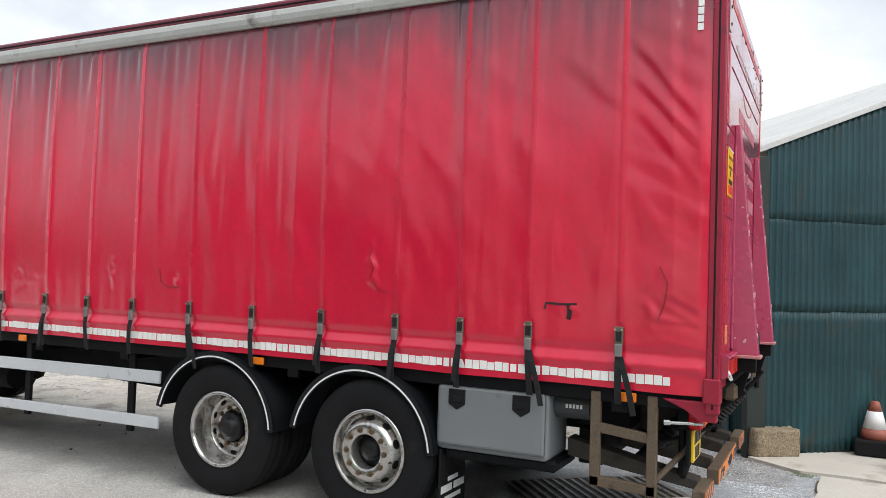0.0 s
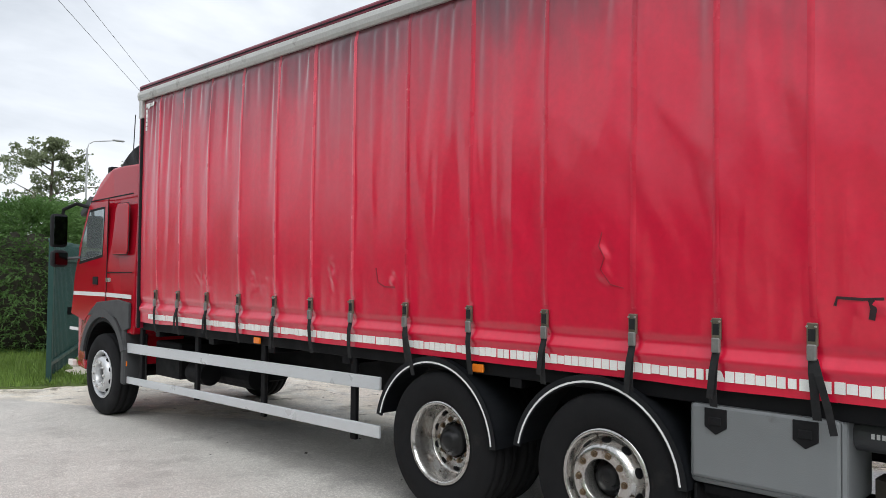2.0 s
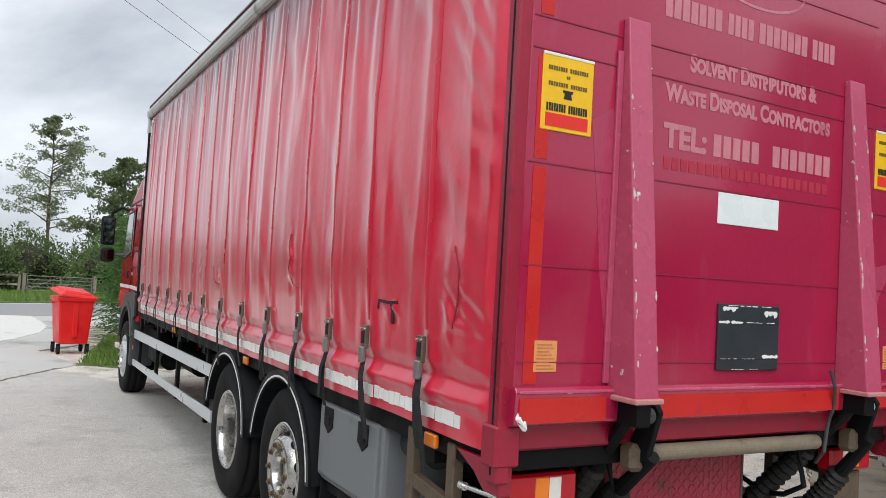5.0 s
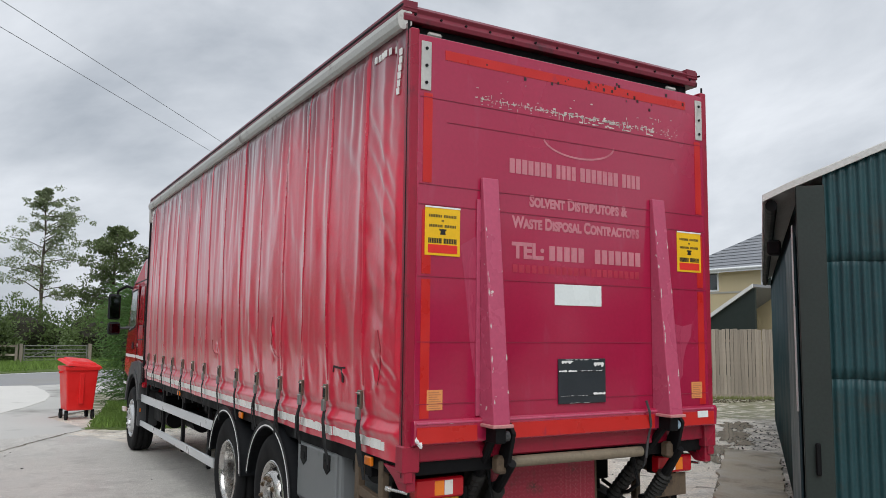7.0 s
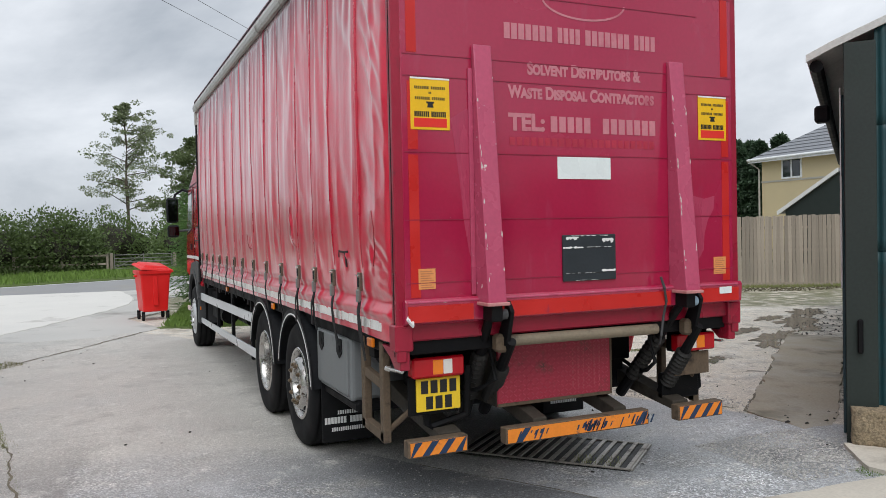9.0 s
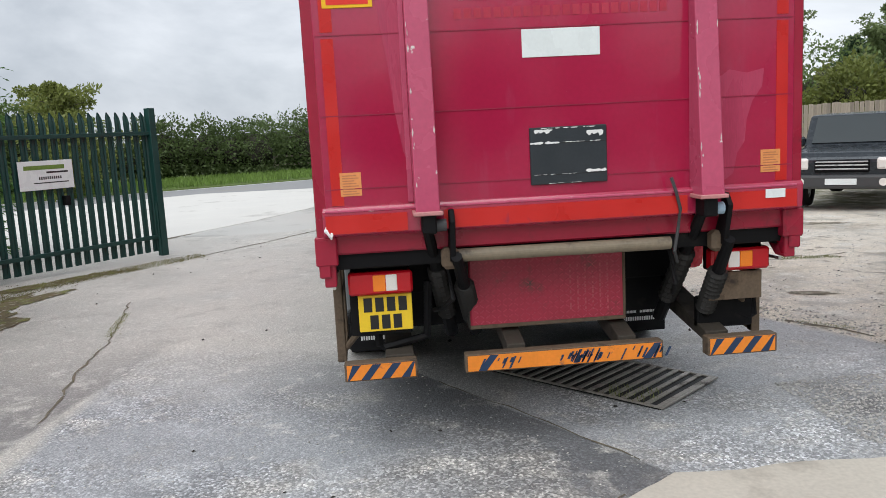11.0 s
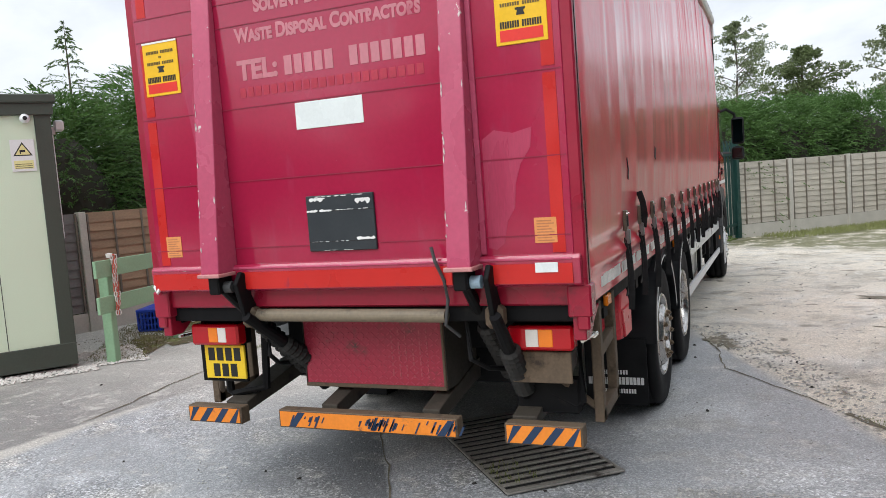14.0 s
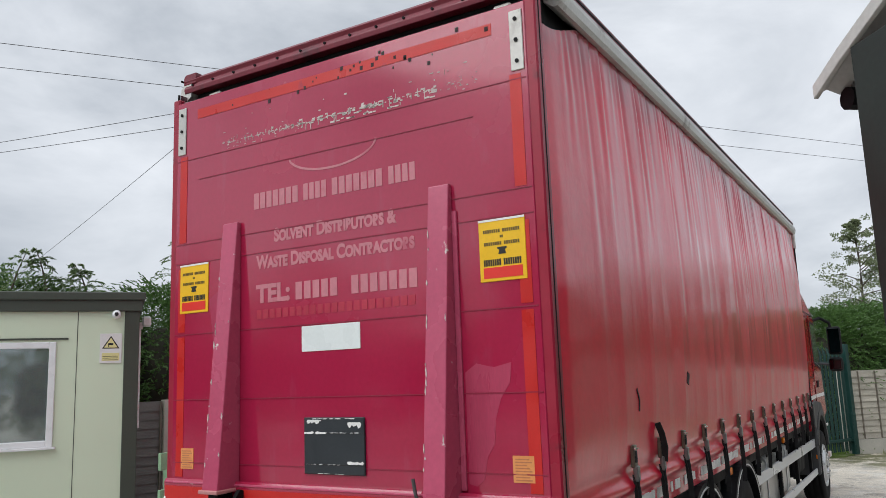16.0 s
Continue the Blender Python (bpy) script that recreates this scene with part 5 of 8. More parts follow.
    for y0, y1, z0, n, tall in ((-0.168, -0.06, 1.768, 9, 0.016), (0.12, 0.20, 1.755, 6, 0.022), (-0.10, 0.20, 1.776, 10, 0.004), (-0.168, -0.03, 1.700, 14, 0.010), (-0.03, 0.21, 1.703, 12, 0.003), (0.10, 0.205, 1.552, 9, 0.013), (-0.165, 0.10, 1.546, 7, 0.002), (-0.17, 0.216, 1.501, 8, 0.002)):
        for i in range(n):
            y, h, w = rnd.uniform(y0, y1), 1.5 * tall * rnd.uniform(0.3, 1.0), rnd.uniform(0.006, 0.021)
            lo = z0 - h * (0.9 if z0 > 1.72 else 0.25)
            out = [(y - w, lo + h * 0.5), (y - w * 0.4, lo), (y + w * 0.6, lo + h * 0.2), (y + w, lo + h * 0.7), (y + w * 0.2, lo + h), (y - w * 0.7, lo + h * 0.9)]
            prism([(min(max(q[0], -0.17), 0.216), min(q[1], 1.779)) for q in out], 0.0125 - rnd.uniform(0, 0.001), 0.0150 + rnd.uniform(0, 0.0016), 0, "YZ", bm=b)
    tagged(part("bare_chip", b, WHITE_PAINT, bp), "white paint showing where the black has flaked", kind="stuff")
    # chips along the edges of the wedge ribs
    b = bmesh.new()
    for y in (-0.705, 0.705):
        for i in range(17):
            z = rnd.choice((1.62, 1.75, 2.0, 2.25, 2.6)) + rnd.gauss(0, 0.07)
            x = 0.03 + (2.885 - z) / 1.485 * 0.135
            side = rnd.choice((-1, -1, 1))
            h, w = rnd.uniform(0.004, 0.035), rnd.uniform(0.0015, 0.005)
            yy = y + side * (0.054 - rnd.uniform(0, 0.008))
            prism([(yy - w, z), (yy + w * 0.4, z - h * 0.5), (yy + w, z + h * 0.2), (yy, z + h)], x - 0.004 - rnd.uniform(0, 0.001), x + 0.0022 + rnd.uniform(0, 0.0014), 0, "YZ", bm=b)
    tagged(part("edge_chip", b, CHIP_PALE, p), "pale chips along the edges of the ribs", kind="stuff")
    for s in (-1, 1):
        y = -1.067 if s < 0 else 1.077
        st = part("orange_sticker", box(0.0, 0.003, y - 0.052, y + 0.052, 1.495, 1.61), SIGN_ORANGE, p, "faded orange notice")
        for i in range(8):
            part("notice_line", box(0.003, 0.0042, y - 0.04, y + 0.04 - 0.012 * (i % 3), 1.503 + i * 0.0128, 1.508 + i * 0.0128), INK_ORANGE, st)
    part("white_label", box(0.045, 0.049, 1.03, 1.135, 1.365, 1.41, 0.001), SIGN_WHITE, p)
    # faded lettering
    def put(body, y, z, size, width, material, name="lettering"):
        text_part(name, body, size, material, p, Matrix.Translation((0.0012, y, z)) @ pose(0, 0, 0, 90, 0, 90), width=width, depth=0.0008, heavy=0.045, small_caps=True)
    put("Solvent Distributors &", 0.02, 2.775, 0.10, 0.83, FADED_TEXT)
    put("Waste Disposal Contractors", 0.01, 2.632, 0.10, 1.07, FADED_TEXT)
    put("TEL:", -0.40, 2.452, 0.135, 0.25, FADED_TEXT)
    x = -0.235
    for w in (0.30, 0.02, 0.42):
        if w > 0.05:
            n = int(w / 0.06)
            for i in range(n):
                y0 = x + i * w / n
                part("number_bar", box(0.0, 0.002, y0, y0 + w / n - 0.014, 2.405, 2.50), FADED_TEXT, p)
        x += w + 0.03
    for y0, y1 in ((-0.545, -0.205), (-0.175, -0.005), (0.025, 0.365), (0.395, 0.567)):
        n = max(2, round((y1 - y0) / 0.046))
        for i in range(n):
            a = y0 + (y1 - y0) * i / n
            part("name_bar", box(0.0, 0.002, a, a + (y1 - y0) / n - 0.010, 2.945, 3.038), FADED_TEXT, p)
    for i in range(22):
        a = -0.52 + 1.07 * i / 22
        part("web_bar", box(0.0, 0.002, a, a + 0.036, 2.318 + 0.0, 2.368), RED_TEXT, p)
    # ghost of a badge: an arc
    pts = [(0.0012, 0.02 + 0.30 * math.sin(a), 3.21 - 0.11 * math.cos(a)) for a in [radians(-80 + 8 * i) for i in range(22)]]
    part("badge_arc", band(pts, 0.012, 0.002, "X"), FADED_TEXT, p)
    # yellow service boards
    for y in (-1.027, 1.025):
        sg = part("service_board", box(0.0, 0.006, y - 0.12, y + 0.12, 2.39, 2.682, 0.002), SIGN_YELLOW, p, "yellow service board with black print and a red foot")
        part("red_foot", box(0.006, 0.0075, y - 0.10, y + 0.10, 2.405, 2.455), SIGN_RED, sg)
        part("top_edge", box(0.006, 0.008, y - 0.12, y + 0.12, 2.672, 2.682), WHITE_PAINT, sg)
        for z, w, h in ((2.625, 0.19, 0.016), (2.597, 0.018, 0.012), (2.566, 0.185, 0.016), (2.478, 0.195, 0.030)):
            n = max(1, round(w / 0.0115))
            for i in range(n):
                if n > 6 and i in (n // 2, ):
                    continue
                a = y - w / 2 + w * i / n
                part("print_bar", box(0.006, 0.0075, a, a + w / n * 0.72, z - h / 2, z + h / 2), INK if h > 0.02 else INK_BROWN, sg)
        part("telephone_mark", prism([(y - 0.02, 2.515), (y + 0.02, 2.515), (y + 0.014, 2.535), (y + 0.024, 2.54), (y + 0.024, 2.548), (y - 0.024, 2.548), (y - 0.024, 2.54), (y - 0.014, 2.535)], 0.006, 0.0075, 0, "YZ"), INK, sg)


build_platform()

# ---- wheels, guards and gear under the body ----
AXLES = [(-9.72, 0.485, 0.505), (-3.772, 0.574, 0.515), (-2.385, 0.58, 0.512)]


def tyre_mesh(r, width, rim_r):
    w = width / 2
    prof = [(rim_r, -w * 0.80), (rim_r + 0.03, -w * 0.93), (r * 0.80, -w), (r * 0.93, -w * 0.95), (r * 0.985, -w * 0.80), *[(q, h + o) for h in (-0.085, 0.0, 0.085) for q, o in ((r, -0.012), (r * 0.975, -0.008), (r * 0.975, 0.008), (r, 0.012))], (r * 0.985, w * 0.80), (r * 0.93, w * 0.95), (r * 0.80, w), (rim_r + 0.03, w * 0.93), (rim_r, w * 0.80)]
    b = lathe(prof, 56, closed=True)
    return mesh_of("tyre", b)


def wheel(x, z, r, side, style):
    """style: 'flat' (convex ring disc, nuts outside) or 'deep' (dished drive wheel)."""
    s = side
    width = 0.30
    y_out = 1.25
    w = thing("wheel", "", "", None)
    w.parent = lorry
    w.matrix_basis = Matrix.Translation((x, s * (y_out - width / 2), z)) @ (Matrix.Rotation(math.pi, 4, "Z") if s > 0 else Matrix.Identity(4))
    # local: outside is -y
    rim_r = 0.287
    part("tyre", tyre_mesh(r, width, rim_r), TYRE, w, smooth=True)
    m = RIM if x > -5 else RIM_CLEAN
    if style == "deep":
        prof = [(rim_r + 0.012, -0.135), (rim_r, -0.147), (rim_r - 0.014, -0.14), (rim_r - 0.020, -0.10), (rim_r - 0.030, -0.03), (rim_r - 0.034, 0.03), (rim_r - 0.05, 0.055), (0.205, 0.05), (0.18, 0.032), (0.125, 0.032), (0.118, 0.06)]
        disc, nuts, hub = 0.032, 0.150, 0.0
        hole = (0.211, 0.046, 0.0, -1.0, 0.026, 0.018)
    else:
        prof = [(rim_r + 0.012, -0.135), (rim_r, -0.147), (rim_r - 0.014, -0.14), (rim_r - 0.024, -0.08), (rim_r - 0.034, -0.062), (0.246, -0.085), (0.212, -0.150), (0.198, -0.166), (0.185, -0.170), (0.128, -0.170), (0.122, -0.162), (0.122, -0.04)]
        disc, nuts, hub = -0.170, 0.157, -0.055
        hole = (0.231, -0.116, 0.886, -0.463, 0.033, 0.024)
    part("rim", lathe(prof, 56, caps=False), m, w, "rust-streaked steel rim" if x > -5 else "clean silver rim", smooth=True)
    # hand holes: black ovals laid on the disc, painting the dark of the openings
    hr, hy, nr, ny, along, across = hole
    for i in range(10):
        a = 2 * math.pi * (i + 0.5) / 10
        out = Vector((math.cos(a), 0, math.sin(a)))
        nrm = (out * nr + Vector((0, ny, 0))).normalized()
        tan = Vector((-math.sin(a), 0, math.cos(a)))
        up = nrm.cross(tan)
        c = out * hr + Vector((0, hy, 0))
        b = bmesh.new()
        lo = [b.verts.new(c - nrm * 0.006 + tan * along * math.cos(q) + up * across * math.sin(q)) for q in (2 * math.pi * k / 14 for k in range(14))]
        hi = [b.verts.new(v.co + nrm * 0.0085) for v in lo]
        b.faces.new(hi)
        for k in range(14):
            b.faces.new((lo[k], lo[(k + 1) % 14], hi[(k + 1) % 14], hi[k]))
        part("hand_hole", b, BLACK, w)
    for i in range(10):
        a = 2 * math.pi * i / 10
        b = bmesh.new()
        h0 = disc + 0.002
        px, pz = nuts * math.cos(a), nuts * math.sin(a)
        rod((px, h0, pz), (px, h0 - 0.006, pz), 0.021, 14, bm=b)
        rod((px, h0 - 0.006, pz), (px, h0 - 0.020, pz), 0.0165, 6, bm=b)
        rod((px, h0 - 0.020, pz), (px, h0 - 0.027, pz), 0.009, 8, bm=b)
        part("wheel_nut", b, NUT if x > -5 else STEEL, w)
    hb = lathe([(0.117, 0.06), (0.115, hub), (0.100, hub - 0.012), (0.080, hub - 0.018), (0.074, hub - 0.055), (0.03, hub - 0.064), (0.001, hub - 0.064)], 32)
    part("hub", hb, HUB_DARK, w, "greasy dark hub", smooth=True)
    # the drum behind
    part("drum", lathe([(0.20, 0.05), (0.21, 0.30), (0.001, 0.30)], 32), BLACK, w, smooth=True)


for ax, az, ar in AXLES:
    for sd in (-1, 1):
        wheel(ax, az, ar, sd, "deep" if abs(ax + 3.772) < 0.1 else "flat")
for sd in (-1, 1):
    # inner twin of the driven axle
    t = part("inner_tyre", tyre_mesh(0.512, 0.29, 0.30), TYRE, lorry, smooth=True, m=Matrix.Translation((-3.76, sd * 0.77, 0.575)))
for ax, az, ar in AXLES:
    part("axle", rod((ax, -1.0, az), (ax, 1.0, az), 0.07, 16), BLACK, lorry)
part("differential", lathe([(0.05, -0.22), (0.2, -0.12), (0.22, 0.0), (0.2, 0.12), (0.05, 0.22)], 20, axis="X"), BLACK, lorry, smooth=True, m=Matrix.Translation((-3.76, 0, 0.575)))


def arch(cx, cz, r0, r1, a0, a1, y0, y1, n=28):
    """A curved mudguard shell between two angles."""
    pts_o = [(cx + r1 * math.cos(radians(a)), cz + r1 * math.sin(radians(a))) for a in np.linspace(a0, a1, n)]
    pts_i = [(cx + r0 * math.cos(radians(a)), cz + r0 * math.sin(radians(a))) for a in np.linspace(a1, a0, n)]
    b = bmesh.new()
    n2 = len(pts_o)
    lo_o = [b.verts.new((p[0], y0, p[1])) for p in pts_o]
    hi_o = [b.verts.new((p[0], y1, p[1])) for p in pts_o]
    lo_i = [b.verts.new((p[0], y0, p[1])) for p in reversed(pts_i)]
    hi_i = [b.verts.new((p[0], y1, p[1])) for p in reversed(pts_i)]
    for i in range(n2 - 1):
        b.faces.new((lo_o[i], lo_o[i + 1], hi_o[i + 1], hi_o[i]))
        b.faces.new((lo_i[i + 1], lo_i[i], hi_i[i], hi_i[i + 1]))
        b.faces.new((lo_o[i + 1], lo_o[i], lo_i[i], lo_i[i + 1]))
        b.faces.new((hi_o[i], hi_o[i + 1], hi_i[i + 1], hi_i[i]))
    for i in (0, n2 - 1):
        b.faces.new((lo_o[i], hi_o[i], hi_i[i], lo_i[i]))
    return b


for ax, az, a0, a1 in ((-3.825, 0.575, 4, 168), (-2.455, 0.578, 4, 170)):
    for sd in (-1, 1):
        y0, y1 = sorted((sd * 0.93, sd * 1.262))
        g = part("mudguard", arch(ax, az, 0.600, 0.615, a0, a1, y0, y1), GUARD, lorry, "black plastic mudguard with a white edge line", smooth=False)
        ya, yb = sorted((sd * 1.25, sd * 1.268))
        part("mudguard_lip", arch(ax, az, 0.560, 0.615, a0, a1, ya, yb), GUARD, g)
        yc, yd = sorted((sd * 1.266, sd * 1.2705))
        part("edge_line", arch(ax, az, 0.569, 0.581, a0 + 2, a1 - 2, yc, yd), WHITE_PAINT, g, "thin white edge line")
        part("mud_stay", rod((ax + 0.2, sd * 0.5, 1.0), (ax + 0.2, sd * 1.1, 1.12), 0.02, 8), BLACK, g)
for sd in (-1, 1):
    f = part("mudflap", box(-1.835, -1.82, min(sd * 0.78, sd * 1.2), max(sd * 0.78, sd * 1.2), 0.20, 0.66, 0.004), RUBBER, lorry, "black mudflap with white lettering")
    for i, (zz, wd) in enumerate(((0.43, 0.17), (0.30, 0.27))):
        n = round(wd / 0.018)
        for k in range(n):
            a = sd * 0.99 - wd / 2 + wd * k / n
            part("print_bar", box(-1.82, -1.817, a, a + 0.012, zz - 0.015, zz + 0.015), WHITE_PAINT, f)
    yk = sd * 0.99
    for k in range(15):
        a = yk - 0.19 + 0.38 * k / 15
        if k != 7:
            part("print_bar", box(-1.82, -1.817, a, a + 0.02, 0.345, 0.395), WHITE_PAINT, f)

# chassis rails and cross members
for sd in (-1, 1):
    part("chassis_rail", prism([(-10.6, 0.72), (-0.9, 0.78), (-0.9, 1.06), (-10.6, 1.0)], sd * 0.43 - 0.04, sd * 0.43 + 0.04, 0.006), BLACK, lorry)
for x in (-8.3, -7.1, -6.0, -4.9, -3.1, -1.6, -0.6):
    part("cross_member", box(x - 0.05, x + 0.05, -1.2, 1.2, 1.04, 1.12, 0.004), BLACK, lorry)
part("side_rave", box(-8.66, -0.1, -1.205, -1.16, 1.10, 1.20, 0.006), BLACK, lorry)
part("side_rave", box(-8.66, -0.1, 1.16, 1.205, 1.10, 1.20, 0.006), BLACK, lorry)

# side guards
for sd in (-1, 1):
    ya, yb = sorted((sd * 1.185, sd * 1.21))
    xf = -9.14
    for z0f, z1f, z0r, z1r in ((0.80, 0.915, 0.868, 0.972), (0.436, 0.515, 0.492, 0.592)):
        part("side_guard_rail", prism([(xf, z0f), (-4.462, z0r), (-4.462, z1r), (xf, z1f)], ya, yb, 0.006), RAIL, lorry, "pale aluminium side guard rail")
    part("guard_end", box(xf - 0.02, xf + 0.03, ya, yb, 0.42, 0.92, 0.008), RAIL, lorry)
    for x in (-8.744, -7.43, -6.16, -4.82):
        part("guard_post", box(x - 0.035, x + 0.035, sd * 1.165 - 0.02, sd * 1.165 + 0.02, 0.43, 1.13, 0.006), BLACK, lorry)
    for x in (-6.2, -3.41, -0.54):
        part("amber_marker", box(x - 0.05, x + 0.05, sd * 1.225 - 0.012, sd * 1.225 + 0.012, 1.115, 1.172, 0.006), LENS_AMBER, lorry)
    part("amber_marker", box(-9.12, -9.05, sd * 1.215 - 0.008, sd * 1.215 + 0.008, 0.64, 0.70, 0.006), LENS_AMBER, lorry)

# tanks, batteries and air gear between the axles
part("fuel_tank", box(-7.2, -5.3, 0.62, 1.12, 0.5, 1.02, 0.06, seg=3), ALU, lorry, "dull aluminium fuel tank")
for x in (-6.9, -6.25, -5.6):
    part("tank_strap", box(x - 0.04, x + 0.04, 0.60, 1.13, 0.49, 1.03, 0.06, seg=3), WHITE_PAINT, lorry)
part("battery_box", box(-8.55, -7.95, -1.10, -0.6, 0.58, 0.98, 0.02), BLACK, lorry)
part("air_tank", rod((-7.8, -0.75, 0.68), (-6.9, -0.75, 0.68), 0.13, 18), BLACK, lorry, smooth=False)
part("air_tank", rod((-7.8, -1.0, 0.68), (-7.45, -1.0, 0.68), 0.12, 18), BLACK, lorry)
part("silencer", box(-8.6, -7.7, 0.5, 1.12, 0.55, 1.0, 0.05, seg=2), BLACK, lorry)
part("gear_housing", box(-9.0, -7.9, -0.35, 0.35, 0.45, 1.0, 0.08, seg=2), BLACK, lorry)
part("prop_shaft", rod((-7.9, 0, 0.72), (-3.9, 0, 0.6), 0.06, 12), BLACK, lorry)
for sd in (-1, 1):
    part("leaf_spring", prism([(-10.5, 0.62), (-9.7, 0.50), (-8.9, 0.62), (-8.9, 0.57), (-9.7, 0.44), (-10.5, 0.57)], sd * 0.45 - 0.05, sd * 0.45 + 0.05, 0.004), BLACK, lorry)
    for ax in (-3.35, -4.15, -2.0):
        part("air_spring", lathe([(0.10, 0.55), (0.14, 0.60), (0.13, 0.68), (0.15, 0.74), (0.13, 0.82), (0.10, 0.86)], 20, axis="Z"), RUBBER, lorry, smooth=True, m=Matrix.Translation((ax, sd * 0.45, 0)))

# tool locker
tb = part("tool_locker", box(-1.862, -1.052, -1.205, -0.78, 0.665, 1.12, 0.035, seg=3), BOXGREY, lorry, "grey moulded plastic tool locker")
part("locker_lid", box(-1.845, -1.07, -1.222, -1.195, 0.70, 1.105, 0.02, seg=2), BOXGREY, tb)
for x in (-1.70, -1.235):
    k = part("latch_recess", prism([(x - 0.062, 1.085), (x + 0.062, 1.085), (x + 0.062, 0.985), (x, 0.945), (x - 0.062, 0.985)], -1.229, -1.215, 0.004), RUBBER, tb, "black drop latch")
part("locker_base", box(-1.80, -1.0, -1.18, -0.75, 0.60, 0.675, 0.02), BLACK, lorry)
part("latch_handle", box(-1.735, -1.665, -1.236, -1.226, 0.995, 1.04, 0.004), RUBBER, tb)
part("latch_handle", box(-1.27, -1.20, -1.236, -1.226, 0.995, 1.04, 0.004), RUBBER, tb)
pump = part("lift_pump_case", rod((-1.06, -1.02, 1.03), (-0.815, -1.02, 1.03), 0.09, 24), CAB_DARK, lorry, "dark rounded lift control case")
for i in range(5):
    part("brand_bar", box(-0.97 + 0.024 * i, -0.955 + 0.024 * i, -1.112, -1.108, 1.02, 1.045), WHITE_PAINT, pump)
BIN_PLASTIC = mat("red_moulded_plastic", (0.72, 0.035, 0.055), rough=0.35, var=0.08, scale=5, fine=60)
# red locker on the far side
part("red_locker", prism([(-1.36, 0.80), (-1.10, 0.80), (-1.03, 1.00), (-1.10, 1.11), (-1.30, 1.11), (-1.38, 1.00)], 0.94, 1.19, 0.035), BIN_PLASTIC, lorry, "bright red extinguisher box with a sloped top")
part("locker_door", prism([(-1.34, 0.82), (-1.13, 0.82), (-1.07, 0.99), (-1.35, 0.99)], 1.185, 1.20, 0.006), BIN_PLASTIC, lorry)

# rusty step frames by the rear corners
for sd in (-1, 1):
    y0, y1 = sorted((sd * 1.165, sd * 1.215))
    st = part("step_upright", box(-0.777, -0.715, y0, y1, 0.57, 1.16, 0.005), RUSTY, lorry, "rusty welded step frame")
    part("step_upright", box(-0.425, -0.365, y0, y1, 0.55, 1.16, 0.005), RUSTY, lorry)
    part("step_rung", prism([(-0.72, 0.905), (-0.42, 0.87), (-0.42, 0.93), (-0.72, 0.965)], y0 + 0.005, y1 - 0.005, 0.004), RUSTY, lorry)
    part("step_rung", prism([(-0.775, 0.575), (-0.37, 0.555), (-0.37, 0.615), (-0.775, 0.635)], y0, y1, 0.004), RUSTY, lorry)
    part("step_brace", rod((-0.40, sd * 1.17, 0.62), (-0.2, sd * 1.0, 0.85), 0.018, 8), RUSTY, lorry)

# ---- buckles, straps and the reflective strip ----
def strap_set(x, s, rnd, split):
    y = s * (CY + 0.020)
    zt = 1.574
    b = part("buckle", box(x - 0.026, x + 0.026, min(y, y + s * 0.022), max(y, y + s * 0.022), zt - 0.115, zt, 0.004), BUCKLE, lorry, "tarnished steel over-centre buckle")
    part("buckle_slot", box(x - 0.017, x + 0.017, min(y + s * 0.02, y + s * 0.025), max(y + s * 0.02, y + s * 0.025), zt - 0.09, zt - 0.03), WEB, b)
    for q in (-1, 1):
        part("buckle_pin", rod((x + q * 0.021, y + s * 0.022, zt - 0.018), (x + q * 0.021, y + s * 0.03, zt - 0.018), 0.006, 8), STEEL, b)
    part("buckle_lever", box(x - 0.023, x + 0.023, min(y + s * 0.008, y + s * 0.034), max(y + s * 0.008, y + s * 0.034), zt - 0.185, zt - 0.105, 0.006), BUCKLE_PAD, b)
    lean = rnd.uniform(-0.02, 0.02)
    part("strap", band([(x, y + s * 0.012, zt - 0.16), (x + lean * 0.4, y + s * 0.028, 1.33), (x + lean, y + s * 0.020, 1.20), (x + lean * 1.2, y + s * 0.0, 1.10)], 0.042 if s < 0 else 0.054, 0.005), WEB, lorry, smooth=False)
    if s > 0:
        # webbing turned edge-on, hanging clear of the hem
        k = rnd.uniform(0.7, 1.2)
        part("strap_tail", band([(x + 0.01, y + 0.016, zt - 0.15), (x + 0.012, y + 0.022 * k, 1.36), (x + 0.022, y + 0.030 * k, 1.25), (x + 0.03, y + 0.032 * k, 1.12), (x + 0.03, y + 0.026 * k, 1.14 - 0.12 * k)], 0.034, 0.005, "X"), WEB, lorry)
    elif split:
        part("strap_tail", band([(x + 0.01, y + s * 0.016, zt - 0.18), (x + 0.035, y + s * 0.035, 1.32), (x + 0.075, y + s * 0.03, 1.17), (x + 0.10, y + s * 0.02, 1.04)], 0.036, 0.004), WEB, lorry)
    elif rnd.random() < 0.5:
        part("strap_tail", band([(x, y + s * 0.018, zt - 0.18), (x - 0.012, y + s * 0.04, 1.30), (x - 0.03, y + s * 0.035, 1.13 + rnd.uniform(-0.05, 0.1))], 0.036, 0.004), WEB, lorry)


rnd = random.Random(11)
for x in STRAPS:
    strap_set(x, -1, rnd, x in (-4.109, -1.184, -0.595))
for x in STRAPS_OFF:
    strap_set(x, 1, rnd, False)
# one strap thrown up over its buckle, another caught on the curtain
part("loose_strap", band([(-1.42, CY + 0.05, 1.44), (-1.40, CY + 0.065, 1.52), (-1.37, CY + 0.06, 1.60), (-1.35, CY + 0.045, 1.66)], 0.036, 0.006, "X"), WEB, lorry, "black webbing end standing off the curtain")


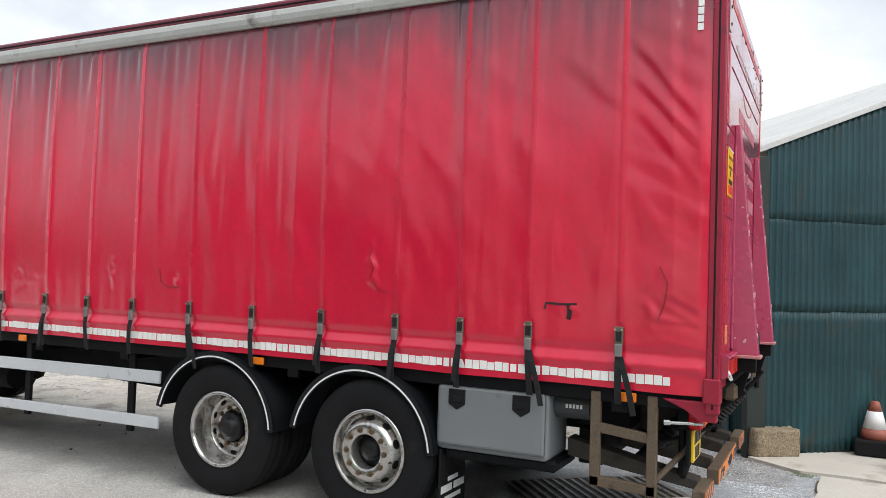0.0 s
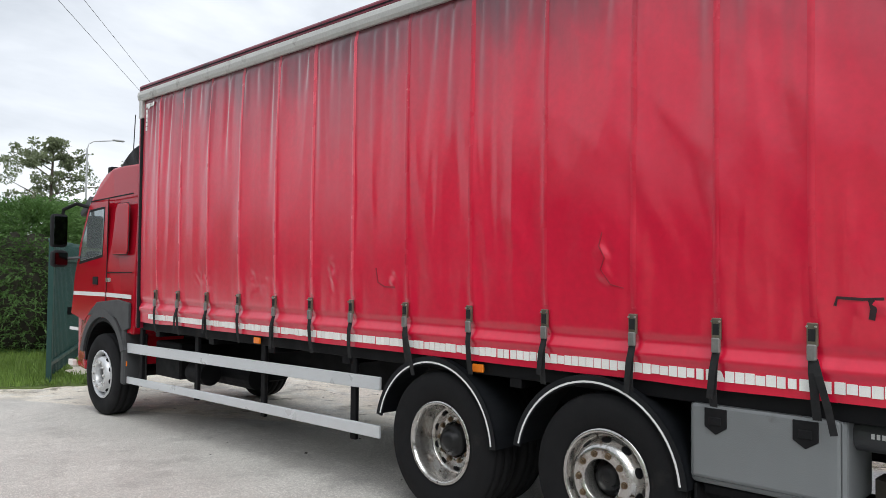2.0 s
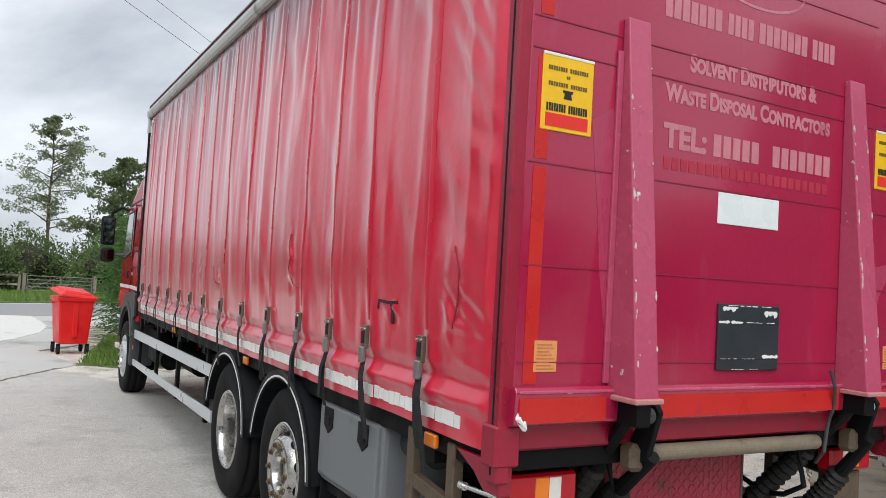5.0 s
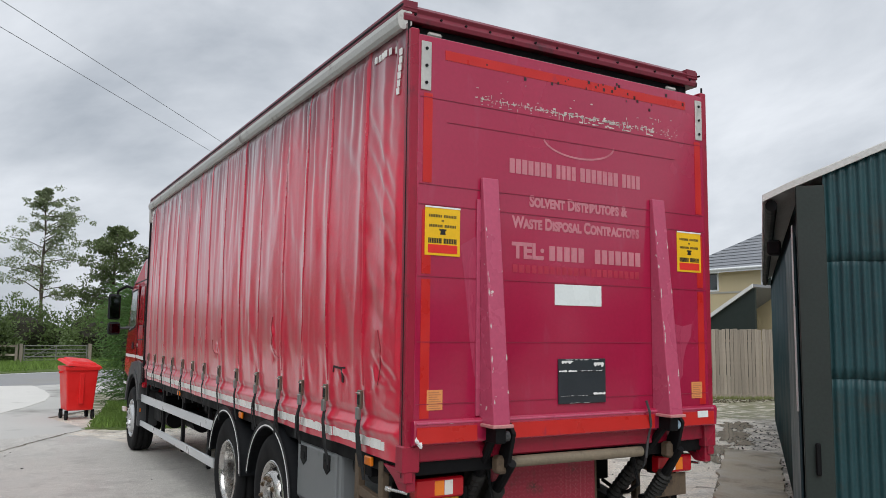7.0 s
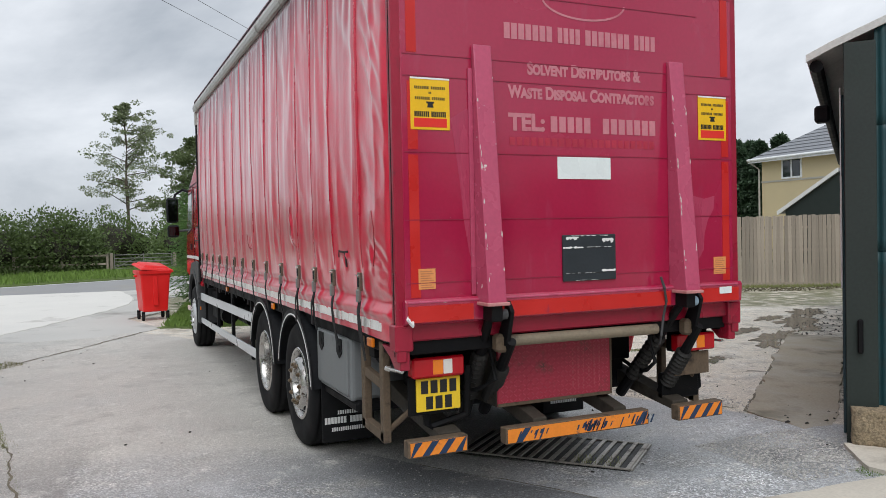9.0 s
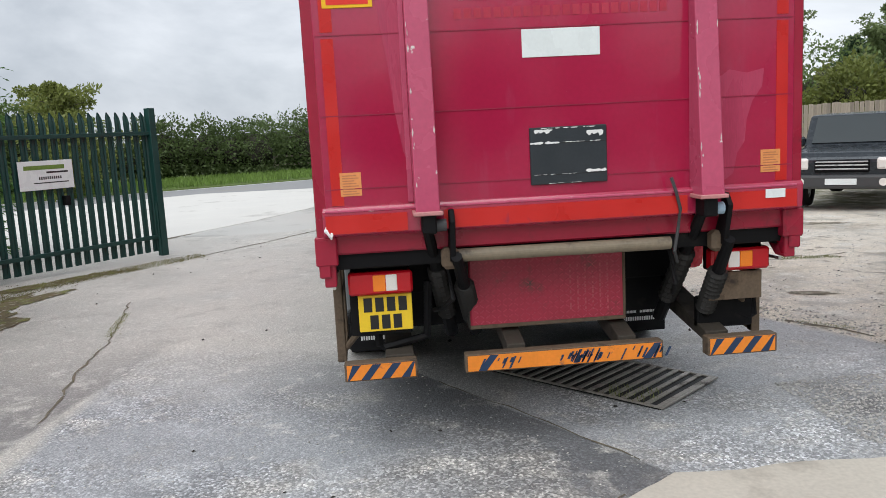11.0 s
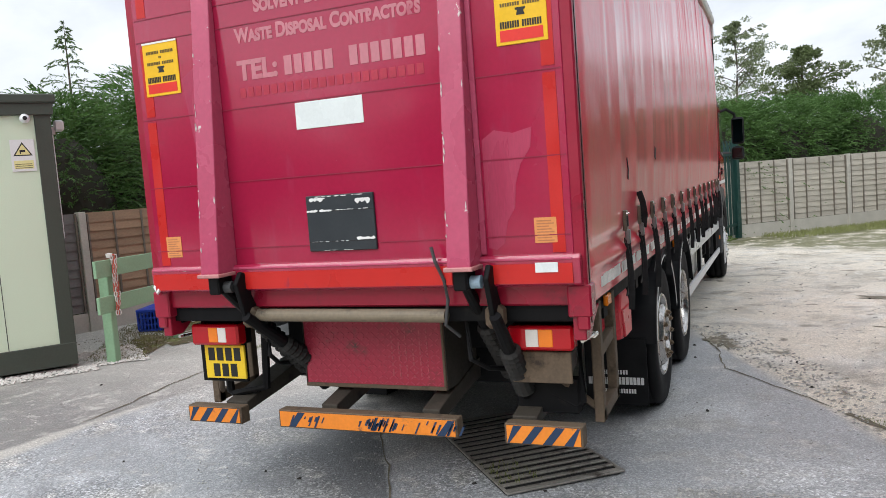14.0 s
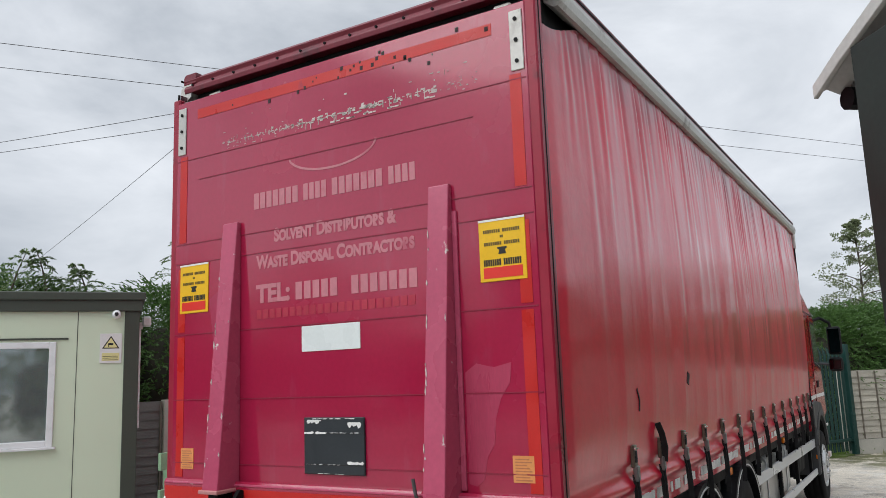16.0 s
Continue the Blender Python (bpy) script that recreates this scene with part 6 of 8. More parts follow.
def tape_row(s, x0, x1):
    x = x0
    r = random.Random(int(3 + s))
    piece = mesh_of("tape_piece", box(0, 1, -0.0025, 0.0025, -1, 1))
    piece.materials.append(TAPE_WHITE)
    while x < x1:
        if r.random() > (0.0 if s < 0 else 0.25):
            z = 1.264 + r.uniform(-0.002, 0.002)
            h = 0.029 - (0.004 if r.random() < 0.2 else 0)
            w = 0.049 - (0.008 if r.random() < 0.2 else 0)
            d = near_depth(x, z) if s < 0 else off_depth(x, z)
            y = s * (CY + d + 0.003)
            part("tape_piece", piece, TAPE_WHITE, lorry, m=Matrix.Translation((x, y, z)) @ Matrix.Diagonal((w, 1, h, 1)))
        x += 0.0545


tape_row(-1, -8.45, -0.30)
tape_row(1, -8.4, -0.35)
# short strips at the top corners of the near curtain
for i in range(6):
    for x, z in ((-0.50 + 0.05 * i, 3.66), (-8.60, 3.66 - 0.05 * i) if i else (-8.55, 3.66), (-0.17, 3.62 - 0.05 * i), (-8.6 + 0.035 * i, 3.68)):
        part("corner_tape", box(x, x + 0.034, -CY - near_depth(x, z) - 0.007, -CY - near_depth(x, z) - 0.002, z, z + 0.042), TAPE_WHITE, lorry)
# tears, tar marks and painted crease shade on the near curtain
for pts, w in (([(-1.085, 1.66), (-1.075, 1.70), (-0.96, 1.695), (-0.87, 1.70)], 0.014), ([(-0.925, 1.70), (-0.915, 1.65), (-0.925, 1.60)], 0.028), ([(-4.46, 1.83), (-4.44, 1.72), (-4.36, 1.685), (-4.24, 1.685)], 0.010), ([(-2.38, 2.05), (-2.40, 1.97), (-2.36, 1.90), (-2.39, 1.83), (-2.33, 1.74), (-2.24, 1.72)], 0.005), ([(-0.36, 1.95), (-0.31, 1.85), (-0.33, 1.72), (-0.37, 1.62)], 0.007)):
    part("tear_mark", band([(x, -CY - near_depth(x, z) - 0.003, z) for x, z in pts], w, 0.004), SCRATCH_DARK if w > 0.012 else CREASE, lorry)
for pts, w in (([(-2.15, 1.93), (-2.12, 1.86)], 0.05), ([(-1.05, 1.86), (-1.09, 1.80), (-1.08, 1.74)], 0.014)):
    part("tear_mark", band([(x, CY + off_depth(x, z) + 0.003, z) for x, z in pts], w, 0.004), SCRATCH_DARK, lorry)

# ---- rear end under the deck ----
def rear_lamp(s):
    y0, y1 = (-1.12, -0.787) if s < 0 else (0.818, 1.142)
    l = part("rear_lamp", box(-0.20, -0.115, y0, y1, 0.968, 1.088, 0.012), LENS_RED, lorry, "red rear lamp cluster with amber and clear sections")
    w = y1 - y0
    a, c = (y0 + w * 0.38, y0 + w * 0.58) if s < 0 else (y0 + w * 0.48, y0 + w * 0.70)
    d, e = (c, c + w * 0.18) if s < 0 else (a - w * 0.2, a)
    part("amber_section", box(-0.13, -0.112, a, c, 0.985, 1.072, 0.004), LENS_AMBER, l)
    part("clear_section", box(-0.13, -0.112, d, e, 0.985, 1.072, 0.004), LENS_WHITE, l)
    part("lamp_backing", box(-0.26, -0.19, y0 + 0.01, y1 - 0.01, 0.96, 1.10, 0.008), BLACK, l)
    part("lamp_bracket", box(-0.30, -0.17, y0 + 0.03, y1 - 0.02, 1.09, 1.20, 0.008), BLACK, lorry)


rear_lamp(-1)
rear_lamp(1)
pl = part("number_plate", box(-0.185, -0.168, -1.077, -0.795, 0.762, 0.958, 0.003), PLATE, lorry, "yellow two-line rear number plate")
for z0, n in ((0.868, 4), (0.775, 3)):
    for i in range(n):
        a = -1.055 + 0.061 * i + (0.03 if n == 3 else 0)
        part("character_bar", box(-0.168, -0.1655, a + 0.006, a + 0.05, z0, z0 + 0.075), INK, pl)
part("plate_bracket", box(-0.21, -0.186, -1.12, -0.80, 0.74, 0.97, 0.004), BLACK, lorry)
part("lamp_stay", pipe([(-0.25, -0.98, 0.95), (-0.25, -0.98, 0.665), (-0.25, -0.95, 0.65), (-0.25, -0.72, 0.70), (-0.25, -0.70, 1.0)], 0.024, 6), BLACK, lorry)
part("lamp_stay", pipe([(-0.28, 1.13, 1.1), (-0.28, 1.13, 0.68), (-0.28, 1.10, 0.66), (-0.28, 0.98, 0.72)], 0.022, 6), BLACK, lorry)
part("spare_plate", box(-0.17, -0.155, 0.82, 1.117, 0.80, 0.955, 0.003), RUSTY, lorry, "dull grey mounting plate")
part("lamp_panel", box(-0.32, -0.26, 0.80, 1.12, 0.62, 0.80, 0.01), BLACK, lorry)

# underrun bars in orange and navy
def chevron_bar(y0, y1, z0, z1, stripes):
    u = part("underrun_bar", box(-0.16, -0.085, y0, y1, z0, z1, 0.004), RUSTY, lorry, "underrun bar with orange and navy stripes")
    part("orange_face", box(-0.085, -0.081, y0 + 0.012, y1 - 0.012, z0 + 0.008, z1 - 0.008), BAR_ORANGE, u)
    h = z1 - z0 - 0.016
    for a in stripes:
        c = [(a, z0 + 0.008), (a + 0.045, z0 + 0.008), (a + 0.045 + h * 0.8, z1 - 0.008), (a + h * 0.8, z1 - 0.008)]
        c = [(min(max(p[0], y0 + 0.012), y1 - 0.012), p[1]) for p in c]
        part("navy_stripe", prism(c, -0.081, -0.0795, 0, "YZ"), BAR_BLUE, u)


chevron_bar(-1.168, -0.788, 0.522, 0.618, (-1.19, -1.085, -0.98, -0.875))
chevron_bar(0.782, 1.17, 0.512, 0.614, (0.76, 0.868, 0.972, 1.076))
chevron_bar(-0.535, 0.535, 0.522, 0.62, (-0.47, 0.42))
b = bmesh.new()
rs = random.Random(4)
for i in range(60):
    c = rs.choice((-0.33, 0.08, 0.08, 0.12, 0.44))
    y = c + rs.gauss(0, 0.055)
    wd, za, zb = rs.uniform(0.002, 0.007), 0.532 + rs.uniform(0, 0.05), 0.608 - rs.uniform(0, 0.035)
    if zb - za > 0.008:
        prism([(y - wd, za), (y + wd, za), (y + wd + (zb - za) * 0.5, zb), (y - wd + (zb - za) * 0.5, zb)], -0.081, -0.0785, 0, "YZ", bm=b)
tagged(part("worn_print", b, BAR_BLUE, lorry), "worn navy print on the orange bar", kind="stuff")
for y0, y1, z in ((-0.95, -0.80, 0.60), (0.80, 0.93, 0.60)):
    part("bar_arm", prism([(-0.16, z - 0.03), (-0.16, z + 0.03), (-1.0, z + 0.2), (-1.0, z + 0.08)], y0, y1, 0.006), ARM_DARK, lorry)
for y in (-0.25, 0.36):
    part("bar_arm", prism([(-0.16, 0.56), (-0.16, 0.64), (-0.8, 0.78), (-0.8, 0.66)], y - 0.05, y + 0.05, 0.006), ARM_DARK, lorry)

# lift gear
lb = part("lift_box", box(-0.75, -0.30, -0.475, 0.40, 0.70, 1.16, 0.012), LIFTBOX, lorry, "red chequer-plate lift box, drip-stained")
b = bmesh.new()
for i in range(26):
    for j in range(12):
        y, z = -0.44 + 0.032 * i, 0.735 + 0.03 * j
        q = 1 if (i + j) % 2 else -1
        bb = box(-0.302, -0.2965, y - 0.012, y + 0.012, z - 0.003, z + 0.003)
        bb.transform(Matrix.Translation((0, y, z)) @ Matrix.Rotation(radians(38 * q), 4, "X") @ Matrix.Translation((0, -y, -z)))
        merge(b, bb)
tagged(part("chequer_tread", b, TREAD_RED, lb), "raised chequer pattern on the red box", kind="stuff")
b = bmesh.new()
for k in range(6):
    y = 0.09 + 0.042 * k
    for j in range(9):
        z = 0.77 + 0.03 * j + rs.uniform(-0.006, 0.006)
        box(-0.3005, -0.2975, y - 0.004, y + 0.004, z, z + rs.uniform(0.008, 0.022), bm=b)
tagged(part("drip_stain", b, DRIP_RED, lb), "pale drip stains down the red box", kind="stuff")
part("box_edge", box(-0.303, -0.294, -0.475, 0.40, 0.70, 0.722, 0.003), RUSTY, lb, "rusty lower edge")
part("box_side", box(-0.748, -0.305, 0.399, 0.404, 0.702, 1.158), ARM_DARK, lb, "dark brown side plate of the box")
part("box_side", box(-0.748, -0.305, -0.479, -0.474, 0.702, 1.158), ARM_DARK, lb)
part("box_edge", box(-0.303, -0.294, 0.385, 0.40, 0.722, 1.15, 0.003), RUSTY, lb)
part("lift_cross_tube", rod((-0.02, -0.60, 1.163), (-0.02, 0.55, 1.157), 0.034, 20), TUBE, lorry, "muddy tail lift cross tube")
for s in (-1, 1):
    y = s * 0.70
    part("hinge_block", box(0.02, 0.15, y - 0.035, y + 0.035, 1.30, 1.395, 0.008), BLACK, lorry)
    part("hinge_pin", rod((0.09, y + 0.03, 1.335), (0.09, y + 0.085, 1.335), 0.031, 16), BLUE_CAP if s > 0 else CAB_DARK, lorry, "capped hinge pin")
    part("hinge_ear", prism([(0.0, 1.39), (0.07, 1.41), (0.12, 1.35), (0.06, 1.15), (-0.03, 1.12), (-0.05, 1.19), (0.0, 1.28)], y + 0.10, y + 0.128, 0.006), BLACK, lorry)
    for dy, r0, z0, xe in ((-0.01, 0.026, 1.33, -0.62), (0.13, 0.028, 1.17, -0.36 if s > 0 else -0.62)):
        a, c = Vector((0.07, y + dy, z0)), Vector((xe, y + dy + (0.02 if s > 0 else 0.16), 0.62))
        part("lift_arm", pipe([a, a.lerp(c, 0.3), a.lerp(c, 0.7), c], [r0, 0.034, 0.038, 0.04], 10), BLACK, lorry)
        p0, p1 = a.lerp(c, 0.34), a.lerp(c, 0.80)
        pts = [p0.lerp(p1, i / 20) for i in range(21)]
        part("ram_bellows", pipe(pts, [0.056 if i % 2 else 0.042 for i in range(21)], 12), BELLOWS, lorry, smooth=False)
    part("lift_knuckle", box(-0.06, 0.03, y + 0.06, y + 0.15, 1.10, 1.21, 0.02), RUSTY, lorry)
part("lift_hose", pipe([(0.06, 0.53, 1.50), (0.07, 0.55, 1.43), (0.05, 0.58, 1.34), (0.02, 0.58, 1.24), (0.02, 0.56, 1.12), (-0.05, 0.60, 1.05)], 0.009, 8), CAB_DARK, lorry, "grey hydraulic hose")
for i, (ya, yb) in enumerate(((0.60, 0.72), (-0.60, -0.66))):
    part("air_hose", pipe([(-0.15, ya, 1.10), (-0.12, ya + 0.02, 0.92), (-0.26, (ya + yb) / 2, 0.84), (-0.42, yb, 0.80), (-0.60, yb, 0.86)], 0.014, 7), RUBBER, lorry)
part("rear_cross_beam", box(-0.95, -0.78, -0.86, 0.86, 0.62, 0.86, 0.01), BLACK, lorry)
part("dark_underbody", box(-1.0, -0.62, -0.80, 0.80, 0.86, 1.12, 0.01), BLACK, lorry)
part("corner_rope", pipe([(0.0, -1.19, 1.40), (0.04, -1.2, 1.33), (0.05, -1.18, 1.30), (0.02, -1.17, 1.34)], 0.012, 6), WHITE_PAINT, lorry)

# ---- the cab ----
def build_cab():
    side = [(-8.93, 1.02), (-8.93, 3.09), (-9.45, 3.105), (-9.78, 3.09), (-9.97, 3.04), (-10.10, 2.93), (-10.24, 2.70), (-10.34, 2.60), (-10.62, 2.1), (-10.78, 1.72), (-10.86, 1.15), (-10.86, 0.55), (-10.80, 0.48), (-10.30, 0.48), (-10.26, 0.60)]
    for i in range(15):
        a = radians(180 - 12 * i)
        side.append((-9.70 + 0.60 * math.cos(a), 0.60 + 0.58 * math.sin(a)))
    side += [(-9.1, 0.62), (-9.1, 1.02)]
    shell = prism(side, -1.22, 1.22, 0.035, seg=3)
    for v in shell.verts:
        # the roof leans in above the windows
        v.co.y *= 1 - 0.075 * sstep(2.62, 3.12, v.co.z)
        # and the front corners are rounded off
        v.co.y *= 1 - 0.10 * sstep(10.62, 10.87, -v.co.x)
    cab = part("cab", shell, CAB_RED, lorry, "glossy red high-roof cab")
    for s in (-1, 1):
        yo = s * 1.222
        def slab(name, pts, material, t=0.008, bev=0.003, label=""):
            y0, y1 = sorted((yo - s * 0.004, yo + s * t))
            return part(name, prism(pts, y0, y1, bev), material, cab, label)
        slab("door", [(-9.70, 1.50), (-9.67, 2.66), (-10.24, 2.64), (-10.50, 2.2), (-10.70, 1.72), (-10.74, 1.50)], CAB_RED, 0.006, label="red cab door")
        slab("door_lower", [(-9.70, 1.47), (-10.74, 1.47), (-10.80, 1.20), (-10.35, 1.12), (-10.1, 1.30), (-9.70, 1.34)], CAB_RED, 0.006)
        slab("side_window", [(-9.82, 1.98), (-9.77, 2.56), (-10.22, 2.54), (-10.42, 2.2), (-10.52, 1.90)], CAB_WINDOW, 0.012, label="side window reflecting the sky")
        slab("window_rubber", [(-9.80, 1.95), (-9.75, 2.59), (-10.24, 2.57), (-10.45, 2.2), (-10.56, 1.86)], RUBBER, 0.009)
        slab("rear_quarter_panel", [(-9.07, 2.03), (-9.05, 2.56), (-9.09, 2.60), (-9.36, 2.605), (-9.42, 2.55), (-9.53, 2.03), (-9.49, 1.98), (-9.11, 1.98)], CAB_RED, 0.014, 0.01)
        slab("door_line", [(-9.695, 1.36), (-9.68, 1.36), (-9.655, 2.68), (-9.67, 2.68)], BLACK, 0.003, 0)
        slab("roof_joint", [(-8.96, 2.70), (-8.96, 2.715), (-10.22, 2.685), (-10.22, 2.67)], BLACK, 0.003, 0)
        slab("side_joint", [(-8.96, 1.755), (-8.96, 1.768), (-9.67, 1.763), (-9.67, 1.75)], BLACK, 0.003, 0)
        slab("quarter_surround", [(-9.062, 2.025), (-9.042, 2.565), (-9.086, 2.607), (-9.363, 2.612), (-9.428, 2.553), (-9.537, 2.025), (-9.493, 1.973), (-9.106, 1.973)], SCRATCH_DARK, 0.003, 0)
        slab("white_stripe", [(-8.96, 1.445), (-8.96, 1.495), (-9.67, 1.505), (-9.67, 1.455)], WHITE_PAINT, 0.004, 0, "white side stripe")
        slab("white_stripe", [(-9.71, 1.455), (-9.71, 1.505), (-10.72, 1.50), (-10.73, 1.45)], WHITE_PAINT, 0.0085, 0)
        slab("door_handle", [(-9.92, 1.60), (-9.92, 1.70), (-10.07, 1.70), (-10.07, 1.60)], RUBBER, 0.02, 0.004)
        slab("badge_bar", [(-9.56, 1.64), (-9.56, 1.69), (-9.78, 1.69), (-9.78, 1.64)], STEEL, 0.005, 0)
        # dark arch and its lip
        y0, y1 = sorted((s * 1.10, s * 1.262))
        part("wheel_arch", arch(-9.70, 0.60, 0.60, 0.69, 20, 168, y0, y1), CAB_DARK, cab, "dark grey wheel arch")
        yl0, yl1 = sorted((s * 0.86, s * 1.235))
        part("arch_liner", arch(-9.70, 0.60, 0.545, 0.592, 2, 178, yl0, yl1), BLACK, cab, "black wheel arch liner")
        slab("arch_panel", [(-8.95, 1.10), (-8.95, 1.40), (-9.3, 1.43), (-9.9, 1.38), (-10.2, 1.20), (-10.0, 1.22), (-9.7, 1.28), (-9.3, 1.20), (-9.12, 1.05)], CAB_DARK, 0.03, 0.008)
        part("rear_wing", box(-9.16, -9.06, min(s * 0.95, s * 1.25), max(s * 0.95, s * 1.25), 0.42, 1.16, 0.02), CAB_DARK, cab)
        part("bumper_lamp", box(-10.86, -10.70, s * 1.2 - 0.03, s * 1.2 + 0.03, 0.50, 0.58, 0.01), LENS_WHITE, cab)
        part("step_stripe", box(-10.84, -10.55, s * 1.224 - 0.004, s * 1.224 + 0.004, 0.98, 1.02), WHITE_PAINT, cab)
        # mirrors on a curved arm
        part("mirror_arm", pipe([(-10.30, s * 1.18, 2.60), (-10.50, s * 1.30, 2.66), (-10.62, s * 1.42, 2.58), (-10.62, s * 1.44, 2.45)], 0.024, 8), RUBBER, cab, "dark curved mirror arm")
        part("main_mirror", box(-10.70, -10.58, s * 1.47 - 0.10, s * 1.47 + 0.10, 2.08, 2.52, 0.04, seg=3), RUBBER, cab, "black door mirror housing")
        part("mirror_glass", box(-0.005, 0.005, -0.08, 0.08, -0.19, 0.19, 0.004), MIRROR, cab, m=pose(-10.568, s * 1.47, 2.30, 0, 0, s * 13))
        part("wide_mirror", box(-10.72, -10.56, s * 1.46 - 0.10, s * 1.46 + 0.10, 1.82, 2.04, 0.05, seg=3), RUBBER, cab, "black lower mirror housing")
        part("wide_mirror_glass", box(-10.562, -10.552, s * 1.46 - 0.08, s * 1.46 + 0.08, 1.85, 2.01, 0.004), MIRROR, cab)
        part("mirror_stay", pipe([(-10.55, s * 1.2, 1.95), (-10.62, s * 1.40, 1.93)], 0.02, 8), CAB_DARK, cab)
    part("sun_visor", prism([(-10.30, 2.62), (-10.62, 2.50), (-10.64, 2.56), (-10.34, 2.76)], -1.2, 1.2, 0.01), CAB_DARK, cab, "dark sun visor")
    part("windscreen", prism([(-10.36, 2.60), (-10.70, 1.82), (-10.72, 1.83), (-10.385, 2.61)], -1.05, 1.05, 0.0), GLASS, cab)
    part("grille", box(-10.90, -10.85, -0.9, 0.9, 0.75, 1.55, 0.01), CAB_DARK, cab)
    # black mesh air deflector on the roof, ribbed
    def dome(x):
        return 3.06 + 0.265 * math.sin(math.pi / 2 * min(1, max(0, (x + 9.60) / 0.66))) ** 0.8
    xs = [-9.60 + 0.68 * i / 22 for i in range(23)]
    part("roof_deflector", prism([(x, dome(x)) for x in xs] + [(-8.92, 3.0), (-9.60, 3.0)], -1.12, 1.12, 0.02), RUBBER, cab, "black ribbed roof air deflector")
    for i in range(1, 22):
        part("deflector_rib", rod((xs[i], -1.10, dome(xs[i])), (xs[i], 1.10, dome(xs[i])), 0.005, 6), CAB_DARK, cab)
        part("deflector_slat", box(xs[i] - 0.004, xs[i] + 0.004, -1.126, -1.118, 3.06, dome(xs[i]) - 0.015), CAB_DARK, cab)
    part("roof_marker", box(-10.02, -9.90, -1.10, -1.0, 3.03, 3.125, 0.012), RUBBER, cab, "small black roof lamp")
    part("roof_horn", rod((-9.85, -0.7, 3.08), (-10.15, -0.7, 3.1), 0.05, 12, 0.02), RUBBER, cab)
    part("whip_aerial", rod((-9.5, -1.0, 3.1), (-9.45, -1.0, 3.75), 0.006, 6), RUBBER, cab)


build_cab()

# ---- fences, gates and the cabin ----
def pale_mesh():
    """One palisade pale: W section with a splayed, pointed top."""
    b = bmesh.new()
    prof = [(-0.053, 0.0), (-0.031, 0.016), (-0.012, 0.006), (0.012, 0.006), (0.031, 0.016), (0.053, 0.0)]
    rows = []
    for z, k, lean in ((0.08, 1, 0), (2.18, 1, 0), (2.26, 0.85, 0.012), (2.34, 0.12, 0.03)):
        rows.append([b.verts.new((x * k, y + lean, z)) for x, y in prof] + [b.verts.new((x * k, y + lean + 0.004, z)) for x, y in reversed(prof)])
    n = len(rows[0])
    for a, c in zip(rows, rows[1:]):
        for i in range(n):
            b.faces.new((a[i], a[(i + 1) % n], c[(i + 1) % n], c[i]))
    b.faces.new(rows[0])
    b.faces.new(list(reversed(rows[-1])))
    return mesh_of("pale", b)


PALE = pale_mesh()


def palisade(x, y, x1, y1, n, label, z=0.0):
    d = Vector((x1 - x, y1 - y))
    L = d.length
    g = thing("palisade_gate", label, "gate", pose(x, y, z, 0, 0, math.degrees(math.atan2(d.y, d.x))), group="palisade gate leaves")
    for i in range(n):
        part("pale", PALE, PALISADE, g, m=Matrix.Translation((0.12 + (L - 0.24) * i / (n - 1), 0.03, 0)))
    for zz in (0.32, 2.0):
        part("rail", box(0, L, -0.025, 0.025, zz - 0.03, zz + 0.03, 0.004), PALISADE, g)
    part("end_stile", box(L - 0.06, L + 0.06, -0.06, 0.06, 0.0, 2.40, 0.006), PALISADE, g)
    part("hinge_post", box(-0.04, 0.04, -0.04, 0.04, -0.05, 2.30, 0.006), PALISADE, g)
    part("drop_bolt", rod((L - 0.1, -0.06, 0.02), (L - 0.1, -0.06, 0.9), 0.012, 8), PALISADE, g)
    part("lock_box", box(L * 0.52 - 0.04, L * 0.52 + 0.04, -0.05, 0.05, 1.0, 1.14, 0.006), BLACK, g)
    return g


palisade(-6.64, -6.50, -9.30, -4.50, 21, "open dark green steel palisade gate leaf", 0.02)
palisade(-13.0, -0.74, -16.6, 1.15, 27, "open dark green steel palisade gate leaf by a conifer", -0.05)


def warning_sign(m, w, h, yellow, label):
    s = thing("warning_sign", label, "sign", m)
    part("board", box(-w / 2, w / 2, -0.004, 0.0, -h / 2, h / 2, 0.0015), SIGN_WHITE if not yellow else WHITE_PAINT, s)
    r = w * 0.40
    cz = h * 0.16
    tri = [(-r, cz - r * 0.62), (r, cz - r * 0.62), (0, cz + r * 0.95)]
    part("triangle_edge", prism(tri, -0.0055, -0.004, 0), INK, s)
    k = 0.78
    part("triangle_face", prism([(x * k, cz - r * 0.02 + (z - cz) * k) for x, z in tri], -0.0065, -0.005, 0), SIGN_PALE if yellow else SIGN_WHITE, s)
    part("camera_mark", box(-r * 0.32, r * 0.25, -0.0075, -0.006, cz - r * 0.20, cz + r * 0.05), INK, s)
    part("camera_stalk", box(-r * 0.3, -r * 0.2, -0.0075, -0.006, cz - r * 0.42, cz - r * 0.1), INK, s)
    if yellow:
        part("yellow_foot", box(-w * 0.4, w * 0.4, -0.0052, -0.004, -h * 0.42, -h * 0.16), SIGN_PALE, s)
    else:
        text_part("caption", "WARNING", 0.045, INK, s, Matrix.Translation((0, -0.005, -h * 0.2)) @ pose(0, 0, 0, 90), depth=0.0005, width=w * 0.7)
    for i in range(3):
        part("print_bar", box(-w * 0.36, w * 0.34, -0.0062, -0.005, -h * (0.28 + 0.06 * i), -h * (0.265 + 0.06 * i)), INK, s)
    return s


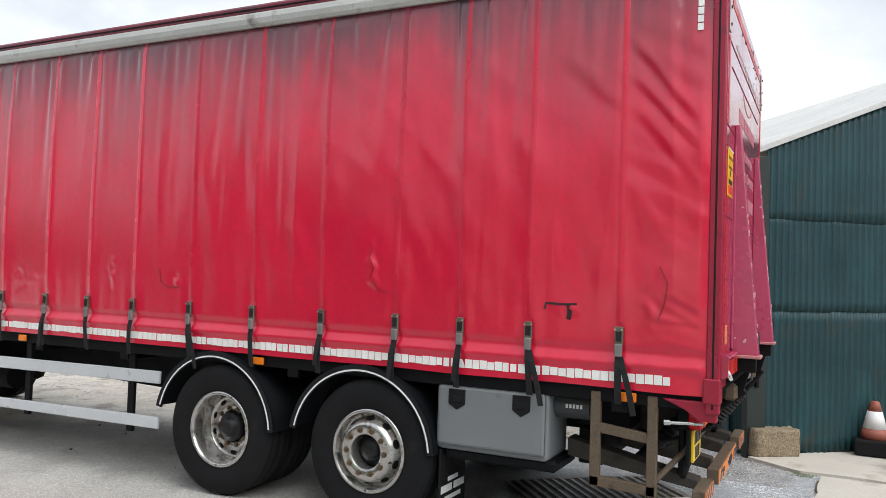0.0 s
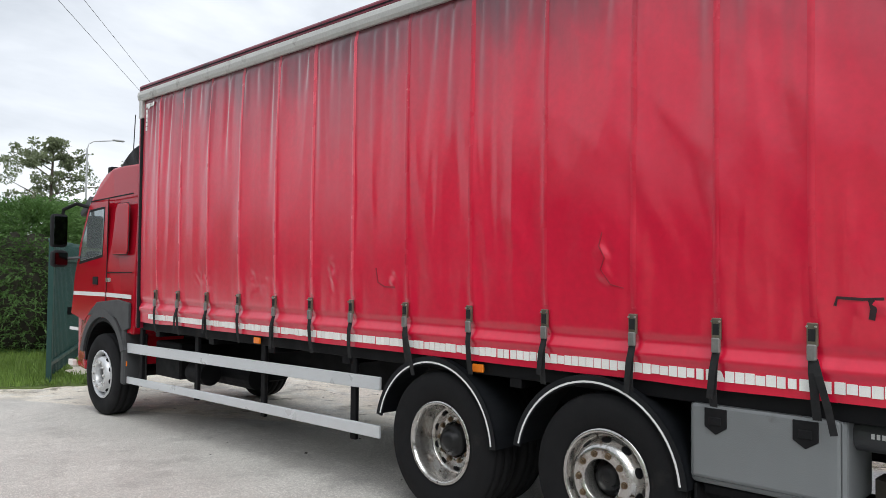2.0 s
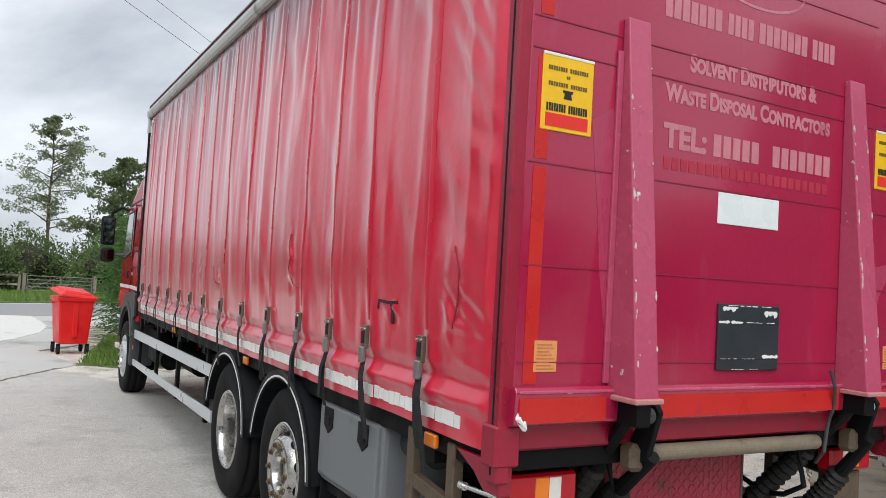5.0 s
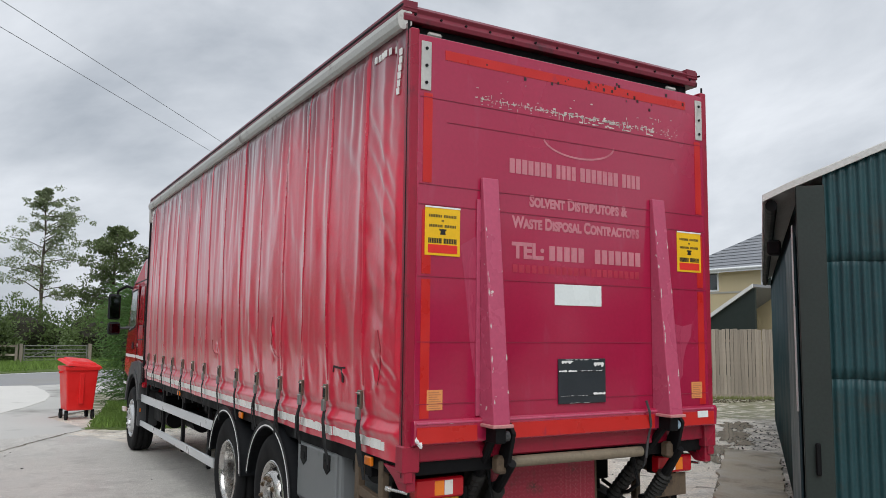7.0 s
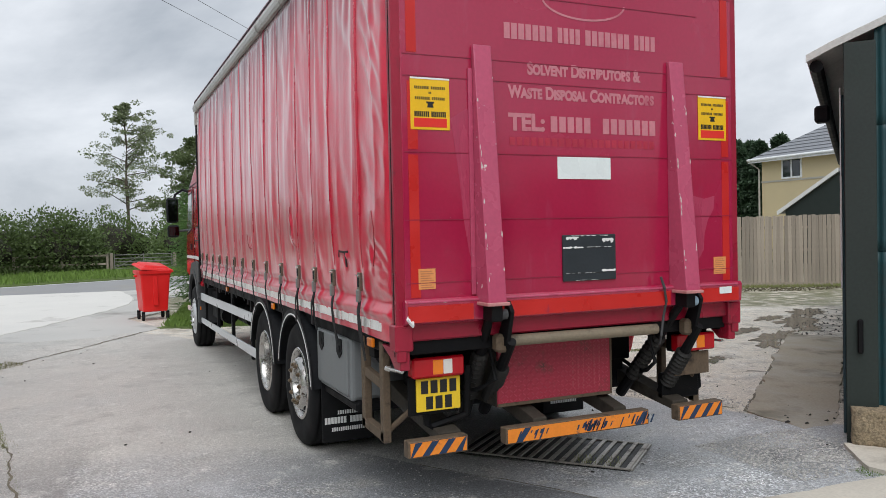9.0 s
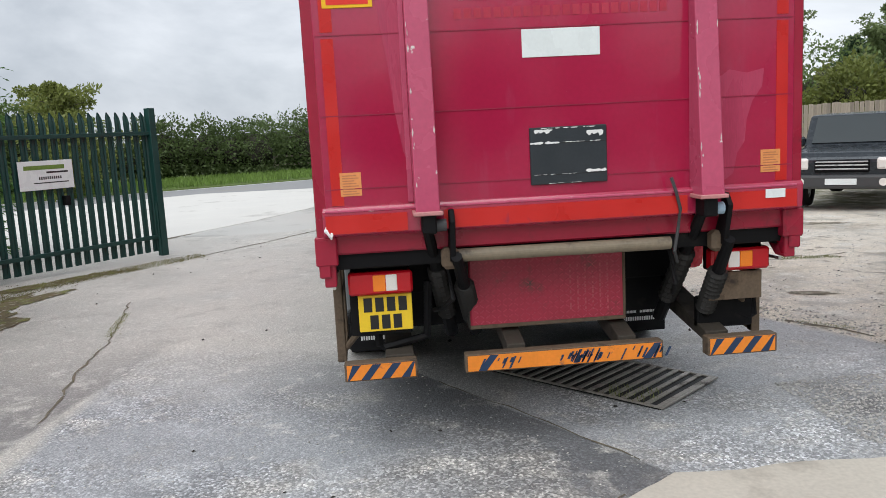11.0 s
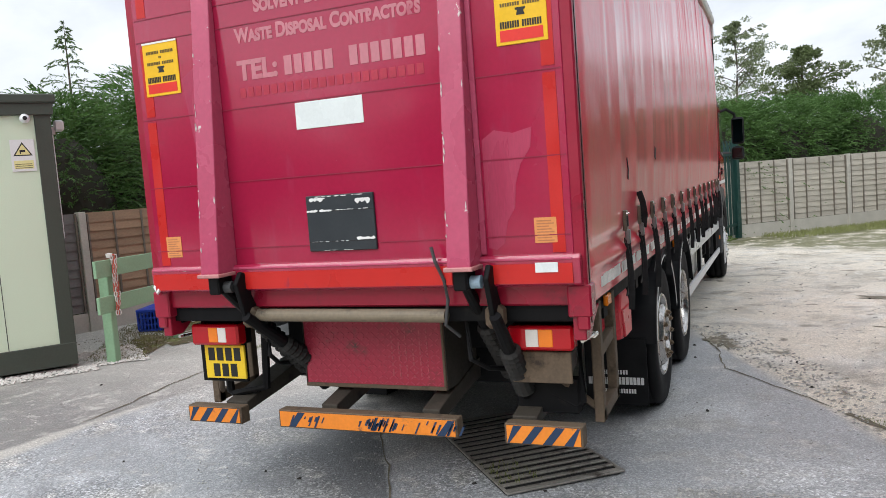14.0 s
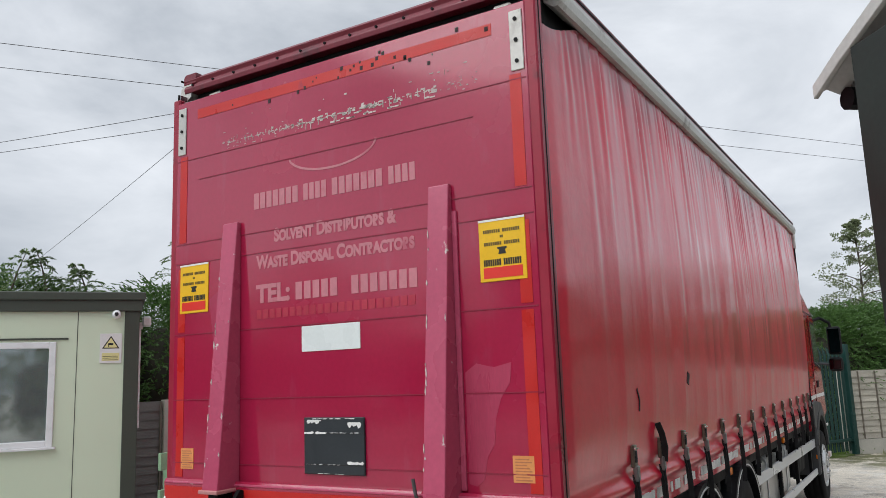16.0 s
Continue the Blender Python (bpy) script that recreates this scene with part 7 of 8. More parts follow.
G1 = pose(-6.64, -6.50, 0.02, 0, 0, math.degrees(math.atan2(2.0, -2.66)))
warning_sign(G1 @ pose(0.39, -0.034, 1.69), 0.31, 0.45, False, "white warning notice wired to the green gate")
cs = thing("company_sign", "pale rectangular company board on the green gate", "sign", G1 @ pose(1.45, -0.034, 1.46))
part("board", box(-0.41, 0.41, -0.004, 0, -0.205, 0.205, 0.002), SIGN_WHITE, cs)
part("green_print", box(-0.33, 0.28, -0.0055, -0.004, 0.08, 0.14), GRASS, cs)
part("dark_print", box(0.0, 0.33, -0.0055, -0.004, 0.025, 0.05), INK, cs)
for i in range(11):
    part("print_bar", box(-0.12 + 0.032 * i, -0.10 + 0.032 * i, -0.0055, -0.004, -0.06, -0.02), INK, cs)
part("underline", box(-0.20, 0.33, -0.0055, -0.004, -0.115, -0.10), INK, cs)

# -- portable cabin --
CAB_M = pose(-2.75, -5.13, 0.0, 0, 0, -36)


def build_cabin():
    c = thing("portable_cabin", "sage green portable cabin with dark trim and white window", "cabin", CAB_M, kind="structure")
    L, D = 6.0, 2.7
    # front wall is local y = 0 facing +y; body lies at negative y
    def wall(name, pts):
        return part(name, pts, CABGREEN, c)
    wy0, wy1 = 0.83, 1.95
    part("front_panel", box(0.10, wy0, -0.06, 0.0, 0.36, 2.95, 0.0), CABGREEN, c)
    part("front_panel", box(wy1, L - 0.1, -0.06, 0.0, 0.36, 2.95, 0.0), CABGREEN, c)
    part("front_panel", box(wy0, wy1, -0.06, 0.0, 0.36, 1.36, 0.0), CABGREEN, c)
    part("front_panel", box(wy0, wy1, -0.06, 0.0, 2.50, 2.95, 0.0), CABGREEN, c)
    for x in (0.62, 2.6, 3.8, 5.0):
        part("panel_joint", box(x - 0.004, x + 0.004, -0.004, 0.002, 0.36, 2.9), CABTRIM, c)
    part("end_panel", box(0.0, 0.06, -D, -0.08, 0.36, 2.95), CABGREEN, c)
    part("end_panel", box(L - 0.06, L, -D, -0.08, 0.36, 2.95), CABGREEN, c)
    part("back_panel", box(0.06, L - 0.06, -D, -D + 0.06, 0.36, 2.95), CABGREEN, c)
    part("skirt", box(-0.03, L, -D, 0.025, 0.12, 0.365, 0.006), CABTRIM, c, "dark base rail")
    part("corner_post", box(-0.03, 0.13, -0.13, 0.02, 0.36, 2.86, 0.006), CABTRIM, c)
    part("fascia", box(-0.06, L + 0.06, -D - 0.06, 0.05, 2.84, 2.97, 0.008), CABTRIM, c)
    part("roof", box(-0.09, L + 0.09, -D - 0.09, 0.08, 2.965, 3.06, 0.012), CABTRIM, c, "dark grey flat roof edge")
    part("floor", box(0.06, L - 0.06, -D + 0.06, -0.06, 0.37, 0.40), CABTRIM, c)
    part("cable_duct", box(-0.055, -0.03, -0.20, -0.17, 1.5, 2.7, 0.004), UPVC, c)
    part("window_head", box(wy0 - 0.12, wy1 + 0.1, 0.0, 0.015, 2.525, 2.545), CABTRIM, c)
    w = part("window", box(wy0, wy0 + 0.07, -0.05, 0.02, 1.36, 2.50, 0.006), UPVC, c, "white framed window")
    part("frame_side", box(wy1 - 0.07, wy1, -0.05, 0.02, 1.36, 2.50, 0.006), UPVC, w)
    part("frame_rail", box(wy0 + 0.07, wy1 - 0.07, -0.05, 0.02, 2.43, 2.50, 0.006), UPVC, w)
    part("frame_rail", box(wy0 + 0.07, wy1 - 0.07, -0.05, 0.02, 1.36, 1.43, 0.006), UPVC, w)
    part("sill", box(wy0 - 0.03, wy1 + 0.03, 0.0, 0.05, 1.335, 1.362, 0.004), UPVC, w)
    part("pane", box(wy0 + 0.07, wy1 - 0.07, -0.03, -0.02, 1.43, 2.43), CAB_WINDOW, w)
    k = thing("cctv_camera", "small white dome camera under the cabin roof", "camera", CAB_M @ pose(0.22, 0.0, 2.80))
    part("housing", lathe([(0.001, -0.04), (0.045, -0.02), (0.05, 0.03), (0.03, 0.07), (0.001, 0.08)], 18), UPVC, k, smooth=True, m=Matrix.Translation((0, 0.05, 0)))
    part("lens", rod((0, 0.11, 0), (0, 0.135, 0), 0.022, 12), INK, k)
    f = thing("corner_floodlight", "small floodlight on the cabin corner", "lamp", CAB_M @ pose(-0.09, -0.1, 2.72))
    part("head", box(-0.07, 0.03, -0.06, 0.06, -0.05, 0.07, 0.02), ALU, f)
    part("bracket", box(0.02, 0.06, -0.02, 0.02, -0.08, 0.0), ALU, f)


build_cabin()
warning_sign(CAB_M @ pose(0.27, 0.006, 2.42, 0, 0, 180), 0.23, 0.335, True, "yellow and white camera warning notice on the cabin")

# -- green timber barrier with a chain, and a blue crate --
bar = thing("timber_barrier", "green painted timber post-and-rail barrier", "barrier", pose(-3.10, -4.93, 0.05, 0, 0, math.degrees(math.atan2(-0.27, -1.35))))
for x in (0.0, 1.38):
    part("post", box(x - 0.05, x + 0.05, -0.06, 0.06, -0.05, 1.10, 0.008), TIMBER_GREEN, bar)
for z in (0.99, 0.59):
    part("rail", prism([(-0.28, z), (1.62, z - 0.005), (1.62, z + 0.17), (-0.28, z + 0.19)], -0.10, -0.06, 0.006), TIMBER_GREEN, bar)


def chain(m):
    t = thing("plastic_chain", "red and white plastic chain hung over the barrier", "chain", m)
    for k in range(3):
        for i in range(13):
            z = 1.2 - 0.052 * i
            tor = bmesh.new()
            pts = [(0.016 * math.cos(a) if i % 2 else 0.003, 0.003 if i % 2 else 0.016 * math.cos(a), z + 0.03 * math.sin(a)) for a in [2 * math.pi * q / 10 for q in range(11)]]
            pipe(pts, 0.006, 5, tor)
            part("link", tor, CHAIN_RED if (i // 2 + k) % 2 else CHAIN_WHITE, t, m=Matrix.Translation((0.025 * (k - 1) + 0.01 * math.sin(i * 1.3 + k), -0.11 + 0.01 * math.cos(i + k), 0)))
    part("knot", lathe([(0.001, -0.03), (0.035, -0.02), (0.038, 0.02), (0.001, 0.03)], 10, axis="Z"), CHAIN_WHITE, t, m=Matrix.Translation((0, -0.06, 1.22)))
    return t


chain(pose(-3.10, -4.93, 0.05, 0, 0, math.degrees(math.atan2(-0.27, -1.35))) @ pose(0.0, -0.02, 0))


def crate(m):
    c = thing("plastic_crate", "blue slatted plastic crate behind the barrier", "crate", m)
    part("base", box(-0.3, 0.3, -0.2, 0.2, 0.0, 0.03, 0.005), CRATE_BLUE, c)
    part("rim", box(-0.31, 0.31, -0.21, 0.21, 0.27, 0.31, 0.006), CRATE_BLUE, c)
    for i in range(13):
        x = -0.29 + 0.58 * i / 12
        for s in (-1, 1):
            part("slat", box(x - 0.010, x + 0.010, s * 0.2 - 0.006, s * 0.2 + 0.006, 0.03, 0.27), CRATE_BLUE, c)
    for i in range(9):
        y = -0.19 + 0.38 * i / 8
        for s in (-1, 1):
            part("slat", box(s * 0.3 - 0.006, s * 0.3 + 0.006, y - 0.010, y + 0.010, 0.03, 0.27), CRATE_BLUE, c)
    for z in (0.10, 0.19):
        part("band", box(-0.305, 0.305, -0.205, 0.205, z - 0.008, z + 0.008), CRATE_BLUE, c)


crate(pose(-5.1, -6.1, 0.05, 0, 0, 20))


# -- lath panel fences between concrete posts --
def panel_fence(name, p0, p1, z, height, material, label, panel=1.83, board=True, first=None):
    d = Vector((p1[0] - p0[0], p1[1] - p0[1]))
    L = d.length
    f = thing(name, label, "fence", pose(p0[0], p0[1], z, 0, 0, math.degrees(math.atan2(d.y, d.x))), kind="structure")
    n = max(1, round(L / panel))
    w = L / n
    for i in range(n + 1):
        part("post", box(i * w - 0.055, i * w + 0.055, -0.055, 0.055, -0.05, height + 0.03, 0.008), POST_CONC, f)
    lath_n = 11
    for i in range(n):
        x0, x1 = i * w + 0.055, (i + 1) * w - 0.055
        lo = 0.30 if board else 0.04
        if board:
            part("gravel_board", box(x0, x1, -0.025, 0.025, -0.03, 0.29, 0.004), POST_CONC, f)
        h = (height - lo) / lath_n
        for k in range(lath_n):
            za = lo + k * h
            b = box(x0, x1, -0.006, 0.006, za, za + h * 1.12, 0.0)
            for v in b.verts:
                v.co.y += (0.012 if v.co.z > za + h * 0.5 else -0.010)
                v.co.z += 0.008 * noise.noise((v.co.x * 3 + i, k, 1)) 
            part("lath", b, first if first and i == 0 else material, f)
        for q in (0.02, 0.25, 0.5, 0.75, 0.98):
            x = x0 + (x1 - x0) * q
            part("batten", box(x - 0.013, x + 0.013, 0.012, 0.034, lo, height), DARK_BATTEN, f)
            part("batten", box(x - 0.013, x + 0.013, -0.034, -0.012, lo, height), DARK_BATTEN, f)
    return f


panel_fence("panel_fence", (-16.75, 0.95), (-20.5, 5.1), -0.06, 1.80, PANEL_WOOD, "weathered grey lath panels between concrete posts")
panel_fence("panel_fence", (-3.0, -7.6), (-6.75, -6.75), 0.02, 1.72, BROWN_PANEL, "brown lath panels behind the timber barrier", 1.9, first=SHADED_PANEL)
panel_fence("panel_fence", (-6.90, -6.72), (-7.75, -6.53), 0.02, 1.72, BROWN_PANEL, "short brown lath panel behind the gate hinge", 0.9)


def board_mesh():
    return mesh_of("board", box(-0.062, 0.062, -0.011, 0.011, 0.0, 1.0, 0.003))


def closeboard(p0, p1, z, height):
    d = Vector((p1[0] - p0[0], p1[1] - p0[1]))
    L = d.length
    f = thing("board_fence", "weathered brown close-boarded timber fence", "fence", pose(p0[0], p0[1], z, 0, 0, math.degrees(math.atan2(d.y, d.x))), kind="structure")
    me = board_mesh()
    me.materials.append(FENCE_WOOD)
    n = int(L / 0.115)
    r = random.Random(8)
    for i in range(n):
        hh = height + r.uniform(-0.02, 0.02) + 0.012 * i * 0.115
        part("board", me, FENCE_WOOD, f, m=pose(i * 0.115 + 0.06, r.uniform(-0.006, 0.006) + (0.012 if i % 2 else 0), 0.04, 0, r.uniform(-0.5, 0.5), r.uniform(-3, 3)) @ Matrix.Diagonal((r.uniform(0.82, 0.92), 1, hh, 1)))
    for zz in (0.3, 1.0, 1.7):
        part("rail", box(0, L, 0.03, 0.07, zz, zz + 0.08), FENCE_WOOD, f)
    x = 0
    while x < L:
        part("post", box(x - 0.05, x + 0.05, 0.03, 0.13, 0, height), FENCE_WOOD, f)
        x += 2.4
    part("gravel_board", box(0, L, -0.01, 0.02, -0.05, 0.05), FENCE_WOOD, f)


closeboard((-20.5, 5.1), (-11.6, 20.2), 0.0, 1.90)


wb = thing("white_board", "small white signboard on a post behind the fence", "sign", pose(-19.5, 7.74, 0.0, 0, 0, 72))
part("board", box(-0.26, 0.26, -0.015, 0.015, 1.95, 2.22, 0.004), SIGN_WHITE, wb)
part("post", box(-0.04, 0.04, 0.015, 0.09, -0.1, 2.1, 0.006), FENCE_WOOD, wb)


# -- drain grating let into the tarmac --
def grating():
    g = thing("drain_grating", "rusty steel drain grating with weeds in it", "grating", pose(-0.43, 0.64, 0.0, 0, 0, math.degrees(math.atan2(-0.65, -0.76))), kind="structure")
    z = ground_z(-1, 0) + 0.012
    L, W = 1.36, -0.72       # local x along the channel, local -y across it
    # flat black sheet paints the shade of the channel between the bars
    part("channel", box(0, L, W, 0, z - 0.004, z + 0.003), INK, g, "flat black sheet in place of the open channel")
    n = 17
    for i in range(n):
        x = 0.02 + (L - 0.04) * i / (n - 1)
        part("bar", box(x - 0.018, x + 0.018, W + 0.012, -0.012, z + 0.002, z + 0.013, 0.003), GRATE, g)
    for y0, y1 in ((W, W + 0.02), (-0.02, 0.0)):
        part("edge", box(0, L, y0, y1, z + 0.002, z + 0.014, 0.003), GRATE, g)
    part("edge", box(-0.02, 0, W, 0, z + 0.002, z + 0.014, 0.003), GRATE, g)


GRATE = mat("worn_grate_steel", (0.42, 0.39, 0.35), rough=0.42, metal=0.5, var=0.3, scale=6, fine=60, bump=0.3, dirt=(0.06, 0.045, 0.035), dirt_amount=0.25, dirt_scale=6)
grating()


# -- wheelie bin --
def wheel_bin(m):
    b = thing("wheelie_bin", "bright red four-wheeled bin with an ill-fitting lid", "bin", m)
    def shell(w0, d0, z0, w1, d1, z1, bev=0.03):
        q = bmesh.new()
        lo = [q.verts.new((x * w0, y * d0, z0)) for x, y in ((-1, -1), (1, -1), (1, 1), (-1, 1))]
        hi = [q.verts.new((x * w1, y * d1, z1)) for x, y in ((-1, -1), (1, -1), (1, 1), (-1, 1))]
        q.faces.new(list(reversed(lo)))
        q.faces.new(hi)
        for i in range(4):
            q.faces.new((lo[i], lo[(i + 1) % 4], hi[(i + 1) % 4], hi[i]))
        bmesh.ops.bevel(q, geom=list(q.edges), offset=bev, segments=2, affect="EDGES", profile=0.5)
        return q
    part("body", shell(0.30, 0.27, 0.20, 0.36, 0.335, 1.12), BIN_RED, b, smooth=False)
    part("rim", shell(0.385, 0.355, 1.07, 0.39, 0.365, 1.16, 0.015), BIN_RED, b)
    part("lid", shell(0.40, 0.385, 0.0, 0.36, 0.34, 0.06, 0.02), BIN_RED, b, "red lid sitting askew", m=pose(0.0, 0.01, 1.195, -6, 8, 5))
    part("lid_hump", shell(0.31, 0.29, 0.0, 0.27, 0.25, 0.05, 0.015), BIN_RED, b, m=pose(0.0, 0.01, 1.25, -6, 8, 5))
    for s in (-1, 1):
        part("lift_pin", rod((0, s * 0.34, 1.03), (0, s * 0.41, 1.03), 0.025, 10), BIN_RED, b)
        for t in (-1, 1):
            w = part("castor", rod((s * 0.26, t * 0.27 - 0.025, 0.085), (s * 0.26, t * 0.27 + 0.025, 0.085), 0.085, 18), TYRE, b)
            part("castor_fork", box(s * 0.26 - 0.03, s * 0.26 + 0.03, t * 0.27 - 0.035, t * 0.27 + 0.035, 0.10, 0.21, 0.006), BLACK, w)
    part("back_rib", box(0.31, 0.36, -0.05, 0.05, 0.35, 1.02, 0.01), BIN_RED, b)


wheel_bin(pose(-15.45, -1.53, -0.085, 0, 0, 8))

# -- field gate, street lamp, poles and wires --
GATE_GREY = mat("weathered_gate_metal", (0.22, 0.22, 0.20), rough=0.6, metal=0.2, var=0.15)
fg = thing("field_gate", "dull grey metal five-bar field gate beyond the road", "gate", pose(-41.5, -1.75, 0.0, 0, 0, 98))
for z in (0.22, 0.40, 0.58, 0.76, 0.95):
    part("bar", rod((0, 0, z), (3.0, 0, z), 0.02, 6), GATE_GREY, fg)
for x in (0.0, 1.5, 3.0):
    part("upright", rod((x, 0, 0.1), (x, 0, 1.0), 0.025, 6), GATE_GREY, fg)
part("brace", rod((0, 0, 0.25), (1.5, 0, 0.95), 0.015, 6), GATE_GREY, fg)
for x in (-0.15, 3.15):
    part("post", box(x - 0.08, x + 0.08, -0.07, 0.07, -0.1, 1.05, 0.01), FENCE_WOOD, fg)
vf = thing("rail_fence", "low timber rail fence along the verge", "fence", pose(-41.4, -2.1, 0.0, 0, 0, 98 + 180))
for i in range(8):
    part("post", box(i * 2.2 - 0.06, i * 2.2 + 0.06, -0.06, 0.06, -0.1, 1.1, 0.01), FENCE_WOOD, vf)
for z in (0.5, 0.95):
    part("rail", box(0, 15.4, -0.03, 0.03, z - 0.05, z + 0.05), FENCE_WOOD, vf)

sl = thing("street_lamp", "grey street lamp with a horizontal arm", "lamp post", pose(-30.0, 6.25, -0.1))
part("column", rod((0, 0, 0), (0, 0, 6.45), 0.045, 12, 0.03), GALV, sl)
part("arm", pipe([(0, 0, 6.4), (0.0, 0.06, 6.62), (0, 0.25, 6.74), (0, 1.0, 6.86)], 0.02, 8), GALV, sl)
part("lantern", box(-0.08, 0.08, 0.95, 1.4, 6.85, 6.91, 0.02), GALV, sl)
tp = thing("telegraph_pole", "pale slender pole behind the board fence", "pole", pose(-30.0, 10.1, -0.1))
part("pole", rod((0, 0, 0), (0, 0, 7.5), 0.08, 10, 0.06), GALV, tp)


def wire(name, a, c, sag, r=0.012):
    pts = []
    for i in range(25):
        t = i / 24
        p = Vector(a).lerp(Vector(c), t)
        p.z -= sag * 4 * t * (1 - t)
        pts.append(p)
    solo(name, pipe(pts, r, 5), WIRE, "thin overhead cable against the sky", "cable", group="overhead cables")


wire("overhead_cable", (0.0, -10.3, 7.0), (-32.0, 12.35, 7.0), 0.0, 0.005)
wire("overhead_cable", (0.0, -10.6, 6.72), (-32.0, 12.05, 6.72), 0.0, 0.005)
wire("overhead_cable", (-3.6, -20.0, 7.0), (-7.0, -5.345, 7.0), 0.05, 0.006)
wire("overhead_cable", (-3.4, -20.0, 6.80), (-7.0, -5.645, 6.72), 0.05, 0.006)
wire("overhead_cable", (-12.4, -24.2, 6.0), (-5.725, -6.548, 6.72), 0.05, 0.006)


# -- neighbour's house --
def house():
    h = thing("house", "cream rendered house with a grey slate hipped roof", "house", pose(-26.9, 29.7, 0.0, 0, 0, 0), kind="structure")
    W, D, E = 10.0, 8.0, 5.3
    part("front_wall", box(0, W, 0, 0.3, 0, E), RENDER_CREAM, h)
    part("side_wall", box(0, 0.3, 0.3, D, 0, E), RENDER_CREAM, h)
    part("side_wall", box(W - 0.3, W, 0.3, D, 0, E), RENDER_CREAM, h)
    part("back_wall", box(0, W, D - 0.3, D, 0, E), RENDER_CREAM, h)
    part("string_course", box(-0.02, W + 0.02, -0.03, 0.0, 4.06, 4.15), POST_CONC, h)
    b = bmesh.new()
    o = 0.5
    lo = [b.verts.new(p) for p in ((-o, -o, E), (W + o, -o, E), (W + o, D + o, E), (-o, D + o, E))]
    hi = [b.verts.new(p) for p in ((3.4, D / 2, E + 2.6), (W - 3.4, D / 2, E + 2.6))]
    b.faces.new((lo[0], lo[1], hi[1], hi[0]))
    b.faces.new((lo[1], lo[2], hi[1]))
    b.faces.new((lo[2], lo[3], hi[0], hi[1]))
    b.faces.new((lo[3], lo[0], hi[0]))
    b.faces.new(lo)
    part("roof", b, SLATE, h, "grey slate hipped roof")
    # slate courses on the front slope
    for i in range(13):
        t = i / 13
        y, z = -o + (D / 2 + o) * t, E + 2.6 * t
        x0, x1 = -o + (3.4 + o) * t + 0.1, W + o - (3.4 + o) * t - 0.1
        part("slate_course", box(x0, x1, y - 0.02, y + 0.34, z + 0.01, z + 0.03), SLATE, h, m=None)
    part("gutter", rod((-o, -o, E - 0.02), (W + o, -o, E - 0.02), 0.07, 8), UPVC, h)
    part("fascia", box(-o, W + o, -o + 0.03, -o + 0.06, E - 0.18, E), UPVC, h)
    part("soffit", box(-o, W + o, -o + 0.05, 0.0, E - 0.05, E - 0.02), UPVC, h)
    part("downpipe", pipe([(-o, -o, E - 0.05), (-0.1, -0.1, E - 0.5), (-0.1, -0.1, 0)], 0.05, 6), POST_CONC, h)
    for x in (1.32, 5.2):
        w = part("window", box(x, x + 1.25, -0.04, 0.02, 4.18, 4.27), UPVC, h)
        part("frame", box(x, x + 1.25, -0.04, 0.02, 5.12, 5.2), UPVC, w)
        for q in (0.0, 0.58, 1.17):
            part("mullion", box(x + q, x + q + 0.08, -0.045, 0.02, 4.27, 5.12), UPVC, w)
        part("pane", box(x + 0.08, x + 1.17, -0.02, -0.01, 4.27, 5.12), GLASS, w)
    # lean-to porch with a dark gable
    part("porch_roof", prism([(3.3, 2.36), (6.6, 4.15), (6.6, 4.28), (3.2, 2.46)], -2.4, -0.03, 0), SLATE, h)
    part("porch_barge", prism([(3.25, 2.30), (6.6, 4.12), (6.6, 4.30), (3.2, 2.48)], -2.45, -2.4, 0), WHITE_PAINT, h)
    part("porch_wall", prism([(3.6, 0.0), (6.6, 0.0), (6.6, 4.1), (3.6, 2.5)], -2.3, -2.2, 0), DARKPOST, h)


house()


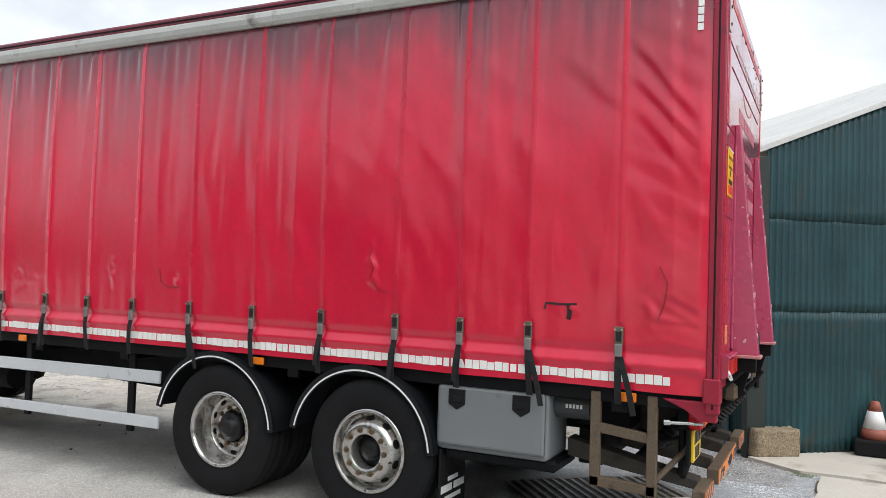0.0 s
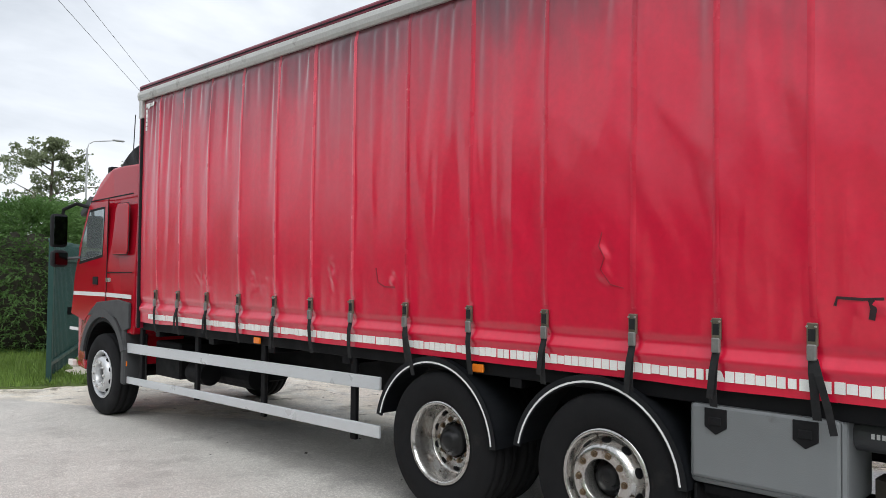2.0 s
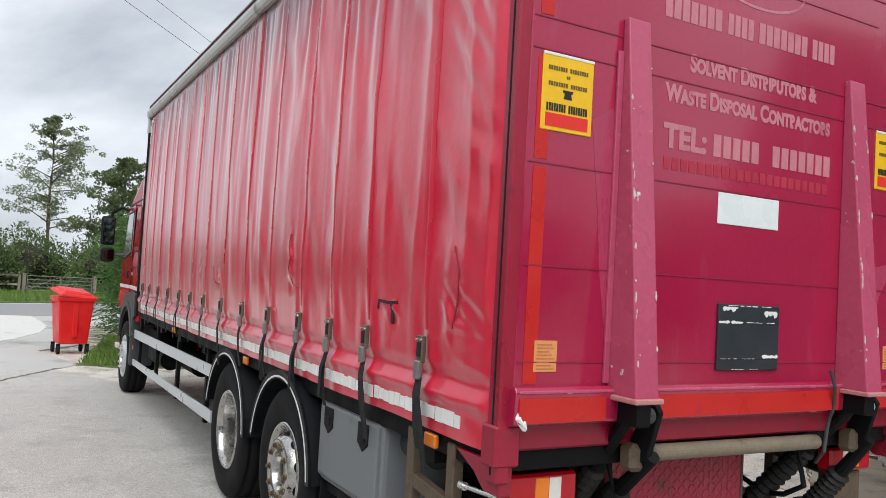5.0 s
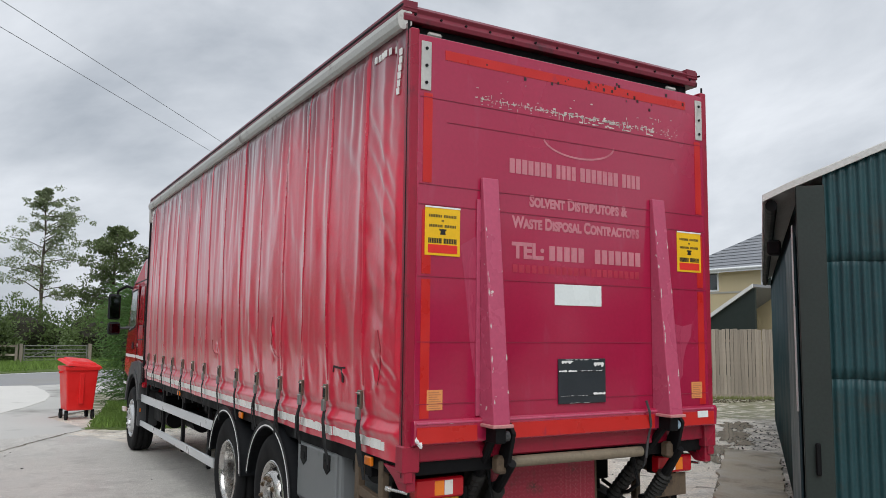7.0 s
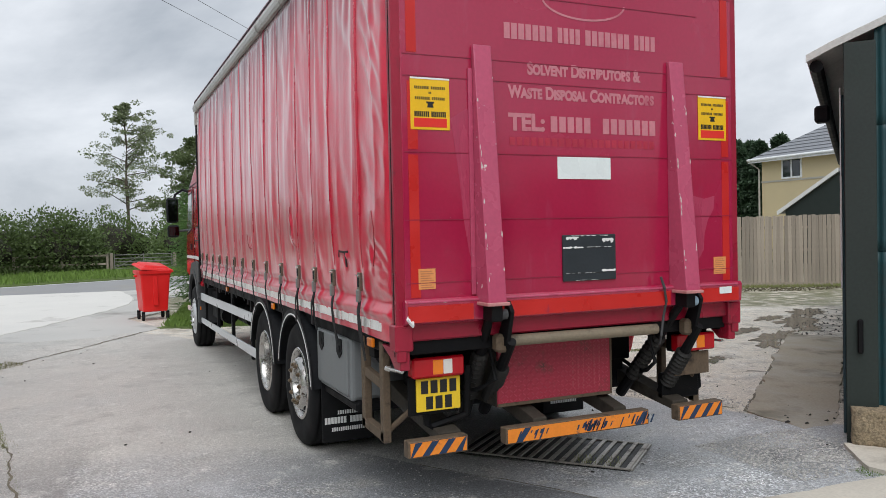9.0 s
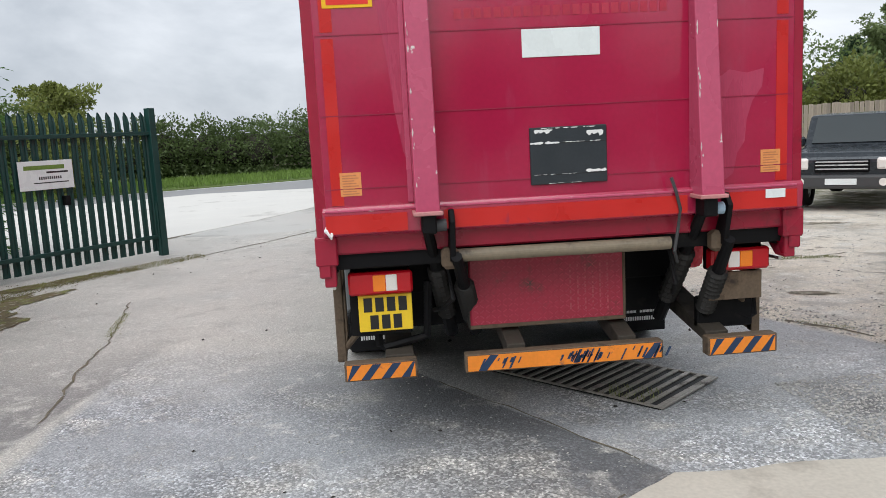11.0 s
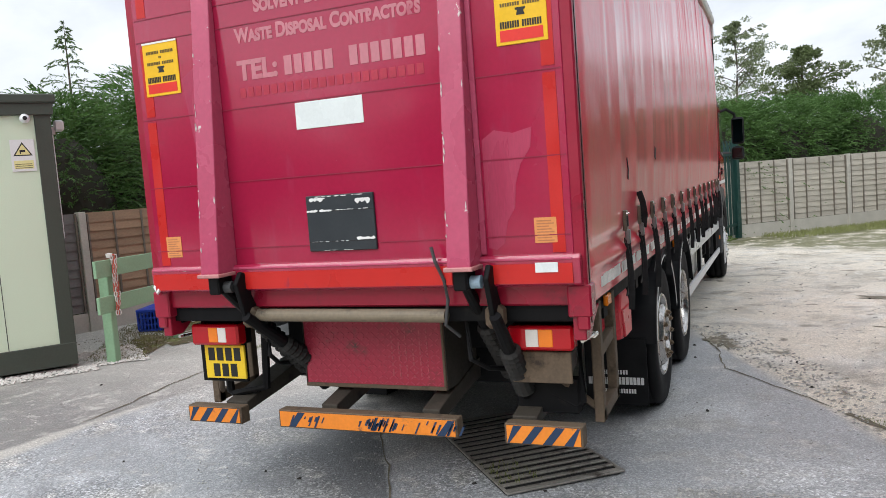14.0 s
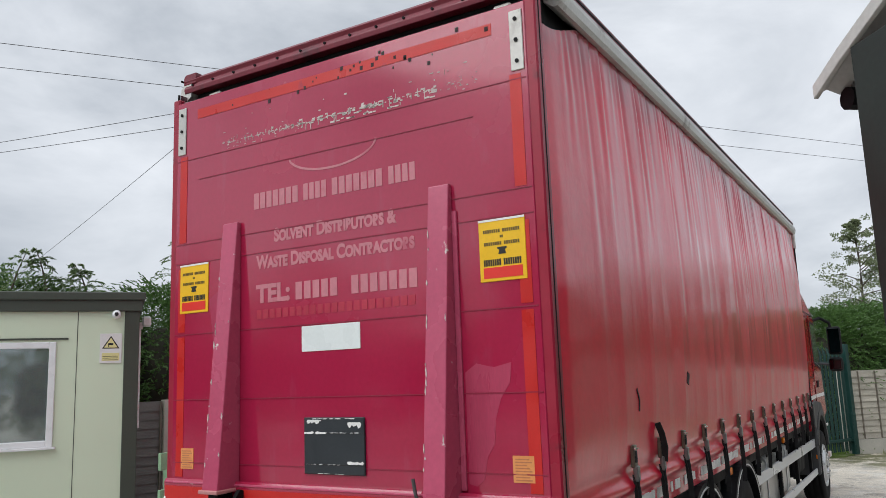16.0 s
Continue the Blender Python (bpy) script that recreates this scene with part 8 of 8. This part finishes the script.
# -- dark pickup parked by the workshop --
def pickup(m):
    v = thing("pickup_truck", "dark grey pickup truck parked beside the workshop", "pickup", m)
    body = prism([(0.02, 0.45), (0.0, 0.95), (0.12, 1.08), (1.15, 1.16), (1.75, 1.75), (3.1, 1.78), (3.45, 1.2), (5.1, 1.15), (5.15, 0.5), (4.7, 0.45), (0.6, 0.42)], -0.9, 0.9, 0.06, seg=2)
    PAINT = mat("dark_grey_car_paint", (0.035, 0.042, 0.05), rough=0.25, metal=0.4, var=0.05)
    part("body", body, PAINT, v)
    part("windscreen", prism([(1.2, 1.2), (1.72, 1.70), (1.70, 1.72), (1.18, 1.22)], -0.75, 0.75, 0), GLASS, v)
    part("side_window", box(1.75, 3.0, -0.915, -0.9, 1.25, 1.65, 0.01), GLASS, v)
    part("side_window", box(1.75, 3.0, 0.9, 0.915, 1.25, 1.65, 0.01), GLASS, v)
    part("grille", box(-0.03, 0.03, -0.45, 0.45, 0.72, 0.95, 0.02), BLACK, v)
    for z in (0.78, 0.85, 0.91):
        part("grille_bar", box(-0.045, -0.03, -0.43, 0.43, z - 0.012, z + 0.012, 0.004), RIM_CLEAN, v)
    part("bumper", box(-0.07, 0.25, -0.93, 0.93, 0.42, 0.68, 0.05, seg=2), CAB_DARK, v)
    for s in (-1, 1):
        part("headlamp", box(-0.02, 0.28, s * 0.72 - 0.17, s * 0.72 + 0.17, 0.76, 0.98, 0.05, seg=2), LENS_WHITE, v)
        part("fog_lamp", rod((-0.08, s * 0.68, 0.55), (-0.06, s * 0.68, 0.55), 0.07, 14), LENS_WHITE, v)
        part("door_mirror", box(1.25, 1.4, s * 1.0 - 0.1, s * 1.0 + 0.1, 1.15, 1.35, 0.04), PAINT, v)
        for x in (0.95, 4.1):
            w = part("tyre", lathe([(0.22, -0.11), (0.36, -0.12), (0.385, -0.07), (0.385, 0.07), (0.36, 0.12), (0.22, 0.11)], 28, closed=True), TYRE, v, smooth=True, m=Matrix.Translation((x, s * 0.82, 0.385)))
            part("rim", lathe([(0.22, -0.08), (0.2, -0.04), (0.05, -0.09), (0.001, -0.09)], 20), RIM_CLEAN, w)
    part("plate", box(-0.085, -0.07, -0.26, 0.26, 0.50, 0.61), SIGN_WHITE, v)


pickup(pose(-9.6, 7.45, ground_z(-10, 7) + 0.01, 0, 0, 138))

# ---- planting ----
def leaf_cloud(name, pts, dirs, size, rng, aspect=2.0, spread=1.0):
    """Many small leaves as bent diamonds; pts and dirs are arrays."""
    n = len(pts)
    d = dirs + rng.normal(0, spread, (n, 3))
    d /= np.linalg.norm(d, axis=1, keepdims=True) + 1e-9
    o = rng.normal(0, 1, (n, 3))
    o -= (o * d).sum(1, keepdims=True) * d
    o /= np.linalg.norm(o, axis=1, keepdims=True) + 1e-9
    s = size * rng.uniform(0.6, 1.4, (n, 1))
    nn = np.cross(d, o)
    v = np.stack([pts, pts + d * s * 0.5 + o * s * 0.5 / aspect + nn * s * 0.06, pts + d * s, pts + d * s * 0.5 - o * s * 0.5 / aspect + nn * s * 0.06], 1).reshape(-1, 3)
    f = np.arange(4 * n).reshape(-1, 4)
    me = bpy.data.meshes.new(name)
    me.from_pydata(v.tolist(), [], f.tolist())
    me.update()
    return me


def lumpy(center, radius, rng, n):
    """Points near the surface of an uneven ellipsoid and their outward ways."""
    u = rng.normal(0, 1, (n, 3))
    u /= np.linalg.norm(u, axis=1, keepdims=True)
    wob = 1 + 0.22 * np.sin(u[:, :1] * 5 + center[0]) * np.cos(u[:, 1:2] * 6 + center[1]) + 0.15 * np.sin(u[:, 2:] * 9)
    r = np.array(radius) * wob * rng.uniform(0.55, 1.05, (n, 1)) ** 0.5
    return np.array(center) + u * r, u


def sprays_along(base, way, length, rng, k=12, droop=0.35):
    """Flat fans of scale leaves along arching twigs: arrays of places and ways."""
    n = len(base)
    u = np.linspace(0.08, 1.0, k)
    flat = way[:, :2] / (np.linalg.norm(way[:, :2], axis=1, keepdims=True) + 1e-9)
    side = np.stack([-flat[:, 1], flat[:, 0], np.zeros(n)], 1)
    P, D = [], []
    for i, q in enumerate(u):
        p = base + way * length * q
        p[:, 2] -= droop * length[:, 0] * q ** 2.2
        s = (1 if i % 2 else -1) * rng.uniform(0.3, 1.0, (n, 1)) * (1.1 - q)
        d = way + side * s * 0.9
        d[:, 2] -= 2.2 * droop * q
        P.append(p)
        D.append(d / np.linalg.norm(d, axis=1, keepdims=True))
    return np.concatenate(P), np.concatenate(D)


def conifer_hedge(p0, p1, z, height, depth, n_lobes, leaves, seed, label, name="conifer_hedge", material=None, even=0.11):
    rng = np.random.default_rng(seed)
    P, D = [], []
    lobes = []
    for i in range(n_lobes):
        t = (i + rng.uniform(0.2, 0.8)) / n_lobes
        c = np.array([p0[0] + (p1[0] - p0[0]) * t, p0[1] + (p1[1] - p0[1]) * t, 0]) + np.array([rng.normal(0, depth * 0.2), rng.normal(0, depth * 0.2), 0])
        lobes.append((c, height * rng.uniform(1 - even, 1 + even * 0.6)))
    per = leaves // n_lobes // 12
    for c, h in lobes:
        zz = rng.uniform(0.0, 1.0, per) ** 0.8
        ang = rng.uniform(0, 2 * np.pi, per)
        taper = np.where(zz < 0.84, 1.0, np.sqrt(np.clip((1 - zz) / 0.16, 0, 1)) * 0.95)
        rad = depth * 0.56 * taper * (1 + 0.20 * np.sin(ang * 4 + zz * 9 + c[0]) + 0.16 * np.sin(zz * 27 + ang * 3)) * rng.uniform(0.62, 1.05, per)
        base = np.stack([c[0] + rad * np.cos(ang), c[1] + rad * np.sin(ang), z + zz * h], 1)
        way = np.stack([np.cos(ang), np.sin(ang), 0.25 + 0.9 * zz ** 5 + rng.normal(0, 0.18, per)], 1) + rng.normal(0, 0.25, (per, 3))
        way /= np.linalg.norm(way, axis=1, keepdims=True)
        p, d = sprays_along(base, way, rng.uniform(0.25, 0.62, (per, 1)), rng, 12, 0.28)
        P.append(p)
        D.append(d)
    ob = thing(name, label, "hedge")
    part("sprays", leaf_cloud("sprays", np.concatenate(P), np.concatenate(D), 0.075, rng, 3.0, 0.22), material or LEAF_C, ob)
    # a solid dark core per lobe paints the shade behind the sprays
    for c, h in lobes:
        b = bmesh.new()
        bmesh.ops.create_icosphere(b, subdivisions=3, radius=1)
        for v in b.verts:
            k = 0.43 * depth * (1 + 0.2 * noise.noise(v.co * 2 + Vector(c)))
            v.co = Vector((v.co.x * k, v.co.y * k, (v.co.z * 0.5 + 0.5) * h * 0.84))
        part("inner_growth", b, FOLIAGE_CORE, ob, m=Matrix.Translation((c[0], c[1], z)))
    return ob


def shrub_row(p0, p1, z, height, depth, n_lobes, leaves, seed, label, material, name="hedge", size=0.16):
    rng = np.random.default_rng(seed)
    P, D = [], []
    ob = thing(name, label, "hedge")
    for i in range(n_lobes):
        t = (i + rng.uniform(0.1, 0.9)) / n_lobes
        h = height * rng.uniform(0.65, 1.15)
        c = (p0[0] + (p1[0] - p0[0]) * t + rng.normal(0, depth * 0.2), p0[1] + (p1[1] - p0[1]) * t + rng.normal(0, depth * 0.2), z + h * 0.5)
        r = (depth * rng.uniform(0.6, 1.0), depth * rng.uniform(0.6, 1.0), h * 0.5)
        p, u = lumpy(c, r, rng, leaves // n_lobes)
        P.append(p)
        D.append(u)
        # solid dark core, coloured as the inner shade of the shrub
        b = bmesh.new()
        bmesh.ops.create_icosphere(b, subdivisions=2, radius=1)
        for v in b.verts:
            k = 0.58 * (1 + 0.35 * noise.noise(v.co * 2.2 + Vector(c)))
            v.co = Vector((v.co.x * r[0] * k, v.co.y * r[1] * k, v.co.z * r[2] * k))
        part("inner_growth", b, FOLIAGE_CORE, ob, m=Matrix.Translation(c))
    part("leaves", leaf_cloud("leaves", np.concatenate(P), np.concatenate(D), size, rng, 1.7, 0.9), material, ob)
    return ob


def tree(x, y, z, height, trunk_r, crown_lo, spread, limbs, leaves, seed, label, material=None, size=0.22, sparse=0.5, droop=0.0):
    rng = np.random.default_rng(seed)
    ob = thing("tree", label, "tree", pose(x, y, z))
    pts = [(0, 0, 0)]
    px = py = 0.0
    for i in range(1, 9):
        px += rng.normal(0, 0.05 * height / 10)
        py += rng.normal(0, 0.05 * height / 10)
        pts.append((px, py, height * 0.97 * i / 8))
    part("trunk", pipe(pts, [trunk_r * (1 - 0.88 * i / 8) for i in range(9)], 10), BARK, ob, smooth=True)
    P, D = [], []
    lb = bmesh.new()
    for k in range(limbs):
        t = crown_lo + (1 - crown_lo) * (k + rng.uniform(0, 0.8)) / limbs
        base = Vector((np.interp(t * 8, range(9), [p[0] for p in pts]), np.interp(t * 8, range(9), [p[1] for p in pts]), t * height * 0.97))
        a = rng.uniform(0, 2 * np.pi)
        prof = math.sin(math.pi * min(1, (t - crown_lo) / (1 - crown_lo) * 0.85 + 0.18)) ** 0.7
        L = spread * prof * rng.uniform(0.55, 1.1)
        rise = L * rng.uniform(0.1, 0.5) * (1 - droop)
        mid = base + Vector((math.cos(a) * L * 0.5, math.sin(a) * L * 0.5, rise * 0.7))
        end = base + Vector((math.cos(a) * L, math.sin(a) * L, rise - droop * L * 0.5))
        pipe([base, mid, end], [trunk_r * 0.28 * (1 - 0.6 * t), trunk_r * 0.16, trunk_r * 0.05], 6, lb)
        m = max(6, leaves // limbs)
        clumps = max(4, int(6 + 7 * (1 - sparse)))
        for q in range(clumps):
            s = rng.uniform(0.3, 1.05)
            c = base.lerp(end, s) + Vector(rng.normal(0, 0.14 * L + 0.1, 3))
            cr = rng.uniform(0.15, 0.36) * (0.5 + L * 0.35)
            p, u = lumpy(tuple(c), (cr, cr, cr * 0.45), rng, m // clumps)
            if droop:
                p[:, 2] -= rng.uniform(0, droop * 1.2, len(p))
            P.append(p)
            D.append(u)
    tagged(part("limb", lb, BARK, ob, smooth=True), "thin branching limbs", kind="stuff")
    part("crown", leaf_cloud("crown", np.concatenate(P), np.concatenate(D), size, rng, 1.8, 1.0), material or LEAF_A, ob)
    return ob


conifer_hedge((-8.7, -9.0), (-10.6, -8.7), 0.0, 4.2, 1.9, 4, 110000, 9, "tall dark green conifers behind the gate")
conifer_hedge((-1.6, -10.3), (-8.6, -9.05), 0.0, 3.50, 1.7, 10, 220000, 3, "tall dark green conifer hedge behind the panels")
conifer_hedge((-17.9, -0.15), (-22.3, 4.9), -0.1, 3.35, 1.6, 10, 190000, 4, "bright green conifer hedge over the grey panels", material=LEAF_H, even=0.05)


def leader(x, y, z, h, seed, reach=0.62, bow=0.0):
    """The feathery top shoots of a conifer, standing out of the hedge; bow bends the tip over."""
    rng = np.random.default_rng(seed)
    t = thing("conifer_leader", "feathery dark green conifer top above the hedge", "conifer", pose(x, y, 0))
    stem = [(0, 0, 0), (0, 0, z)] + [(bow * q * q, 0, z + h * q - 0.25 * bow * q ** 3) for q in (0.25, 0.5, 0.75, 1.0)]
    part("trunk", pipe(stem, [0.06, 0.035, 0.026, 0.018, 0.011, 0.004], 8), BARK, t)
    n = 64
    q = np.sort(rng.uniform(0, 1, n)) ** 1.1
    a = np.arange(n) * 2.4 + rng.uniform(-0.5, 0.5, n)
    base = np.stack([bow * q * q, np.zeros(n), z + h * q - 0.25 * bow * q ** 3], 1)
    way = np.stack([np.cos(a), np.sin(a), rng.uniform(0.25, 0.6, n)], 1)
    p, d = sprays_along(base, way, ((reach * (1 - q) ** 0.8 + 0.06) * rng.uniform(0.55, 1.1, n))[:, None], rng, 34, 0.5)
    part("sprays", leaf_cloud("sprays", p, d, 0.062, rng, 3.2, 0.3), LEAF_G, t)


leader(-6.85, -9.25, 3.05, 2.0, 5, 0.78)
leader(-5.15, -9.45, 3.0, 1.15, 6, 0.75, 0.35)
leader(-4.4, -9.5, 3.0, 1.3, 7, 0.75, 0.25)
leader(-3.75, -9.6, 3.0, 1.15, 8, 0.75, -0.3)
tree(-58.0, -0.5, -0.2, 12.4, 0.20, 0.34, 3.0, 30, 13000, 21, "tall slender tree with a sparse open crown", LEAF_E, 0.145, 0.85)
tree(-52.5, 3.8, -0.2, 9.2, 0.22, 0.30, 3.2, 32, 21000, 22, "broad leafy tree beyond the road", LEAF_A, 0.15, 0.6)
tree(-40.0, 8.5, -0.2, 8.5, 0.2, 0.25, 3.0, 22, 15000, 23, "leafy tree behind the cab", LEAF_E, 0.14, 0.7)
tree(-36.0, 11.5, -0.2, 8.0, 0.2, 0.2, 3.0, 26, 26000, 24, "weeping birch with hanging foliage", LEAF_E, 0.12, 0.4, droop=0.8)
tree(-34.0, 14.5, -0.2, 7.6, 0.2, 0.2, 2.8, 26, 24000, 25, "weeping birch with hanging foliage", LEAF_E, 0.12, 0.4, droop=0.7)
tree(-37.0, 20.0, -0.2, 8.2, 0.20, 0.25, 2.4, 26, 12000, 26, "leafy tree above the board fence", LEAF_A, 0.16, 0.5)
tree(-33.0, 24.5, -0.2, 7.2, 0.20, 0.25, 2.6, 26, 12000, 27, "leafy tree above the board fence", LEAF_A, 0.16, 0.5)
tree(-28.0, -13.0, -0.2, 4.6, 0.12, 0.1, 1.8, 22, 9000, 28, "low scrubby tree beyond the gate", LEAF_D, 0.16, 0.4)
tree(-38.0, -17.0, -0.2, 5.4, 0.15, 0.12, 2.6, 24, 14000, 29, "scrubby thorn tree by the road", LEAF_D, 0.18, 0.3)

# dark spruces near the house
for i, (x, y, h) in enumerate(((-40.0, 30.0, 8.4), (-37.6, 31.6, 8.8), (-35.4, 33.2, 9.2), (-33.4, 34.6, 8.6), (-42.5, 28.6, 8.0), (-31.4, 36.0, 9.4), (-38.8, 34.0, 9.6), (-36.0, 37.0, 9.6), (-38.9, 30.8, 8.0), (-36.5, 32.4, 8.9), (-34.4, 33.9, 8.4), (-32.4, 35.3, 9.0), (-34.0, 36.2, 9.3), (-41.2, 29.3, 8.4), (-37.2, 35.6, 9.2))):
    rng = np.random.default_rng(40 + i)
    h *= 0.79
    t = thing("spruce", "dark pointed spruce beside the house", "tree", pose(x, y, -0.1), group="spruces by the house")
    part("trunk", rod((0, 0, 0), (0, 0, h * 0.95), 0.12, 8, 0.02), BARK, t)
    n = 8000
    q = rng.uniform(0, 1, n) ** 0.7
    a = rng.uniform(0, 2 * np.pi, n)
    r = 2.9 * (1 - q) ** 0.62 * (0.75 + 0.25 * np.sin(q * 60)) * rng.uniform(0.4, 1.05, n)
    p = np.stack([r * np.cos(a), r * np.sin(a), q * h], 1)
    d = np.stack([np.cos(a), np.sin(a), np.full(n, -0.1)], 1)
    part("crown", leaf_cloud("crown", p, d, 0.26, rng, 2.4, 0.5), LEAF_F, t)

shrub_row((-43.0, -2.0), (-36.0, -20.0), -0.1, 3.0, 2.0, 20, 52000, 31, "overgrown roadside hedge beyond the road", LEAF_B)
shrub_row((-44.5, 1.8), (-50.0, 14.0), -0.1, 3.2, 2.2, 15, 40000, 32, "overgrown roadside hedge beyond the road", LEAF_B)
shrub_row((-50.0, -8.0), (-56.0, 10.0), -0.1, 3.6, 2.4, 14, 30000, 33, "tall scrub at the back of the field", LEAF_B)
shrub_row((-32.0, -13.5), (-24.2, -28.6), -0.1, 3.6, 2.0, 12, 36000, 38, "tall dark hedge across the road from the gate", LEAF_B)
shrub_row((-36.0, -20.0), (-28.0, -38.0), -0.1, 2.4, 1.8, 10, 16000, 34, "clipped field hedge along the road", LEAF_B)
shrub_row((-24.5, 7.5), (-18.5, 18.0), -0.1, 3.0, 1.6, 12, 44000, 35, "green shrubs showing over the board fence", LEAF_D)
# two unseen hedges added behind the viewpoint to block low sky from reflections
shrub_row((15.5, -15.0), (13.5, 17.0), 0.1, 5.6, 2.2, 14, 16000, 37, "unseen hedge added to close the yard behind", LEAF_B, size=0.24)
shrub_row((-0.5, -14.5), (15.0, -16.0), 0.1, 5.2, 2.0, 9, 10000, 39, "unseen hedge added to close the yard behind", LEAF_B, size=0.24)
shrub_row((-31.0, 10.0), (-26.0, 20.0), -0.1, 4.0, 2.4, 9, 30000, 36, "tall mixed shrubs behind the fence", LEAF_B)


def grass_patch(name, outline, z, n, h, seed, label, material=None, kind="stuff"):
    rng = np.random.default_rng(seed)
    xs, ys = [p[0] for p in outline], [p[1] for p in outline]
    pts = []
    while len(pts) < n:
        x, y = rng.uniform(min(xs), max(xs)), rng.uniform(min(ys), max(ys))
        inside = False
        j = len(outline) - 1
        for i in range(len(outline)):
            if (ys[i] > y) != (ys[j] > y) and x < (xs[j] - xs[i]) * (y - ys[i]) / (ys[j] - ys[i]) + xs[i]:
                inside = not inside
            j = i
        if inside:
            pts.append((x, y, (z if z is not None else ground_z(x, y))))
    p = np.array(pts)
    d = np.tile(np.array([[0, 0, 1.0]]), (n, 1))
    return solo(name, leaf_cloud(name, p, d, h, rng, 7.0, 0.35), material or GRASS, label, "grass", kind=kind)


strip("grass_bank", [(-12.7, -0.72), (-13.1, -1.5), (-14.5, -1.25), (-16.0, -0.95), (-18.4, -0.5), (-19.0, 1.0), (-16.5, 1.0), (-14.0, -0.2), (-12.4, 0.3)], -0.05, EARTH, "small grass bank by the gate post", "grass", 0.05, 0.22)
grass_patch("grass", [(-12.7, -0.72), (-13.1, -1.5), (-14.5, -1.25), (-16.0, -0.95), (-18.4, -0.5), (-19.0, 1.0), (-16.5, 1.0), (-14.0, -0.2), (-12.4, 0.3)], -0.05, 9000, 0.11, 51, "short green grass round the gate post")
va, vb, vc, vd = road_pt(-22, -0.1), road_pt(22, -0.1), road_pt(22, -8.0), road_pt(-22, -8.0)
grass_patch("verge_grass", [va, vb, vc, vd], -0.03, 26000, 0.28, 52, "rough green verge grass beyond the road")
grass_patch("fence_weeds", [(-17.0, 1.6), (-20.2, 5.2), (-17.6, 9.6), (-12.3, 18.4), (-11.8, 18.0), (-16.6, 9.6), (-18.6, 5.6), (-16.2, 2.2)], None, 9000, 0.10, 53, "thin grass and weeds along the fence foot", MOSS)
grass_patch("gate_weeds", [(-6.3, -6.2), (-9.4, -4.0), (-9.0, -3.7), (-6.6, -5.3), (-5.0, -5.6), (-3.2, -4.6), (-3.0, -5.3), (-5.2, -6.9)], None, 13000, 0.030, 54, "moss and weeds at the foot of the gate", MOSS_BROWN)
grass_patch("kerb_weeds", [(-3.2, -3.40), (-4.6, -3.75), (-4.6, -3.67), (-3.2, -3.33)], None, 50, 0.018, 55, "weeds growing along the joint", MOSS)
grass_patch("drain_weeds", [(-0.50, 0.58), (-0.66, 0.78), (-0.92, 0.52), (-0.78, 0.36)], 0.10, 90, 0.035, 56, "weeds growing through the grating", MOSS)
grass_patch("slab_weeds", [(0.42, 1.94), (0.50, 2.12), (0.24, 2.16), (0.30, 1.98)], None, 420, 0.018, 57, "low tuft of grass at the slab corner")
for nm, outline, n, h, sd, lb in (
        ("joint_moss", [(-3.45, -3.47), (-4.6, -3.64), (-4.6, -3.73), (-3.5, -3.57)], 700, 0.016, 58, "green moss growing in the joint"),
        ("joint_moss", [(-2.0, -3.27), (-3.4, -3.47), (-3.4, -3.52), (-2.0, -3.33)], 160, 0.012, 59, "thin moss growing in the joint"),
        ("edge_moss", [(-2.2, 2.47), (-1.95, 2.62), (-1.8, 2.78), (-1.9, 2.77), (-2.2, 2.54)], 260, 0.016, 60, "moss and dirt on the broken tarmac edge"),
        ("yard_moss", [(-9.9, 4.9), (-9.5, 5.9), (-9.2, 5.8), (-9.6, 4.8)], 900, 0.03, 61, "moss and weeds in a hollow of the yard"),
        ("yard_moss", [(-5.3, 3.9), (-5.15, 4.6), (-5.0, 4.6), (-5.1, 3.9)], 500, 0.03, 62, "moss and weeds in a hollow of the yard")):
    grass_patch(nm, outline, None, n, h, sd, lb, MOSS)
pebbles("leaf_litter", scatter(650, 71, -7.2, -2.9, -6.6, -5.0, 0.004), 0.018, LITTER, "brown leaf litter and moss under the barrier", 72)
pebbles("fence_litter", [(x, y, z) for x, y, z in scatter(2600, 73, -20.2, -11.8, 1.6, 18.4, 0.006, lambda x, y: 0.2 < 0.863 * (x + 20.5) - 0.508 * (y - 5.1) < 2.2 and 0.742 * x + 0.671 * y + 11.79 > 0.2)], 0.06, LITTER, "litter and clods along the fence foot", 74)
